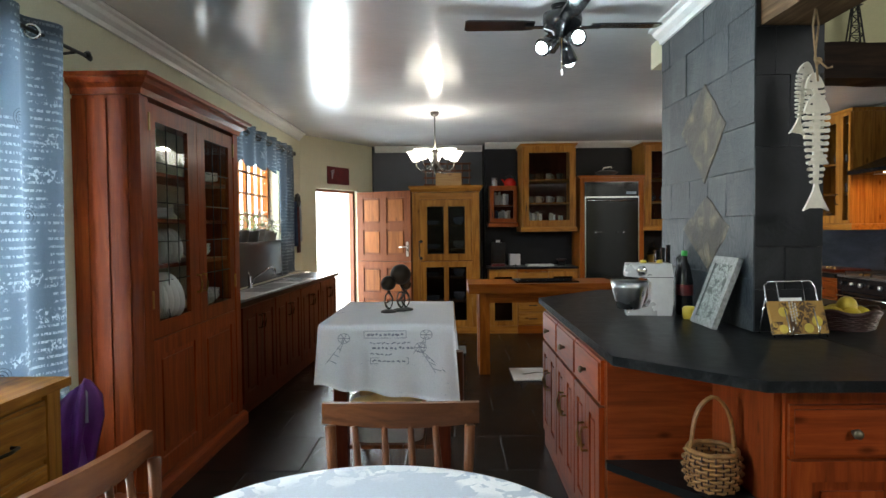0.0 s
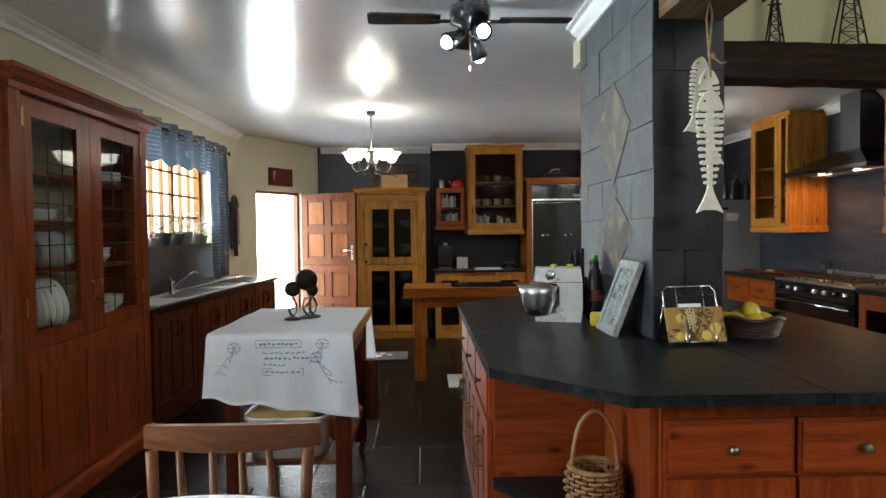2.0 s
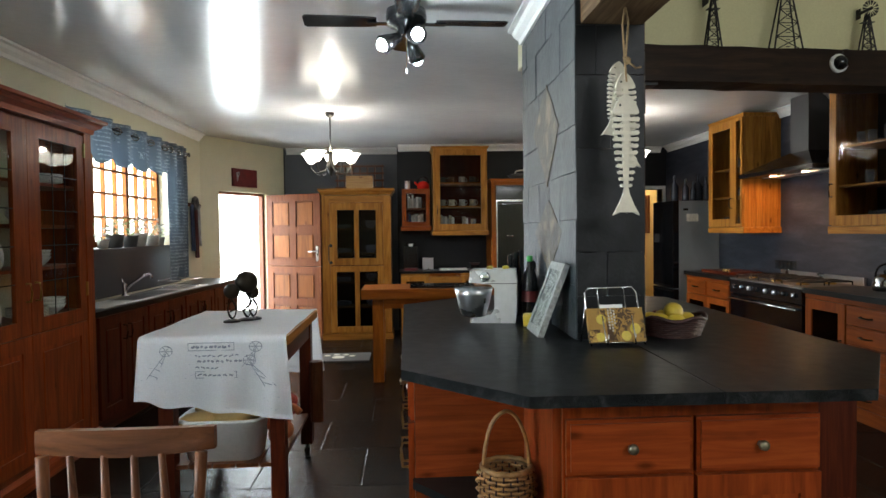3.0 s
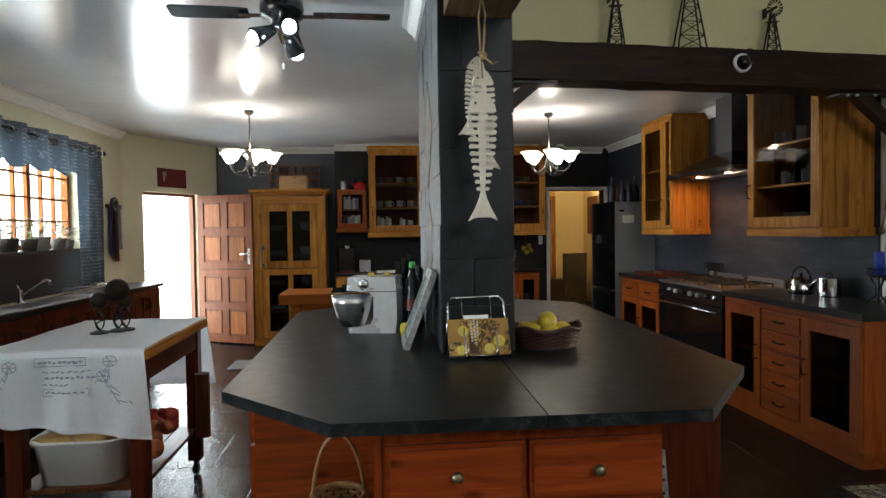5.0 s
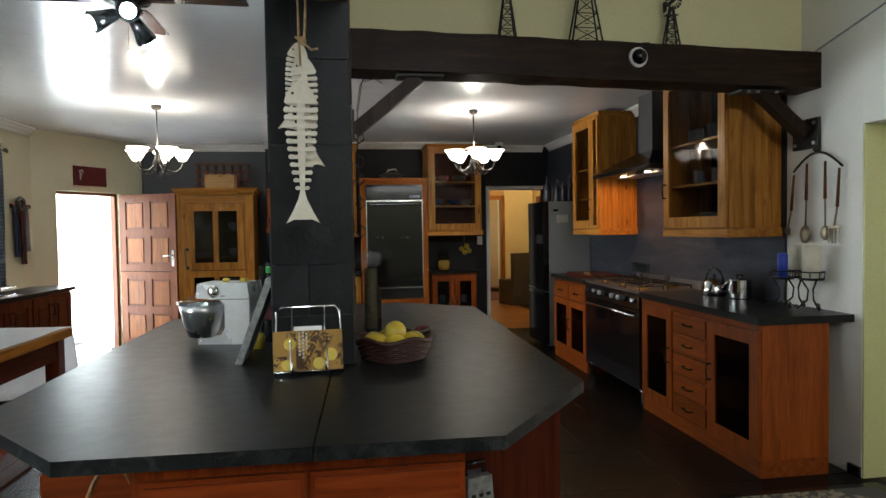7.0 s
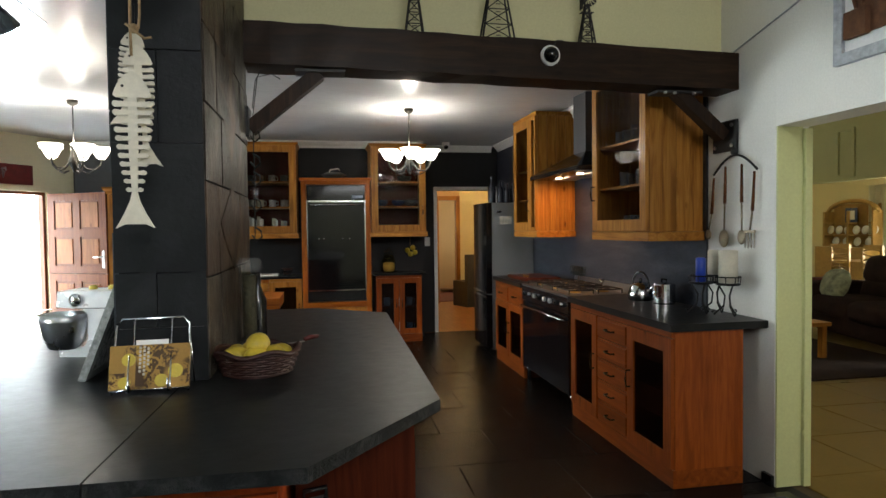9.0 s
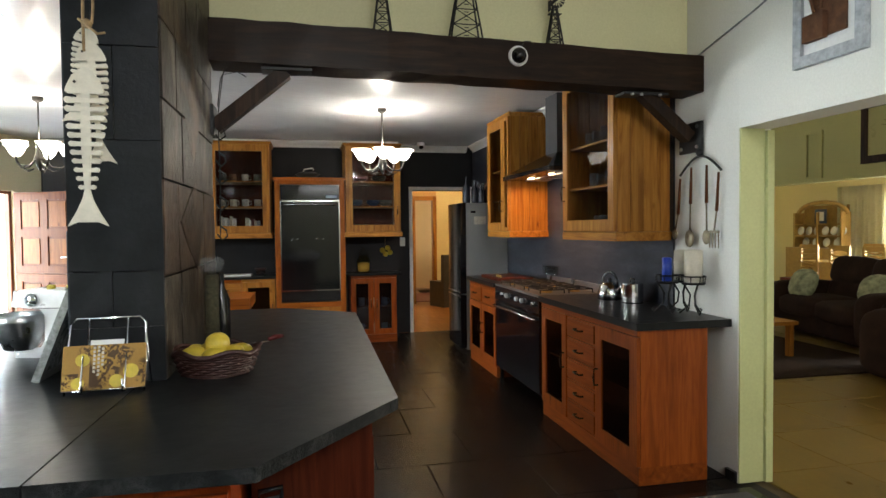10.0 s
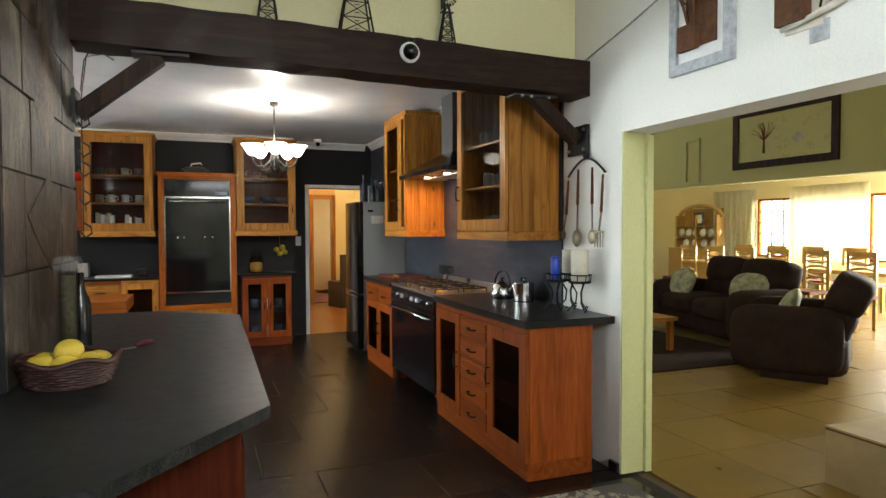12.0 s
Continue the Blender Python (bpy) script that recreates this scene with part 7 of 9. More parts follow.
def utensils():
    t = thing("utensil_rack", "dark iron hanging rack with four brass utensils", "utensil rack", (EX - 0.012, 3.84, 0), -90)
    # local x runs south along the wall
    arc = [(-0.2 + 0.4 * k / 12, -0.01, 1.74 + 0.1 * math.sin(math.pi * k / 12)) for k in range(13)]
    part("rail", tube(arc, 0.007, 7), IRON, t, smooth=True)
    part("finial", ball((0, -0.01, 1.86), 0.022, None, 10, 8), IRON, t, smooth=True)
    for i, (x, top, kind) in enumerate(((-0.19, 1.74, "spoon"), (-0.075, 1.8, "ladle"), (0.075, 1.8, "scoop"), (0.185, 1.75, "fork"))):
        lean = (-0.05, -0.01, 0.005, -0.035)[i]
        e = (x + lean, 1.4)
        part("utensil_grip", tube([(x, -0.016, top - 0.02), (x + lean * 0.4, -0.018, top - 0.24)], [0.007, 0.01], 8), BROWN["z"], t, "dark turned grip", True)
        u = part("utensil_stem", tube([(x + lean * 0.4, -0.018, top - 0.24), (e[0], -0.018, e[1])], 0.0055, 6), DULL_BRASS, t, smooth=True)
        if kind == "fork":
            part("tine_bar", bx(e[0] - 0.045, e[0] + 0.045, -0.024, -0.014, e[1] - 0.015, e[1]), DULL_BRASS, u, bev=0.003)
            for k in range(4):
                xx = e[0] - 0.04 + k * 0.0265
                part("tine", tube([(xx, -0.019, e[1] - 0.014), (xx, -0.019, e[1] - 0.1)], [0.005, 0.003], 5), DULL_BRASS, u)
        else:
            r = {"spoon": 0.026, "ladle": 0.045, "scoop": 0.036}[kind]
            part("utensil_bowl", ball((e[0], -0.02, e[1] - r * 1.1), r, None, 14, 9, (1, 0.35, 1.2)), DULL_BRASS, u, smooth=True)


utensils()
# row of small glasses on the hob's upstand
sh = thing("shot_glass", "small clear glass on the stove shelf", "glass", (4.42, 6.0, 0.971), group="small glasses behind the stove")
part("bowl", lathe([(0.022, 0), (0.027, 0.09), (0.024, 0.09), (0.019, 0.01), (0.001, 0.01)], 12, cap=False), GLASS, sh, smooth=True)
for k in range(1, 5):
    copy_thing(sh, pose(4.42, 6.0 + k * 0.065, 0.971))
t = thing("grill_rack", "wooden chopping board lying on the far worktop", "board", (4.15, 6.7, ET))
part("board", bx(-0.16, 0.2, -0.3, 0.3, 0, 0.03), SINKWOOD["y"], t, bev=0.004)
for k in range(3):
    part("peg", lathe([(0.012, 0.03), (0.012, 0.05)], 10, (-0.1, -0.2 + k * 0.06, 0)), BRASS, t)


def wall_frame(y0, y1, z0, z1):
    t = thing("scrap_collage", "distressed grey frame with rusted scrap-metal figure", "wall art", (EX - 0.002, y1, 0), -90)
    w = y1 - y0
    bm = bx(0, 0.05, -0.03, 0, z0, z1)
    bx(w - 0.05, w, -0.03, 0, z0, z1, bm)
    bx(0.05, w - 0.05, -0.03, 0, z0, z0 + 0.05, bm)
    bx(0.05, w - 0.05, -0.03, 0, z1 - 0.05, z1, bm)
    part("frame", bm, FRAME_GREY, t, bev=0.004)
    part("backing", bx(0.05, w - 0.05, -0.012, 0, z0 + 0.05, z1 - 0.05), WHITE, t)
    part("rust_sheet", bx(0.11, w - 0.1, -0.022, -0.0125, z0 + 0.11, z1 - 0.12), RUST, t, bev=0.003)
    rng = random.Random(7)
    part("scrap_block", bx(0.08, 0.2, -0.05, -0.0225, z0 + 0.1, z0 + 0.22), RUST, t, bev=0.004)
    for k in range(7):
        x, z = rng.uniform(0.1, w - 0.1), rng.uniform(z0 + 0.2, z1 - 0.1)
        part("twig", tube([(x, -0.03, z), (x + rng.uniform(-0.05, 0.05), -0.04, z + rng.uniform(0.03, 0.1)), (x + rng.uniform(-0.08, 0.08), -0.035, z + rng.uniform(0.08, 0.18))], 0.007, 5), RUST, t)


wall_frame(2.70, 3.10, 2.165, 2.72)
t = thing("scrap_art", "rusted tin and driftwood wall ornament with small grey tiles", "wall art", (EX - 0.002, 2.47, 0), -90)
part("tin", bx(0.02, 0.15, -0.06, -0.002, 2.22, 2.36), RUST, t, bev=0.006)
part("backing", bx(0.03, 0.2, -0.012, -0.0, 2.19, 2.6), BONE, t)
part("driftwood", tube([(0.03, -0.03, 2.21), (0.15, -0.035, 2.22), (0.3, -0.03, 2.25)], 0.012, 7), BONE, t, smooth=True)
for x, z, s in ((0.14, 2.13, 0.08), (0.22, 2.27, 0.09), (0.42, 2.3, 0.12)):
    part("grey_tile", bx(x, x + s, -0.01, -0.001, z, z + s), FRAME_GREY, t, bev=0.002)
part("wire", tube([(0.2, -0.03, 2.25), (0.22, -0.03, 2.35), (0.29, -0.03, 2.4), (0.3, -0.03, 2.28)], 0.005, 6), IRON, t, smooth=True)
t = thing("light_switch", "white light switch by the passage doorway", "light switch", (3.46, NY - 0.001, 1.19))
part("plate", bx(-0.035, 0.035, -0.01, 0, 0, 0.12), WHITE, t, bev=0.003)
part("rocker", bx(-0.015, 0.015, -0.014, -0.0105, 0.03, 0.09), WHITE, t, bev=0.002)

# ---- on the north counters ----
t = thing("coffee_machine", "dark coffee machine with red front", "coffee machine", (0.68, 8.5, NT))
part("body", bx(0, 0.19, 0.08, 0.24, 0, 0.32), BLACK, t, bev=0.012, seg=2)
part("head", bx(0.0, 0.19, -0.03, 0.08, 0.21, 0.32), BLACK, t, bev=0.012, seg=2)
part("drip_tray", bx(0.01, 0.18, -0.03, 0.078, 0, 0.03), MAROON, t, "dark red tray", bev=0.004)
part("tank", bx(0.03, 0.16, 0.1, 0.22, 0.32, 0.36), GLASS_SMOKE, t)
part("lever", bx(0.07, 0.12, 0.0, 0.05, 0.321, 0.35), WHITE, t, bev=0.005)
t = thing("toaster", "small steel toaster on the black worktop", "toaster", (0.93, 8.5, NT))
part("body", bx(0, 0.14, 0, 0.2, 0.01, 0.16), STEEL, t, bev=0.02, seg=3)
part("foot_strip", bx(0.01, 0.13, 0.01, 0.19, 0, 0.012), BLACK, t)
# no cut openings: black strips on the top paint the slots' inner shade
for y in (0.06, 0.12):
    part("slot", bx(0.03, 0.11, y, y + 0.02, 0.1595, 0.1612), BLACK, t)
t = thing("tray", "white flat tray lying on the black worktop", "tray", (1.15, 8.42, NT))
part("tray", bx(0, 0.36, 0, 0.22, 0, 0.02), WHITE, t, bev=0.005)
t = thing("scale", "small dark kitchen scale and bowl", "scale", (1.62, 8.5, NT))
part("body", bx(-0.05, 0.05, -0.03, 0.07, 0, 0.06), BLACK, t, bev=0.008)
part("pan", lathe([(0.04, 0.06), (0.075, 0.09), (0.07, 0.09), (0.035, 0.065)], 16, cap=False), WICKER_DARK, t, smooth=True)
t = thing("preserve_jar", "large clip-top glass jar of lemons", "jar", (2.88, 8.6, NT))
part("jar", lathe([(0.07, 0), (0.085, 0.03), (0.085, 0.15), (0.06, 0.2), (0.06, 0.22)], 20), glazing("jar_glass", (0.75, 0.75, 0.55), 0.05), t, smooth=True)
part("contents", lathe([(0.06, 0.01), (0.075, 0.04), (0.075, 0.12), (0.04, 0.13)], 16), POTATO, t, smooth=True)
part("lid", lathe([(0.066, 0.22), (0.07, 0.25), (0.03, 0.29), (0.01, 0.32)], 18), GLASS, t, smooth=True)
t = thing("hanging_gourds", "bunch of small yellow gourds hanging on the black wall", "ornament", (3.18, 8.765, 1.15))
for x, z in ((-0.04, 0.0), (0.03, 0.03), (0.0, -0.05), (0.06, -0.03)):
    part("gourd", ball((x, -0.03, z), 0.035, None, 12, 8), LEMON, t, smooth=True)
part("cord", tube([(0, -0.01, 0.05), (0, -0.005, 0.18)], 0.003, 5), ROPE, t)
t = thing("serving_dish", "dark lidded serving dish on the oven housing", "dish", (2.2, 8.4, 2.052))
part("dish", lathe([(0.08, 0), (0.14, 0.04), (0.15, 0.05), (0.09, 0.075), (0.02, 0.08)], 22), CLAY, t, smooth=True)
part("lid_handle", tube([(-0.05, 0, 0.08), (-0.04, 0, 0.11), (0.06, 0, 0.125), (0.07, 0, 0.1)], 0.008, 6), BONE, t, smooth=True)


# ---- left foreground ----
def wood_table():
    t = thing("butcher_table", "sturdy wooden kitchen table on castors with lower shelf", "table")
    x0, x1, y0, y1, h = -0.47, 0.125, 3.2, 4.12, 0.905
    part("tabletop", bx(x0 - 0.03, x1 + 0.03, y0 - 0.03, y1 + 0.03, h - 0.045, h), PINE["y"], t, bev=0.008, seg=2)
    for x in (x0, x1 - 0.07):
        for y in (y0, y1 - 0.07):
            # legs and aprons take the darker wood: back-lit shade put into the colour
            lg = part("leg", bx(x, x + 0.07, y, y + 0.07, 0.09, h - 0.045), SINKWOOD["z"], t, bev=0.006)
            part("castor", lathe([(0.012, 0.06), (0.02, 0.09)], 10, (x + 0.035, y + 0.035, 0)), IRON, lg)
            part("castor_wheel", tube([(x + 0.02, y + 0.035, 0.03), (x + 0.05, y + 0.035, 0.03)], 0.03, 12), IRON, lg)
    for y in (y0 + 0.01, y1 - 0.04):
        part("apron", bx(x0 + 0.07, x1 - 0.07, y, y + 0.025, h - 0.16, h - 0.047), SINKWOOD["x"], t, bev=0.003)
    for x in (x0 + 0.01, x1 - 0.035):
        part("apron", bx(x, x + 0.025, y0 + 0.07, y1 - 0.07, h - 0.16, h - 0.047), SINKWOOD["y"], t, bev=0.003)
    for i in range(5):
        a = x0 + 0.02 + i * 0.112
        part("shelf_board", bx(a, a + 0.105, y0 + 0.02, y1 - 0.02, 0.26, 0.28), BROWN["y"], t, bev=0.003)
    part("paper_roll", tube([(x1 + 0.045, y1 - 0.16, 0.26), (x1 + 0.045, y1 - 0.16, 0.62)], 0.04, 16), BROWN["z"], t, "brown wooden roller on the side", False)


wood_table()


def table_runner():
    t = thing("table_runner", "white printed farm-motif cloth hanging off the table", "tablecloth")
    x0, x1 = -0.53, 0.15

    def fn(u, v):
        # over the top from the back drop to the front drop
        s = v * 1.0
        x = x0 + (x1 - x0) * u
        if s < 0.14:
            k = 1 - s / 0.14
            y, z = 4.165, 0.915 - 0.4 * k
            x += 0.05 * k
            x += 0.012 * k * math.sin(u * 17)
            y += 0.015 * k * math.sin(u * 14)
        elif s < 0.74:
            y, z = 4.16 - (s - 0.14) / 0.6 * 1.02, 0.915
            z += 0.002 * math.sin(u * 9 + s * 21)
        else:
            k = (s - 0.74) / 0.26
            y, z = 3.135, 0.915 - (0.3 + 0.1 * u) * k
            x += 0.03 * k * math.sin(u * 2.1 - 1)
            y += -0.012 * k + 0.022 * k * math.sin(u * 19 + 0.5)
            z += 0.004 * k * math.sin(u * 23)
        return (x, y, z)
    part("cloth", sheet(44, 60, fn, 0.003), CLOTH, t, smooth=True)
    # printed boxes of script and drawn windpumps, lying just proud of the hanging front
    def front(px, pz):
        u, k = (px - x0) / (x1 - x0), (0.915 - pz) / 0.35
        return 3.131 - 0.012 * k + 0.022 * k * math.sin(u * 19 + 0.5)

    def stroke(pts, r=0.0016):
        part("print_stroke", tube([(px, front(px, pz), pz) for px, pz in pts], r, 4), INK, t)
    rng = random.Random(9)
    for bx0, bx1, z0, z1 in ((-0.3, -0.09, 0.85, 0.885), (-0.27, -0.08, 0.72, 0.75)):
        stroke([(bx0, z0), (bx1, z0)])
        stroke([(bx0, z1), (bx1, z1)])
        stroke([(bx0, z0), (bx0, z1)])
        stroke([(bx1, z0), (bx1, z1)])
    for z, xa, xb, r in ((0.867, -0.285, -0.105, 0.0055), (0.825, -0.27, -0.08, 0.0028), (0.8, -0.26, -0.06, 0.0045), (0.77, -0.27, -0.17, 0.0028), (0.735, -0.26, -0.09, 0.0035)):
        px = xa
        while px < xb:
            w = rng.uniform(0.008, 0.02)
            stroke([(px, z + rng.uniform(-0.004, 0.004)), (px + w * 0.5, z + rng.uniform(-0.004, 0.004)), (px + w, z + rng.uniform(-0.004, 0.004))], r)
            px += w + rng.uniform(0.006, 0.012)
    for cx, cz, tx, tz in ((-0.4, 0.85, -0.47, 0.72), (0.01, 0.865, -0.03, 0.77), (-0.02, 0.8, 0.08, 0.68)):
        stroke([(cx + 0.03 * math.cos(a), cz + 0.024 * math.sin(a)) for a in [k * math.pi / 6 for k in range(13)]])
        for k in range(6):
            a = k * math.pi / 3
            stroke([(cx, cz), (cx + 0.03 * math.cos(a), cz + 0.024 * math.sin(a))])
        for o in (-0.025, 0.025):
            stroke([(cx, cz - 0.01), (tx + o, tz)])
        for f in (0.35, 0.6, 0.85):
            stroke([(cx + (tx - 0.025 - cx) * f, cz + (tz - cz) * f), (cx + (tx + 0.025 - cx) * f, cz + (tz - cz) * (f + 0.1))])


table_runner()


def ball_stand():
    t = thing("ball_ornament", "black wrought-iron stand with three dark balls", "ornament", (-0.165, 3.62, 0.918))
    for i, (x, y, z, r) in enumerate(((0.01, 0.03, 0.21, 0.06), (-0.055, -0.03, 0.165, 0.042), (0.035, 0.06, 0.15, 0.034))):
        part("ball", ball((x, y, z), r, None, 18, 12), BRONZE, t, "dark metal ball", True)
        part("stem", tube([(x, y, z - r), (x + 0.025, y, z - r - 0.05), (x - 0.02, y, 0.05), (x + 0.005, y, 0.012)], 0.006, 6), IRON, t, smooth=True)
        part("foot", lathe([(0.045, 0), (0.045, 0.008), (0.02, 0.016)], 16, (x, y, 0)), IRON, t)
        part("ring", tube([(x + 0.022 * math.cos(a), y, 0.065 + 0.045 * math.sin(a)) for a in [k * math.pi / 8 for k in range(16)]], 0.004, 5, None, True), IRON, t, smooth=True)


ball_stand()
# produce on the table's shelf
t = thing("storage_tub", "white plastic tub of butternuts on the table shelf", "tub", (-0.2, 3.38, 0.281))
def tub_ring(bm, hx, hy, z, corner=0.09):
    ring = []
    for k in range(24):
        a = 2 * math.pi * (k + 0.5) / 24
        c, n = math.cos(a), math.sin(a)
        ring.append(bm.verts.new((math.copysign(hx - corner, c) + corner * c, math.copysign(hy - corner, n) + corner * n, z)))
    return ring


bm = bmesh.new()
rings = [tub_ring(bm, hx, hy, z) for hx, hy, z in ((0.18, 0.125, 0.0), (0.205, 0.145, 0.19), (0.216, 0.156, 0.195), (0.214, 0.154, 0.206), (0.2, 0.14, 0.204), (0.175, 0.12, 0.012))]
bm.faces.new(rings[0][::-1])
for q, r in zip(rings, rings[1:]):
    for k in range(24):
        bm.faces.new((q[k], q[(k + 1) % 24], r[(k + 1) % 24], r[k]))
bm.faces.new(rings[-1])
part("tub_wall", bm, WHITE, t, smooth=True)
for i, (x, y, z, r) in enumerate(((-0.1, -0.04, 0.17, 30), (0.02, -0.05, 0.19, -20), (0.1, 0.03, 0.18, 60), (-0.05, 0.06, 0.2, 10), (0.05, 0.02, 0.25, 80))):
    f = thing("butternut", "pale butternut squash in the white tub", "squash", (-0.2 + x, 3.38 + y, 0.3 + z), r, "butternuts")
    f.scale = (1.2, 1.2, 1.2)
    part("flesh", tube([(-0.1, 0, 0), (-0.07, 0, 0), (0.0, 0, 0), (0.05, 0, 0), (0.09, 0, 0), (0.105, 0, 0)], [0.012, 0.03, 0.035, 0.05, 0.04, 0.008], 12), POTATO, f, smooth=True)
for i, (x, y, m, lab) in enumerate(((-0.02, 3.75, RED_MESH, "red"), (0.05, 3.52, ORANGE_MESH, "orange"), (-0.25, 3.8, ORANGE_MESH, "orange"))):
    t = thing("net_bag", lab + " net bag of vegetables on the table shelf", "net bag", (x, y, 0.281))
    rng = random.Random(i)
    for k in range(9):
        part("vegetable", ball((rng.uniform(-0.06, 0.06), rng.uniform(-0.09, 0.09), 0.04 + rng.uniform(0, 0.12)), rng.uniform(0.038, 0.05), None, 12, 8), m, t, smooth=True)
    part("tied_end", tube([(0.04, 0.0, 0.18), (0.07, -0.03, 0.2), (0.1, -0.05, 0.17)], [0.03, 0.012, 0.02], 7), m, t, smooth=True)


def slab_table():
    t = thing("slab_table", "heavy rustic wooden slab table behind the island", "table")
    part("tabletop", bx(0.3, 1.7, 5.92, 6.5, 0.775, 0.865), ORANGE["x"], t, bev=0.02, seg=2)
    for x in (0.4, 1.5):
        for y in (5.98, 6.34):
            part("leg", bx(x, x + 0.1, y, y + 0.1, 0, 0.775), ORANGE["z"], t, bev=0.006)
    part("apron", bx(0.5, 1.5, 6.0, 6.03, 0.68, 0.774), ORANGE["x"], t, bev=0.003)
    h = thing("cutting_board", "black glass cutting board on the slab table", "board", (0.75, 6.0, 0.866))
    part("board", bx(0, 0.6, 0, 0.4, 0, 0.012), BLACK_GLASS, h, bev=0.004)


slab_table()


def spindle_chair(at, rz):
    t = thing("dining_chair", "brown spindle-back wooden dining chair", "chair", at, rz, "dining chairs")
    part("seat", bx(-0.21, 0.21, -0.2, 0.2, 0.43, 0.465), BROWN["x"], t, bev=0.012, seg=2)
    for x in (-0.18, 0.18):
        for y in (-0.17, 0.17):
            part("leg", tube([(x * 0.9, y * 0.9, 0.43), (x * 1.0, y * 1.0, 0.25), (x * 1.08, y * 1.08, 0)], [0.018, 0.024, 0.015], 10), BROWN["z"], t, smooth=True)
    rail = bmesh.new()
    rows = []
    for k in range(13):
        f = k / 12
        x, y, hh = -0.228 + 0.456 * f, 0.2 - 0.03 * math.sin(math.pi * f) + 0.02, 0.036 * (0.82 + 0.18 * math.sin(math.pi * f))
        rows.append([rail.verts.new((x, y + a, 0.86 + b)) for a, b in ((-0.011, -hh), (0.011, -hh), (0.013, 0.0), (0.011, hh), (-0.011, hh), (-0.013, 0.0))])
    for a, b in zip(rows, rows[1:]):
        for i in range(6):
            rail.faces.new((a[i], a[(i + 1) % 6], b[(i + 1) % 6], b[i]))
    rail.faces.new(rows[0][::-1])
    rail.faces.new(rows[-1])
    part("top_rail", rail, BROWN["x"], t, bev=0.004, seg=2)
    for x in (-0.2, 0.2):
        part("back_post", tube([(x * 0.93, 0.17, 0.46), (x * 0.95, 0.178, 0.6), (x * 0.97, 0.182, 0.7), (x, 0.188, 0.83)], [0.014, 0.02, 0.014, 0.016], 10), BROWN["z"], t, smooth=True)
    for a, b in ((-0.1, -0.13), (-0.03, -0.045), (0.045, 0.03), (0.13, 0.1)):
        part("spindle", tube([(a, 0.17, 0.46), ((a + b) / 2, 0.178, 0.64), (b, 0.187, 0.83)], [0.008, 0.013, 0.009], 8), BROWN["z"], t, smooth=True)
    for x in (-0.18, 0.18):
        part("stretcher", tube([(x, -0.17, 0.2), (x, 0.17, 0.2)], 0.01, 8), BROWN["y"], t, smooth=True)
    return t


ch = spindle_chair((-0.015, 1.60, 0), 0)
copy_thing(ch, pose(-0.45, 1.32, 0, 0, 0, 82))


def round_table():
    t = thing("round_table", "round pedestal dining table under an oilcloth", "table", (-0.045, 1.235, 0))
    part("tabletop", lathe([(0.5, 0.7), (0.51, 0.715), (0.5, 0.73)], 48), BROWN["x"], t)
    part("pedestal", lathe([(0.06, 0.05), (0.09, 0.1), (0.05, 0.2), (0.06, 0.45), (0.1, 0.6), (0.16, 0.7)], 20), BROWN["z"], t, smooth=True)
    for k in range(3):
        a = k * 2 * math.pi / 3 + 0.3
        part("foot", tube([(0.05 * math.cos(a), 0.05 * math.sin(a), 0.12), (0.2 * math.cos(a), 0.2 * math.sin(a), 0.07), (0.34 * math.cos(a), 0.34 * math.sin(a), 0.025)], [0.035, 0.03, 0.024], 8), BROWN["x"], t, smooth=True)
    c = thing("oilcloth", "grey oilcloth with white heart print on the table", "tablecloth", (-0.045, 1.235, 0))
    bm = bmesh.new()
    rings = []
    seg = 96
    for r, z in ((0.001, 0.734), (0.25, 0.734), (0.49, 0.734), (0.512, 0.731), (0.52, 0.72), (0.53, 0.66), (0.54, 0.58)):
        ring = []
        for k in range(seg):
            a = 2 * math.pi * k / seg
            f = max(0.0, (0.72 - z) / 0.14)
            rr = r + 0.018 * f * math.sin(9 * a)
            ring.append(bm.verts.new((rr * math.cos(a), rr * math.sin(a), z)))
        rings.append(ring)
    for p, q in zip(rings, rings[1:]):
        for k in range(seg):
            bm.faces.new((p[k], p[(k + 1) % seg], q[(k + 1) % seg], q[k]))
    part("cloth", bm, OILCLOTH, c, smooth=True)


round_table()


def buffet():
    t = thing("buffet", "golden wooden sideboard with drawers by the window", "sideboard", (-1.25, 1.1, 0), 90)
    part("top", bx(-0.02, 1.12, -0.03, 0.38, 0.85, 0.88), PINE["x"], t, bev=0.004)
    for x in (0.0, 1.03):
        for y in (0.0, 0.3):
            part("leg", bx(x, x + 0.07, y, y + 0.07, 0, 0.85), PINE["z"], t, bev=0.004)
    part("body", bx(0.07, 1.03, 0.02, 0.36, 0.3, 0.85), PINE["x"], t)
    for i in range(2):
        drawer(t, 0.075 + i * 0.48, 0.545 + i * 0.48, 0.62, 0.82, PINE, 0.019, 0.022, "bow")
        drawer(t, 0.075 + i * 0.48, 0.545 + i * 0.48, 0.38, 0.6, PINE, 0.019, 0.022, "bow")


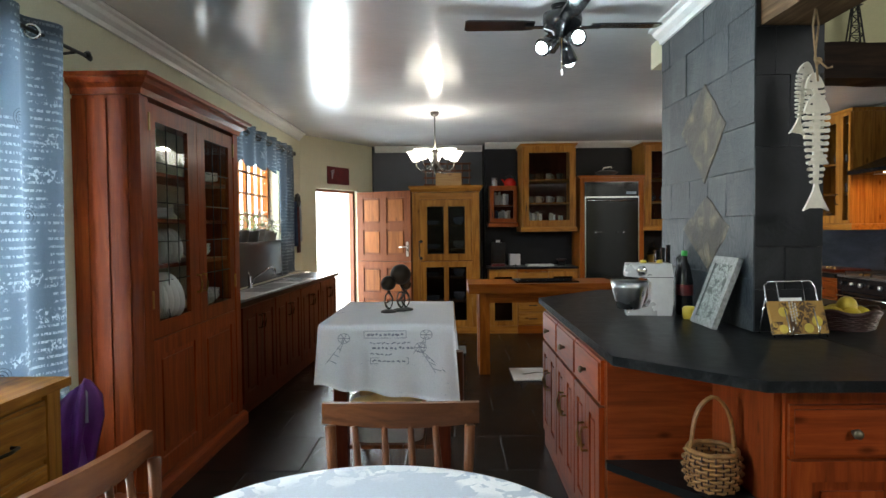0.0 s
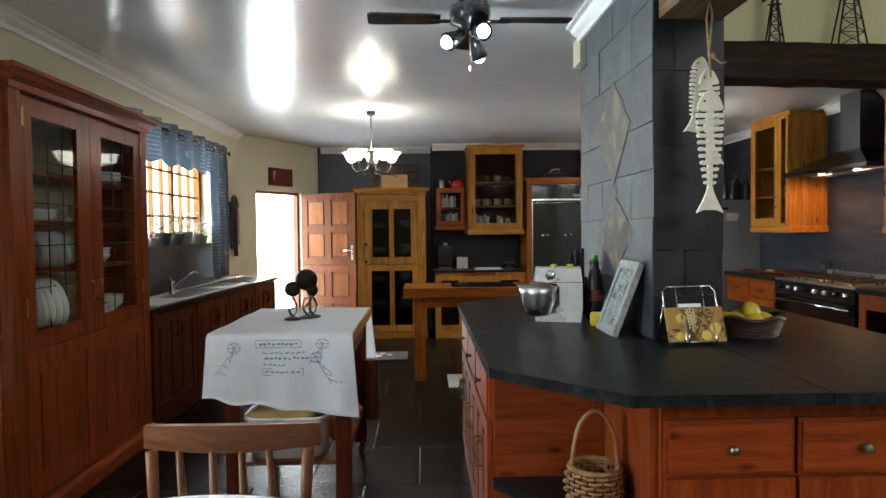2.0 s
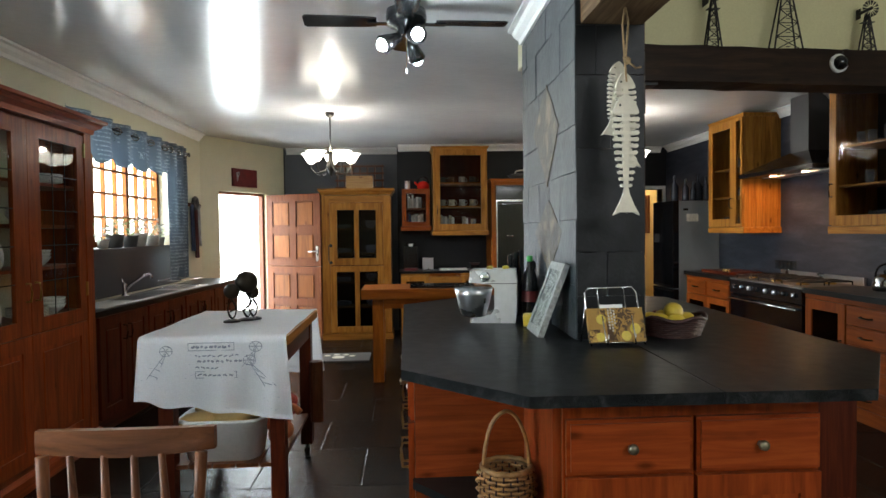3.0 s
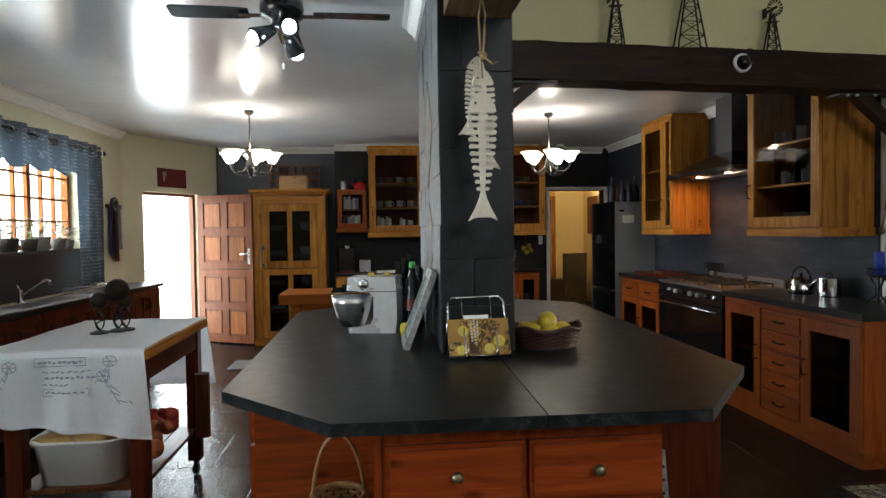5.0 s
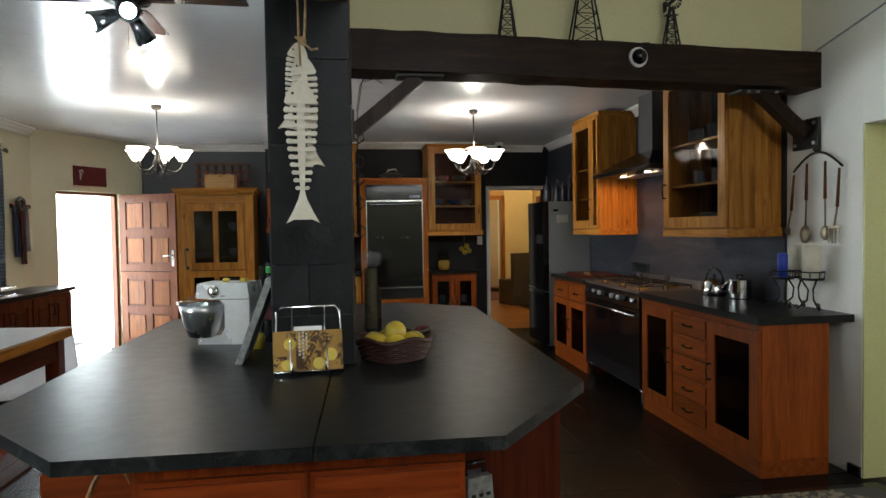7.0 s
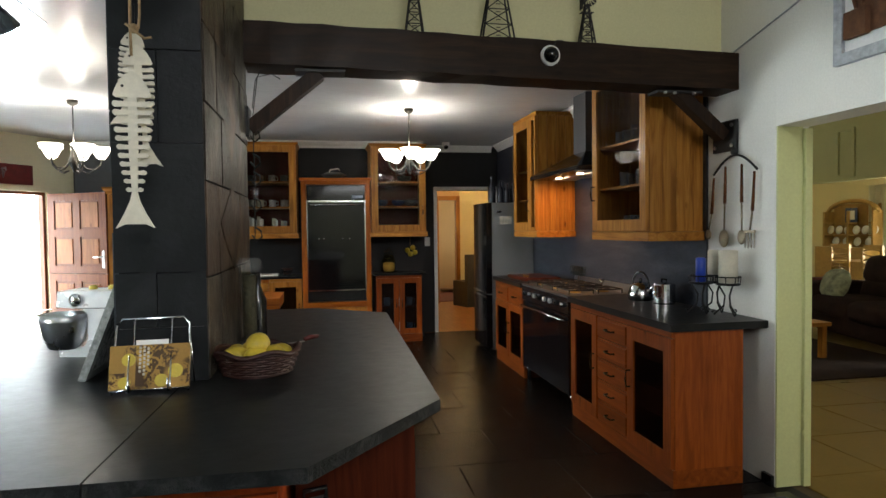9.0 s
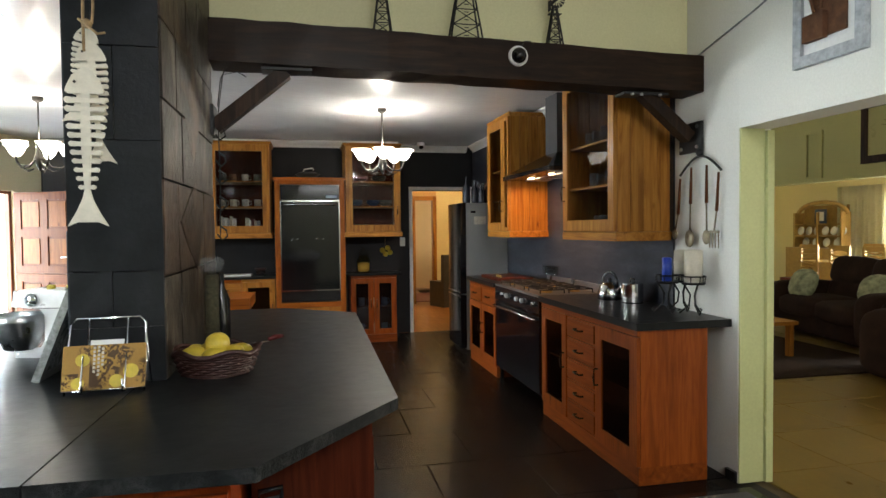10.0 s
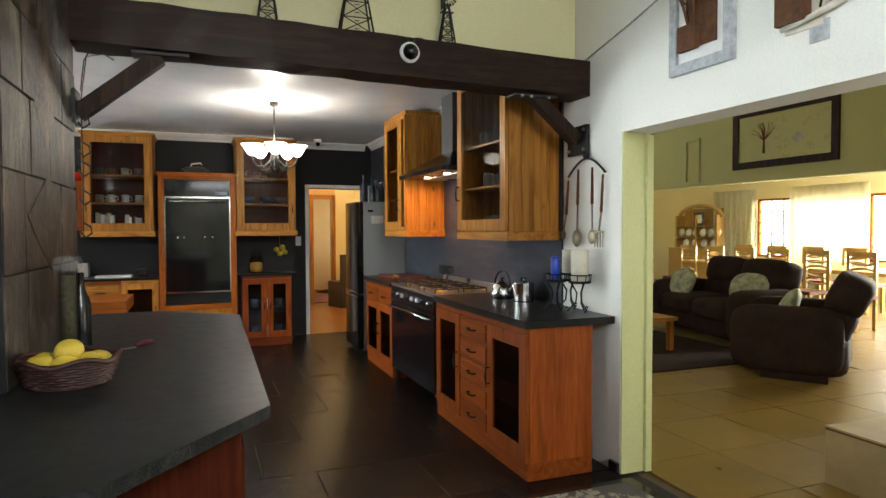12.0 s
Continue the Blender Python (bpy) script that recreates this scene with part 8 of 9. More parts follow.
buffet()
t = thing("umbrella", "folded purple umbrella leaning against the wall", "umbrella", (-1.5, 2.62, 0.0))
bm = bmesh.new()
rings = []
for r, z, lean in ((0.012, 0.1, 0.0), (0.045, 0.24, 0.01), (0.075, 0.42, 0.03), (0.09, 0.58, 0.05), (0.075, 0.68, 0.065), (0.03, 0.75, 0.08), (0.008, 0.76, 0.085)):
    rings.append([bm.verts.new((lean + r * (1 + 0.3 * math.cos(7 * a)) * math.cos(a), r * (1 + 0.3 * math.cos(7 * a)) * math.sin(a), z + 0.02 * math.cos(a))) for a in [k * math.pi / 28 for k in range(56)]])
for p, q in zip(rings, rings[1:]):
    for k in range(56):
        bm.faces.new((p[k], p[(k + 1) % 56], q[(k + 1) % 56], q[k]))
bm.faces.new(rings[0][::-1])
bm.faces.new(rings[-1])
part("canopy", bm, PURPLE, t, "pleated purple canopy", True)
part("tie_strap", tube([(0.085, 0, 0.755), (0.11, -0.02, 0.72), (0.115, -0.03, 0.6)], 0.006, 6), FRAME_GREY, t, "pale tie strap", True)
part("shaft", tube([(0.0, 0, 0.005), (0.0, 0, 0.12)], 0.006, 6), IRON, t)
part("loose_fold", tube([(0.06, -0.03, 0.55), (0.1, -0.04, 0.35), (0.08, -0.03, 0.16)], [0.03, 0.028, 0.008], 10), PURPLE, t, smooth=True)
part("loose_fold", tube([(0.0, -0.06, 0.6), (-0.03, -0.08, 0.4), (0.0, -0.04, 0.14)], [0.03, 0.035, 0.008], 10), PURPLE, t, smooth=True)


# window sill plants and pots
def pot_plant(x, y, kind, s, seed):
    rng = random.Random(seed)
    t = thing("pot_plant", "leafy green plant in a dark pot on the sill" if kind else "dry plant in a grey stone pot on the sill", "plant", (x, y, 1.286), group="plants on the window sill")
    part("pot", lathe([(0.05 * s, 0), (0.065 * s, 0.09 * s), (0.07 * s, 0.1 * s), (0.06 * s, 0.1 * s), (0.05 * s, 0.08 * s)], 16), CLAY if kind else GREYPOT, t, smooth=True)
    bm = bmesh.new()
    for k in range(60):
        a, r, h = rng.uniform(0, 6.28), rng.uniform(0.0, 0.1) * s, rng.uniform(0.1, 0.24) * s
        c = Vector((r * math.cos(a), r * math.sin(a), h))
        d = Vector((math.cos(a), math.sin(a), rng.uniform(-0.3, 0.8))).normalized() * rng.uniform(0.025, 0.045)
        n = d.cross(Vector((rng.uniform(-1, 1), rng.uniform(-1, 1), 1))).normalized() * 0.011
        vs = [bm.verts.new(c), bm.verts.new(c + d * 0.5 + n), bm.verts.new(c + d), bm.verts.new(c + d * 0.5 - n)]
        bm.faces.new(vs)
    tagged(part("foliage", bm, LEAF if kind else GREYPOT, t), kind="stuff")
    for k in range(5):
        a = k * 1.26
        part("stem", tube([(0, 0, 0.08 * s), (0.03 * math.cos(a), 0.03 * math.sin(a), 0.14 * s), (0.06 * math.cos(a) * s, 0.06 * math.sin(a) * s, 0.2 * s)], 0.0025, 4), LEAF, t)


for i, (y, k, s) in enumerate(((5.0, 1, 0.8), (5.3, 0, 0.7), (5.55, 1, 1.1), (5.8, 1, 1.0), (6.02, 0, 1.2), (6.28, 0, 1.0), (6.5, 0, 0.8))):
    pot_plant(-1.70 + 0.02 * (i % 2), y, k, s, i)
t = thing("hanging_aprons", "dark aprons and bags on hooks beside the curtain", "aprons", (WX, 7.35, 0), 90)
for i, (x, w, m, z0) in enumerate(((0.0, 0.12, BLUE_TAPE, 1.2), (0.12, 0.12, MAROON, 1.12), (0.22, 0.1, FRAME_GREY, 1.25))):
    def fold(u, v, x=x, w=w, z0=z0):
        return (x + w * u * (0.5 + 0.5 * (1 - v)) + 0.0, -0.03 - 0.02 * math.sin(u * 12), z0 + (1.72 - z0) * v)
    part("cloth", sheet(12, 8, fold, 0.006), m, t, smooth=True)
part("peg_rail", bx(-0.02, 0.36, -0.025, -0.003, 1.7, 1.74), BROWN["x"], t)
part("flower_wreath", tube([(0.12 + 0.06 * math.cos(a), -0.04, 1.74 + 0.06 * math.sin(a)) for a in [k * math.pi / 8 for k in range(16)]], 0.022, 6, None, True), CLAY, t)

# mats
t = thing("floor_mat", "small pale printed mat on the slate floor", "mat", (0.7, 5.72, 0.0))
part("mat", bx(0, 0.55, 0, 0.48, 0.001, 0.012), CHINA, t, bev=0.003)
part("motif", tube([(0.1, 0.2, 0.013), (0.25, 0.28, 0.013), (0.42, 0.2, 0.013)], 0.004, 5), IRON, t)
t = thing("floor_mat", "dark mat with a tan paw motif", "mat", (-0.4, 6.95, 0.0))
part("mat", bx(0, 0.7, 0, 0.45, 0.001, 0.012), CLAY, t, bev=0.003)
for x, y, r in ((0.35, 0.2, 0.07), (0.22, 0.3, 0.035), (0.32, 0.34, 0.035), (0.42, 0.33, 0.035), (0.5, 0.26, 0.035)):
    part("paw_pad", lathe([(r, 0.0125), (r, 0.0145)], 14, (x, y, 0)), BONE, t)
t = thing("door_rug", "patterned grey rug at the wide opening", "rug", (3.62, 2.3, 0.0))
part("rug", bx(0, 0.8, 0, 1.08, 0.001, 0.014), MAT_PRINT, t, bev=0.004)
part("border", bx(-0.05, 0.0, -0.05, 1.13, 0.001, 0.012), BLACK, t)
part("border", bx(0.8, 0.86, -0.05, 1.13, 0.001, 0.012), BLACK, t)
part("border", bx(0.0, 0.8, 1.08, 1.13, 0.001, 0.012), BLACK, t)

# ---- lounge and dining room ----
def sofa(at, rz, w, label, recl=False):
    t = thing("recliner" if recl else "sofa", label, "armchair" if recl else "sofa", at, rz)
    part("base", puff(-w / 2 + 0.03, w / 2 - 0.03, -0.45, 0.45, 0.05, 0.42, 0.25), SOFA, t, smooth=True)
    for x in (-w / 2, w / 2 - 0.28):
        part("armrest", puff(x, x + 0.28, -0.52, 0.42, 0.06, 0.68, 0.4), SOFA, t, smooth=True)
    n = 1 if recl else 2
    iw = (w - 0.5) / n
    for i in range(n):
        x = -w / 2 + 0.25 + i * iw
        part("seat_cushion", puff(x - 0.02, x + iw + 0.02, -0.52, 0.25, 0.26, 0.52, 0.4), SOFA, t, smooth=True)
        tip = Matrix.Translation((0, 0.25, 0.4)) @ Matrix.Rotation(radians(-24 if recl else -14), 4, "X") @ Matrix.Translation((0, -0.25, -0.4))
        for z0, z1, dy in ((0.3, 0.72, 0.02), (0.64, 1.02, 0.0)):
            e = 0.1 if recl else 0.03
            bm = puff(x - e, x + iw + e, 0.1 + dy, 0.44, z0, z1, 0.45)
            bm.transform(tip)
            part("back_cushion", bm, SOFA, t, smooth=True)
    for x in (-w / 2 + 0.1, w / 2 - 0.1):
        part("foot", bx(x - 0.03, x + 0.03, -0.25, 0.3, 0, 0.07), SOFA, t)
    return t


sofa((8.65, 6.95, 0), -102, 2.1, "dark brown suede three-seat sofa")
sofa((7.72, 5.08, 0), 214, 1.15, "dark brown suede recliner armchair", True)
sofa((7.1, 8.3, 0), 5, 1.5, "dark brown suede two-seat sofa")


def pillow(at, rz, tilt):
    bm = ball((0, 0, 0), 1.0, None, 16, 10, (0.24, 0.085, 0.2))
    for v in bm.verts:
        s = max(abs(v.co.x) / 0.24, abs(v.co.z) / 0.2)
        v.co.x *= 1 + 0.12 * (abs(v.co.z) / 0.2)
        v.co.z *= 1 + 0.12 * (abs(v.co.x) / 0.24)
    bm.transform(Matrix.Rotation(radians(tilt), 4, "X"))
    solo("throw_cushion", bm, CUSHION, "sage green printed throw cushion on a sofa", "cushion", at=at, rz=rz, smooth=True, group="throw cushions")


pillow((8.5, 7.55, 0.66), -95, -20)
pillow((8.6, 6.5, 0.66), -70, -28)
pillow((7.68, 5.15, 0.62), 214, -25)


def side_table(at):
    t = thing("coffee_table", "low honey wooden coffee table on the rug", "table", at)
    part("tabletop", bx(-0.3, 0.3, -0.3, 0.3, 0.34, 0.38), PINE["x"], t, bev=0.004)
    for x in (-0.27, 0.21):
        for y in (-0.27, 0.21):
            part("leg", bx(x, x + 0.06, y, y + 0.06, 0, 0.34), PINE["z"], t, bev=0.003)


side_table((7.0, 6.57, 0.014))
t = thing("lounge_rug", "dark brown rug under the sofas", "rug", (5.6, 5.5, 0))
part("rug", bx(0, 2.4, 0, 2.4, 0.001, 0.014), SOFA, t)
t = thing("ottoman", "pale beige ottoman box on the tiles", "ottoman", (5.95, 2.65, 0))
part("body", bx(-0.5, 0.6, -0.5, 0.35, 0.0, 0.32), OTTOMAN, t, bev=0.03, seg=2)
part("seam", bx(-0.502, 0.602, -0.502, 0.352, 0.3, 0.31), BROWN["x"], t)

# framed drawing and slot in the olive wall
t = thing("framed_drawing", "large dark-framed sepia drawing of a bare tree", "picture", (OX - 0.001, 7.88, 0), -90)
w, z0, z1 = 1.69, 2.26, 3.11
for a in (bx(0, 0.1, -0.04, 0, z0, z1), bx(w - 0.1, w, -0.04, 0, z0, z1), bx(0.1, w - 0.1, -0.04, 0, z0, z0 + 0.1), bx(0.1, w - 0.1, -0.04, 0, z1 - 0.1, z1)):
    part("frame_rail", a, BEAM["z"], t, bev=0.008)
part("print", bx(0.1, w - 0.1, -0.02, -0.001, z0 + 0.1, z1 - 0.1), DRAWING, t)
rng = random.Random(11)
for k in range(12):
    a = rng.uniform(0.3, 2.8)
    part("drawn_branch", tube([(0.55, -0.023, z0 + 0.38), (0.55 + 0.14 * math.cos(a), -0.023, z0 + 0.42 + 0.1 * math.sin(a)), (0.55 + 0.26 * math.cos(a + 0.2), -0.023, z0 + 0.44 + 0.2 * math.sin(a + 0.2))], [0.007, 0.004, 0.002], 4), BROWN["z"], t)
part("drawn_trunk", tube([(0.55, -0.023, z0 + 0.2), (0.55, -0.023, z0 + 0.42)], [0.02, 0.01], 5), BROWN["z"], t)
part("drawn_blot", ball((1.1, -0.02, z0 + 0.36), 0.075, None, 12, 8, (1.2, 0.03, 0.9)), GREYPOT, t)
t = thing("wall_niche", "narrow pale niche with dark edge on the olive wall", "wall niche", (OX - 0.001, 8.9, 0), -90)
for a in (bx(0, 0.04, -0.03, 0, 2.12, 2.84), bx(0.29, 0.33, -0.03, 0, 2.12, 2.84), bx(0.04, 0.29, -0.03, 0, 2.12, 2.16), bx(0.04, 0.29, -0.03, 0, 2.8, 2.84)):
    part("edge", a, OLIVE, t, bev=0.006)

casement("window_3", 7.6, 8.75, 0.75, 2.03, 3, 5, "wooden dining room window with small panes", DX + 0.1, ORANGE)
casement("window_5", 8.755, 10.295, 0.75, 2.03, 4, 5, "wooden dining room window behind a sheer curtain", DX + 0.1, ORANGE)
casement("window_4", 10.3, 11.3, 0.75, 2.03, 3, 5, "wooden dining room window with small panes", DX + 0.1, ORANGE)


def pale_curtain(y0, y1):
    t = thing("sheer_curtain", "pale sheer gathered dining room curtain", "curtain", (DX - 0.09, y0, 0), 90, "dining curtains")

    def fn(u, v):
        return (u * (y1 - y0), 0.035 * math.sin(u * (y1 - y0) * 38) * (0.5 + 0.5 * (1 - v)), 0.05 + 2.2 * v)
    part("cloth", sheet(int((y1 - y0) * 60), 6, fn, 0.002), CURTAIN_PALE, t, smooth=True)


pale_curtain(8.65, 10.35)
pale_curtain(11.25, 12.5)


def hutch():
    t = thing("hutch", "golden arched wooden plate dresser with crockery", "dresser", (DX - 0.45, 13.5, 0), -90)
    w = 1.4
    part("body", bx(0, w, -0.1, 0.4, 0, 0.9), CHAIR_GOLD, t, bev=0.01)
    part("back", bx(0.05, w - 0.05, 0.36, 0.38, 0.9, 1.86), CHAIR_GOLD, t)
    for x in (0, w / 2 - 0.015, w - 0.05):
        part("upright", bx(x, x + 0.05, 0.1, 0.38, 0.9, 1.7), CHAIR_GOLD, t)
    for z in (1.15, 1.42):
        part("shelf", bx(0.05, w - 0.05, 0.1, 0.36, z, z + 0.025), CHAIR_GOLD, t)
    pts = [(w / 2 + (w / 2) * math.cos(a), 0.24, 1.65 + 0.28 * math.sin(a)) for a in [k * math.pi / 12 for k in range(13)]]
    part("arch", tube(pts, 0.05, 8), CHAIR_GOLD, t, smooth=True)
    pl = thing("display_plate", "white plate standing on the dresser shelf", "plate", (DX - 0.25, 13.35, 1.28), group="plates on the dresser")
    bm = lathe([(0.001, 0), (0.1, 0.01), (0.1, 0.014), (0.001, 0.006)], 16, cap=False)
    bmesh.ops.rotate(bm, verts=bm.verts, cent=(0, 0, 0), matrix=Matrix.Rotation(radians(-80), 3, "Y"))
    part("dish", bm, CHINA, pl, smooth=True)
    for k in range(1, 6):
        copy_thing(pl, pose(DX - 0.25, 13.35 - k * 0.24, 1.28))
    for k in range(4):
        copy_thing(pl, pose(DX - 0.25, 13.2 - k * 0.3, 1.02))
    f = thing("small_picture", "small blue and white picture on the dresser", "picture", (DX - 0.3, 12.9, 1.45), -90)
    part("frame", bx(0, 0.32, 0, 0.02, 0, 0.32), BLUE_TAPE, f)
    part("print", bx(0.06, 0.26, -0.004, -0.001, 0.06, 0.26), CHINA, f)


hutch()


def oval_chair(at, rz):
    t = thing("dining_chair", "honey wooden dining chair with pierced oval back", "chair", at, rz, "chairs round the dining table")
    part("seat", bx(-0.22, 0.22, -0.22, 0.22, 0.43, 0.48), MAROON, t, bev=0.012)
    for x in (-0.19, 0.19):
        part("back_leg", bx(x - 0.022, x + 0.022, 0.18, 0.22, 0, 1.05), CHAIR_GOLD, t, bev=0.005)
        part("front_leg", bx(x - 0.022, x + 0.022, -0.2, -0.16, 0, 0.43), CHAIR_GOLD, t, bev=0.005)
    for z in (0.62, 0.78, 0.94):
        for s in (1, -1):
            pts = [(0.19 * math.cos(a), 0.2, z + s * 0.055 * math.sin(a)) for a in [k * math.pi / 10 for k in range(11)]]
            part("back_splat", tube(pts, 0.016, 6), CHAIR_GOLD, t, smooth=True)
    part("top_rail", bx(-0.21, 0.21, 0.185, 0.215, 1.0, 1.07), CHAIR_GOLD, t, bev=0.008)
    return t


oc = oval_chair((10.55, 6.6, 0), -90)
for k in range(1, 6):
    copy_thing(oc, pose(10.55 + 0.05 * k, 6.6 + 0.72 * k, 0, 0, 0, -90))
for k in range(5):
    copy_thing(oc, pose(12.4, 7.0 + 0.75 * k, 0, 0, 0, 90))
t = thing("dining_table", "long honey wooden dining table", "table", (11.55, 8.4, 0))
part("tabletop", bx(-0.55, 0.55, -2.1, 2.1, 0.72, 0.77), CHAIR_GOLD, t, bev=0.01)
for x in (-0.45, 0.37):
    for y in (-2.0, 1.92):
        part("leg", bx(x, x + 0.08, y, y + 0.08, 0, 0.72), CHAIR_GOLD, t)
t = thing("low_cabinet", "whitewashed low cabinet with drawers and candelabra", "cabinet", (9.9, 11.6, 0), -90)
part("body", bx(0, 1.2, 0, 0.45, 0, 0.82), OAK["x"], t, bev=0.008)
for i in range(2):
    drawer(t, 0.03 + i * 0.58, 0.57 + i * 0.58, 0.62, 0.79, OAK, -0.001, 0.022, "knob")
    leaf(t, 0.03 + i * 0.58, 0.57 + i * 0.58, 0.06, 0.6, OAK, "panel", 0.022, 0.07, -0.001)
t = thing("candelabra", "silver three-armed candelabra on the low cabinet", "candelabra", (10.1, 11.1, 0.82))
part("stem", lathe([(0.06, 0), (0.05, 0.02), (0.012, 0.06), (0.014, 0.4)], 12), CHROME, t, smooth=True)
for s in (-1, 1):
    part("arm", tube([(0, 0, 0.25), (0, s * 0.1, 0.22), (0, s * 0.14, 0.32)], 0.009, 6), CHROME, t, smooth=True)
t = thing("loudspeaker", "black loudspeaker box beside the sofa", "loudspeaker", (8.0, 8.9, 0))
part("cabinet", bx(-0.15, 0.15, -0.15, 0.15, 0, 0.85), BLACK, t, bev=0.01)
part("grille", bx(-0.13, 0.13, -0.156, -0.1505, 0.3, 0.8), IRON, t)
t = thing("grey_canvas", "unframed grey abstract canvas on the far wall", "picture", (9.0, 14.98, 0))
part("canvas", bx(0, 1.9, -0.03, 0, 1.2, 2.3), DRAWING, t)

# ---- passage ----
structure("wall_passage_cross", bx(3.43, 4.14, 12.4, 12.5, 0, CZ - 0.001), TAN, "tan wall across the passage")
structure("wall_passage_cross_east", bx(4.62, 5.195, 12.4, 12.5, 0, CZ - 0.001), STRAW, "cream wall across the passage")
structure("wall_passage_head", bx(4.14, 4.62, 12.4, 12.5, 2.04, CZ - 0.001), TAN, "tan wall over the inner doorway")
t = thing("door_1", "golden wooden inner door frame", "door frame", (4.14, 12.36, 0), kind="structure")
part("jamb", bx(0, 0.07, 0, 0.16, 0, 2.04), PINE["z"], t, bev=0.004)
part("jamb", bx(0.41, 0.48, 0, 0.16, 0, 2.04), PINE["z"], t, bev=0.004)
part("head", bx(0.07, 0.41, 0, 0.16, 1.96, 2.04), PINE["x"], t, bev=0.004)
t = thing("passage_picture", "dark framed picture in the passage", "picture", (5.198, 11.6, 1.3), 90)
part("frame", bx(0, 0.5, 0, 0.03, 0, 0.7), BROWN["z"], t, bev=0.004)
t = thing("passage_chair", "dark grey covered chair standing in the passage", "chair", (4.72, 11.9, 0), 200)
part("seat", bx(-0.24, 0.24, -0.24, 0.24, 0.0, 0.46), CLAY, t, bev=0.03, seg=2)
part("back", bx(-0.24, 0.24, 0.16, 0.26, 0.46, 0.95), CLAY, t, bev=0.04, seg=3)
t = thing("passage_rug", "dark runner rug on the passage floor", "rug", (4.1, 12.6, 0))
part("rug", bx(0, 0.7, 0, 1.6, 0.001, 0.012), MAROON, t)
t = thing("ceiling_lamp", "lit warm passage ceiling lamp", "lamp", (5.0, 11.7, 2.2))
part("globe", ball((0, 0, 0), 0.07), BULB_WARM, t, smooth=True)
part("stem", tube([(0, 0, 0.05), (0, 0, CZ - 2.202)], 0.01, 6), BRASS, t)

# ---- outside the back door ----
t = thing("yard_railing", "white painted metal railing outside the door", "railing", (-2.1, 9.5, -0.05), 40)
part("top_rail", tube([(0, 0, 0.95), (1.6, 0, 0.95)], 0.02, 8), WHITE, t)
for k in range(14):
    part("bar", tube([(0.05 + k * 0.115, 0, 0), (0.05 + k * 0.115, 0, 0.95)], 0.009, 6), WHITE, t)

# ---- pieces of the setting: slates and tiles ----
by_name = bpy.data.objects


def tile_mesh(name, w, d, th, mat, seed, bev=0.006):
    """A cleft slab with a slightly uneven outline, origin at its middle, top at z = th."""
    rng = random.Random(seed)
    bm = bmesh.new()
    n = 3
    pts = []
    for i in range(n):
        pts.append((-w / 2 + w * i / n, -d / 2))
    for i in range(n):
        pts.append((w / 2, -d / 2 + d * i / n))
    for i in range(n):
        pts.append((w / 2 - w * i / n, d / 2))
    for i in range(n):
        pts.append((-w / 2, d / 2 - d * i / n))
    pts = [(x + rng.uniform(-0.003, 0.003), y + rng.uniform(-0.003, 0.003)) for x, y in pts]
    lo = [bm.verts.new((x, y, 0)) for x, y in pts]
    hi = [bm.verts.new((x, y, th - bev * 0.5)) for x, y in pts]
    tp = [bm.verts.new((x * (1 - 2 * bev / w), y * (1 - 2 * bev / d), th + rng.uniform(-0.001, 0.001))) for x, y in pts]
    k = len(pts)
    for a, b in ((lo, hi), (hi, tp)):
        for i in range(k):
            bm.faces.new((a[i], a[(i + 1) % k], b[(i + 1) % k], b[i]))
    bm.faces.new(tp)
    return to_mesh(name, bm, mat)


def lay(name, parent, mesh, m):
    ob = new(name, mesh)
    ob.parent = by_name[parent]
    ob.matrix_basis = by_name[parent].matrix_basis.inverted() @ m
    return ob


# kitchen floor: 0.6 m slates in running rows
kinds = [tile_mesh("slate", 0.596, 0.596, 0.012, SLATE_FLOOR, s, 0.004) for s in range(5)]
rng = random.Random(21)
j = 0
y = SY + 0.3
while y < 9.4:
    x = -1.95 + (0.3 if j % 2 else 0.0)
    while x < 4.5:
        cx, cy = x + 0.3, y
        if cx < 4.4 and not (cy > 8.95 and cx < -0.9):
            lay("slate", "floor", rng.choice(kinds), pose(cx, cy, -0.0125 + rng.uniform(-0.001, 0.0005), 0, 0, 180 * rng.randrange(2)))
        x += 0.6
    y += 0.6
    j += 1
# lounge floor: square tiles laid slantwise to the walls
kinds = [tile_mesh("floor_tile", 0.596, 0.596, 0.008, TILE_BEIGE, 40 + s, 0.003) for s in range(3)]
n = 0
for i in range(12):
    for k in range(14):
        cx, cy = 4.95 + 0.6 * i, 0.9 + 0.6 * k
        lay("floor_tile", "floor_lounge", kinds[(i * 3 + k) % 3], pose(cx, cy, -0.0085))
structure("floor_dining", bx(11.86, 14.0, -2.5, 15, -0.007, 0.0), TILE_BEIGE, "beige dining room floor", "floor")
structure("floor_lounge_far", bx(EX + 0.2, 11.85, 9.01, 15, -0.007, 0.0), TILE_BEIGE, "beige floor at the far end of the lounge", "floor")
structure("floor_lounge_near", bx(EX + 0.2, 11.85, -2.5, 0.59, -0.007, 0.0), TILE_BEIGE, "beige floor at the near end of the lounge", "floor")


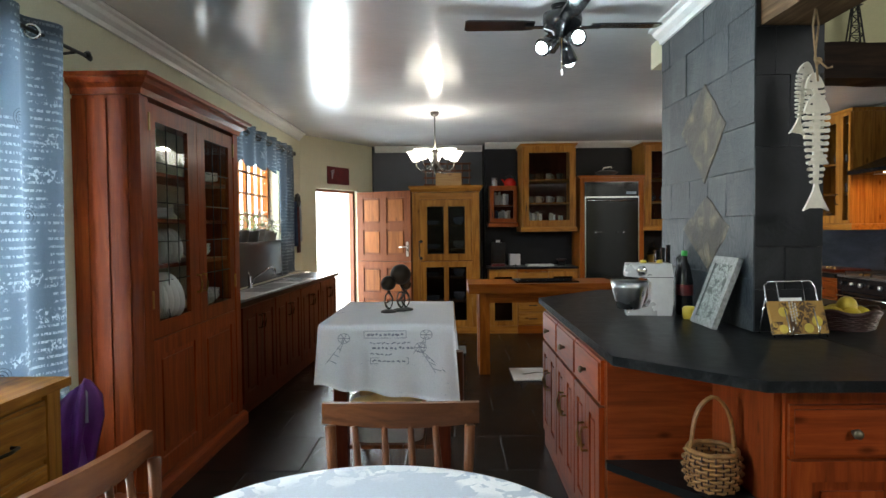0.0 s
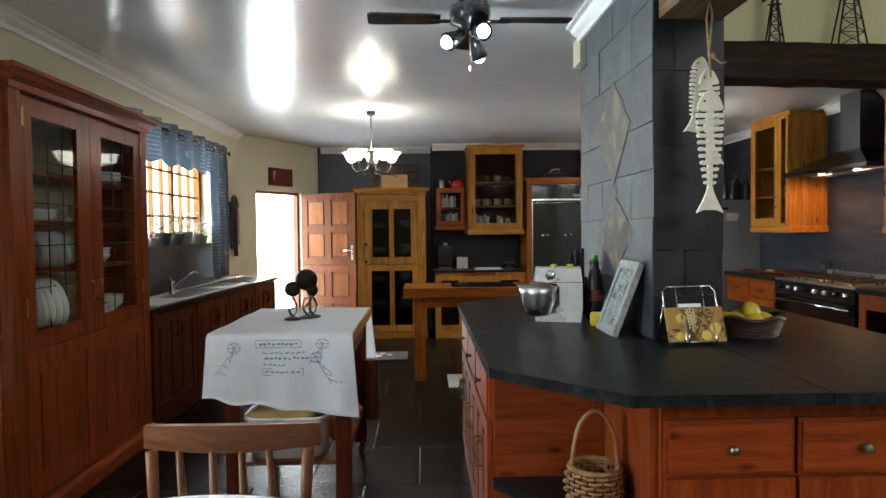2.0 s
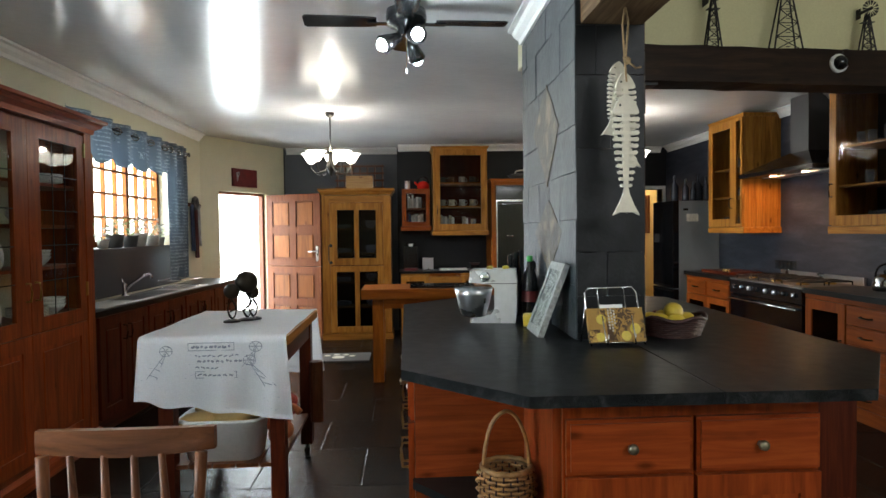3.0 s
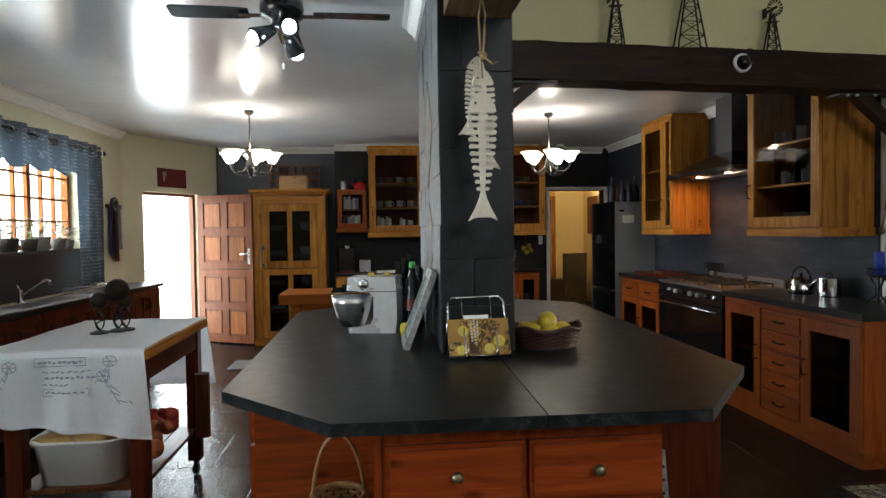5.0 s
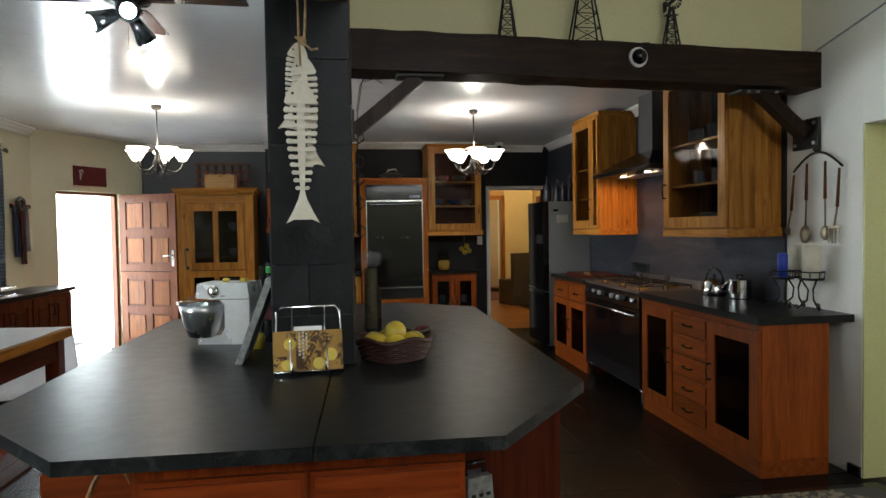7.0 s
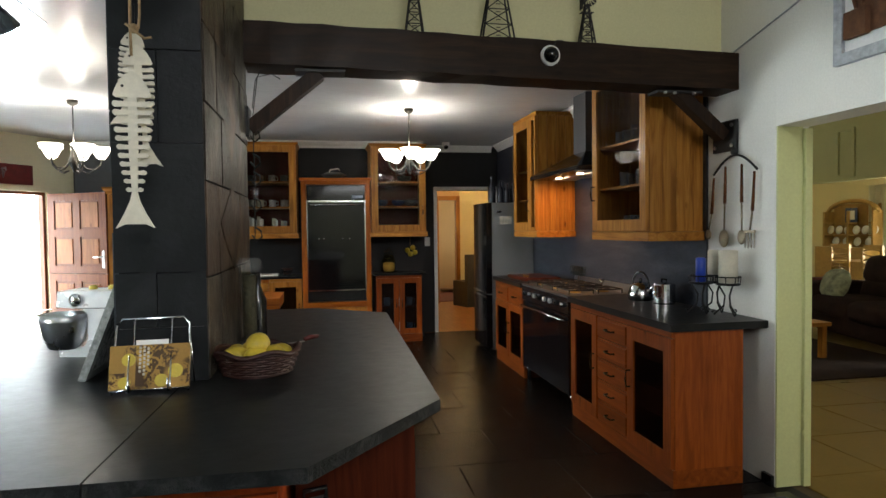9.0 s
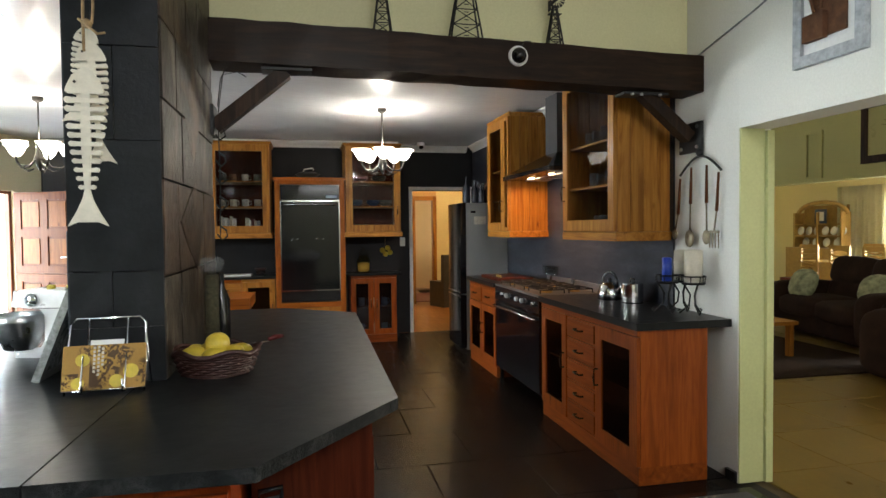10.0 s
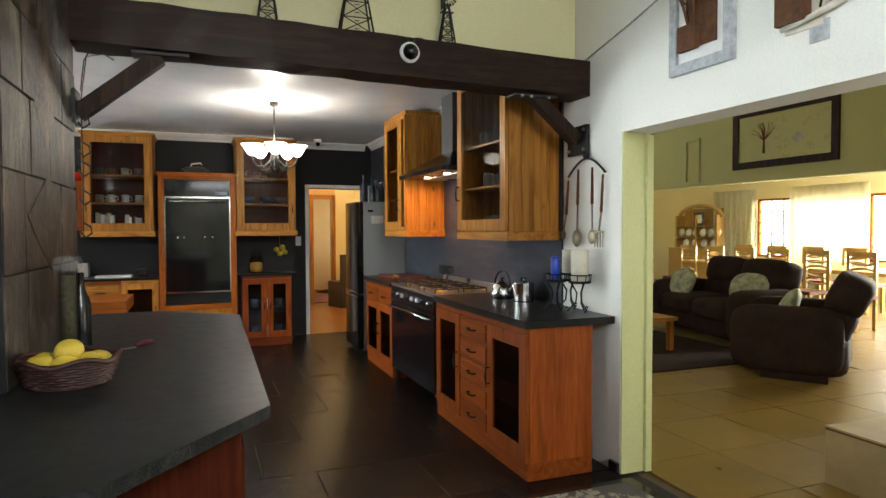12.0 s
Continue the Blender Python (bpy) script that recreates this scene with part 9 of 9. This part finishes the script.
# column cladding: plates in the plane of a face
def clad(name, face, u0, u1, z0, z1, mat, seed, proud=0.012):
    """One slate piece on a column face; u runs along the face."""
    g = 0.0015 if face != "east" else 0.004
    if face == "front":
        bm = bx(u0 + g, u1 - g, CY0 - proud + 0.012, CY0 + 0.0115, z0 + g, z1 - g)
    elif face == "west":
        bm = bx(CX0 - proud + 0.012, CX0 + 0.0115, u0 + g, u1 - g, z0 + g, z1 - g)
    else:
        bm = bx(CX1 - 0.0115, CX1 + proud - 0.012, u0 + g, u1 - g, z0 + g, z1 - g)
        bmesh.ops.subdivide_edges(bm, edges=bm.edges[:], cuts=1)
    r = random.Random(seed)
    for v in bm.verts:
        v.co += Vector((r.uniform(-1, 1), r.uniform(-1, 1), r.uniform(-1, 1))) * 0.0015
    part(name, bm, mat, by_name["column"])


rng = random.Random(31)
rows = [IT + 0.002, 1.12, 1.30, 1.72, 2.02, 2.22, 2.5, 2.9, 3.3, 3.68]
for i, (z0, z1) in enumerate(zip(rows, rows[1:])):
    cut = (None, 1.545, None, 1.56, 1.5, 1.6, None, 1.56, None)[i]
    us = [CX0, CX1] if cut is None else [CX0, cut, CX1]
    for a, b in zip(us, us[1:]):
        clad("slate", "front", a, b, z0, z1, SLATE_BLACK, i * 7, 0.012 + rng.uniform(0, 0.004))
# west face: blue-grey tiles about a quarter metre, with tan diamonds over them
zs = [IT + 0.002]
while zs[-1] < 2.54:
    zs.append(min(2.55, zs[-1] + rng.uniform(0.19, 0.27)))
for i, (z0, z1) in enumerate(zip(zs, zs[1:])):
    u = CY0
    while u < CY1 - 0.02:
        w = rng.uniform(0.2, 0.32)
        u1 = min(CY1, u + w)
        if CY1 - u1 < 0.1:
            u1 = CY1
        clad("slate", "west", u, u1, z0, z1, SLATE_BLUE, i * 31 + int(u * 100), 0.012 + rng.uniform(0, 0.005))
        u = u1
KITES = (((3.2, 2.1), (2.95, 1.87), (3.2, 1.6), (3.52, 1.9)), ((3.17, 1.54), (2.9, 1.385), (3.16, 1.17), (3.5, 1.37)))


def kite(face, pts, mat, label):
    """A pointed inlay lying on the tiles of a side face."""
    sgn, x0 = (-1, CX0) if face == "west" else (1, CX1)
    cy, cz = sum(p[0] for p in pts) / 4, sum(p[1] for p in pts) / 4
    rng = random.Random(int(cz * 100))
    ring = []
    for (ya, za), (yb, zb) in zip(pts, pts[1:] + pts[:1]):
        for k in range(4):
            f = k / 4
            ring.append((ya + (yb - ya) * f + rng.uniform(-0.006, 0.006), za + (zb - za) * f + rng.uniform(-0.006, 0.006)))
    bm = bmesh.new()
    a = [bm.verts.new((x0 + sgn * 0.0005, y, z)) for y, z in ring]
    b = [bm.verts.new((x0 + sgn * 0.0065, cy + (y - cy) * 0.98, cz + (z - cz) * 0.98)) for y, z in ring]
    c = bm.verts.new((x0 + sgn * 0.0085, cy, cz))
    n = len(ring)
    for i in range(n):
        bm.faces.new((a[i], a[(i + 1) % n], b[(i + 1) % n], b[i]))
        bm.faces.new((b[i], b[(i + 1) % n], c))
    part("fossil_slate", bm, mat, by_name["column"], label)


for k in KITES:
    kite("west", k, SLATE_TAN, "tan diamond-shaped slate inlay")
# east face: larger grey-brown riven tiles with the same pointed inlays
zs = [IT + 0.002, 1.28, 1.6, 1.86, 2.12, 2.42, 2.75, 3.1, 3.68]
for i, (z0, z1) in enumerate(zip(zs, zs[1:])):
    u = CY0
    while u < CY1 - 0.02:
        u1 = min(CY1, u + rng.uniform(0.22, 0.36))
        if CY1 - u1 < 0.12:
            u1 = CY1
        clad("riven_slate", "east", u, u1, z0, z1, SLATE_GREY if (i + int(u * 10)) % 3 else SLATE_BROWN, i * 17 + int(u * 100), 0.014 + rng.uniform(0, 0.006))
        u = u1
for k in KITES + (((3.2, 2.7), (2.95, 2.44), (3.2, 2.14), (3.5, 2.42)),):
    kite("east", tuple((6.45 - y, z + 0.09) for y, z in k)[::-1], SLATE_BROWN, "brown pointed slate inlay")
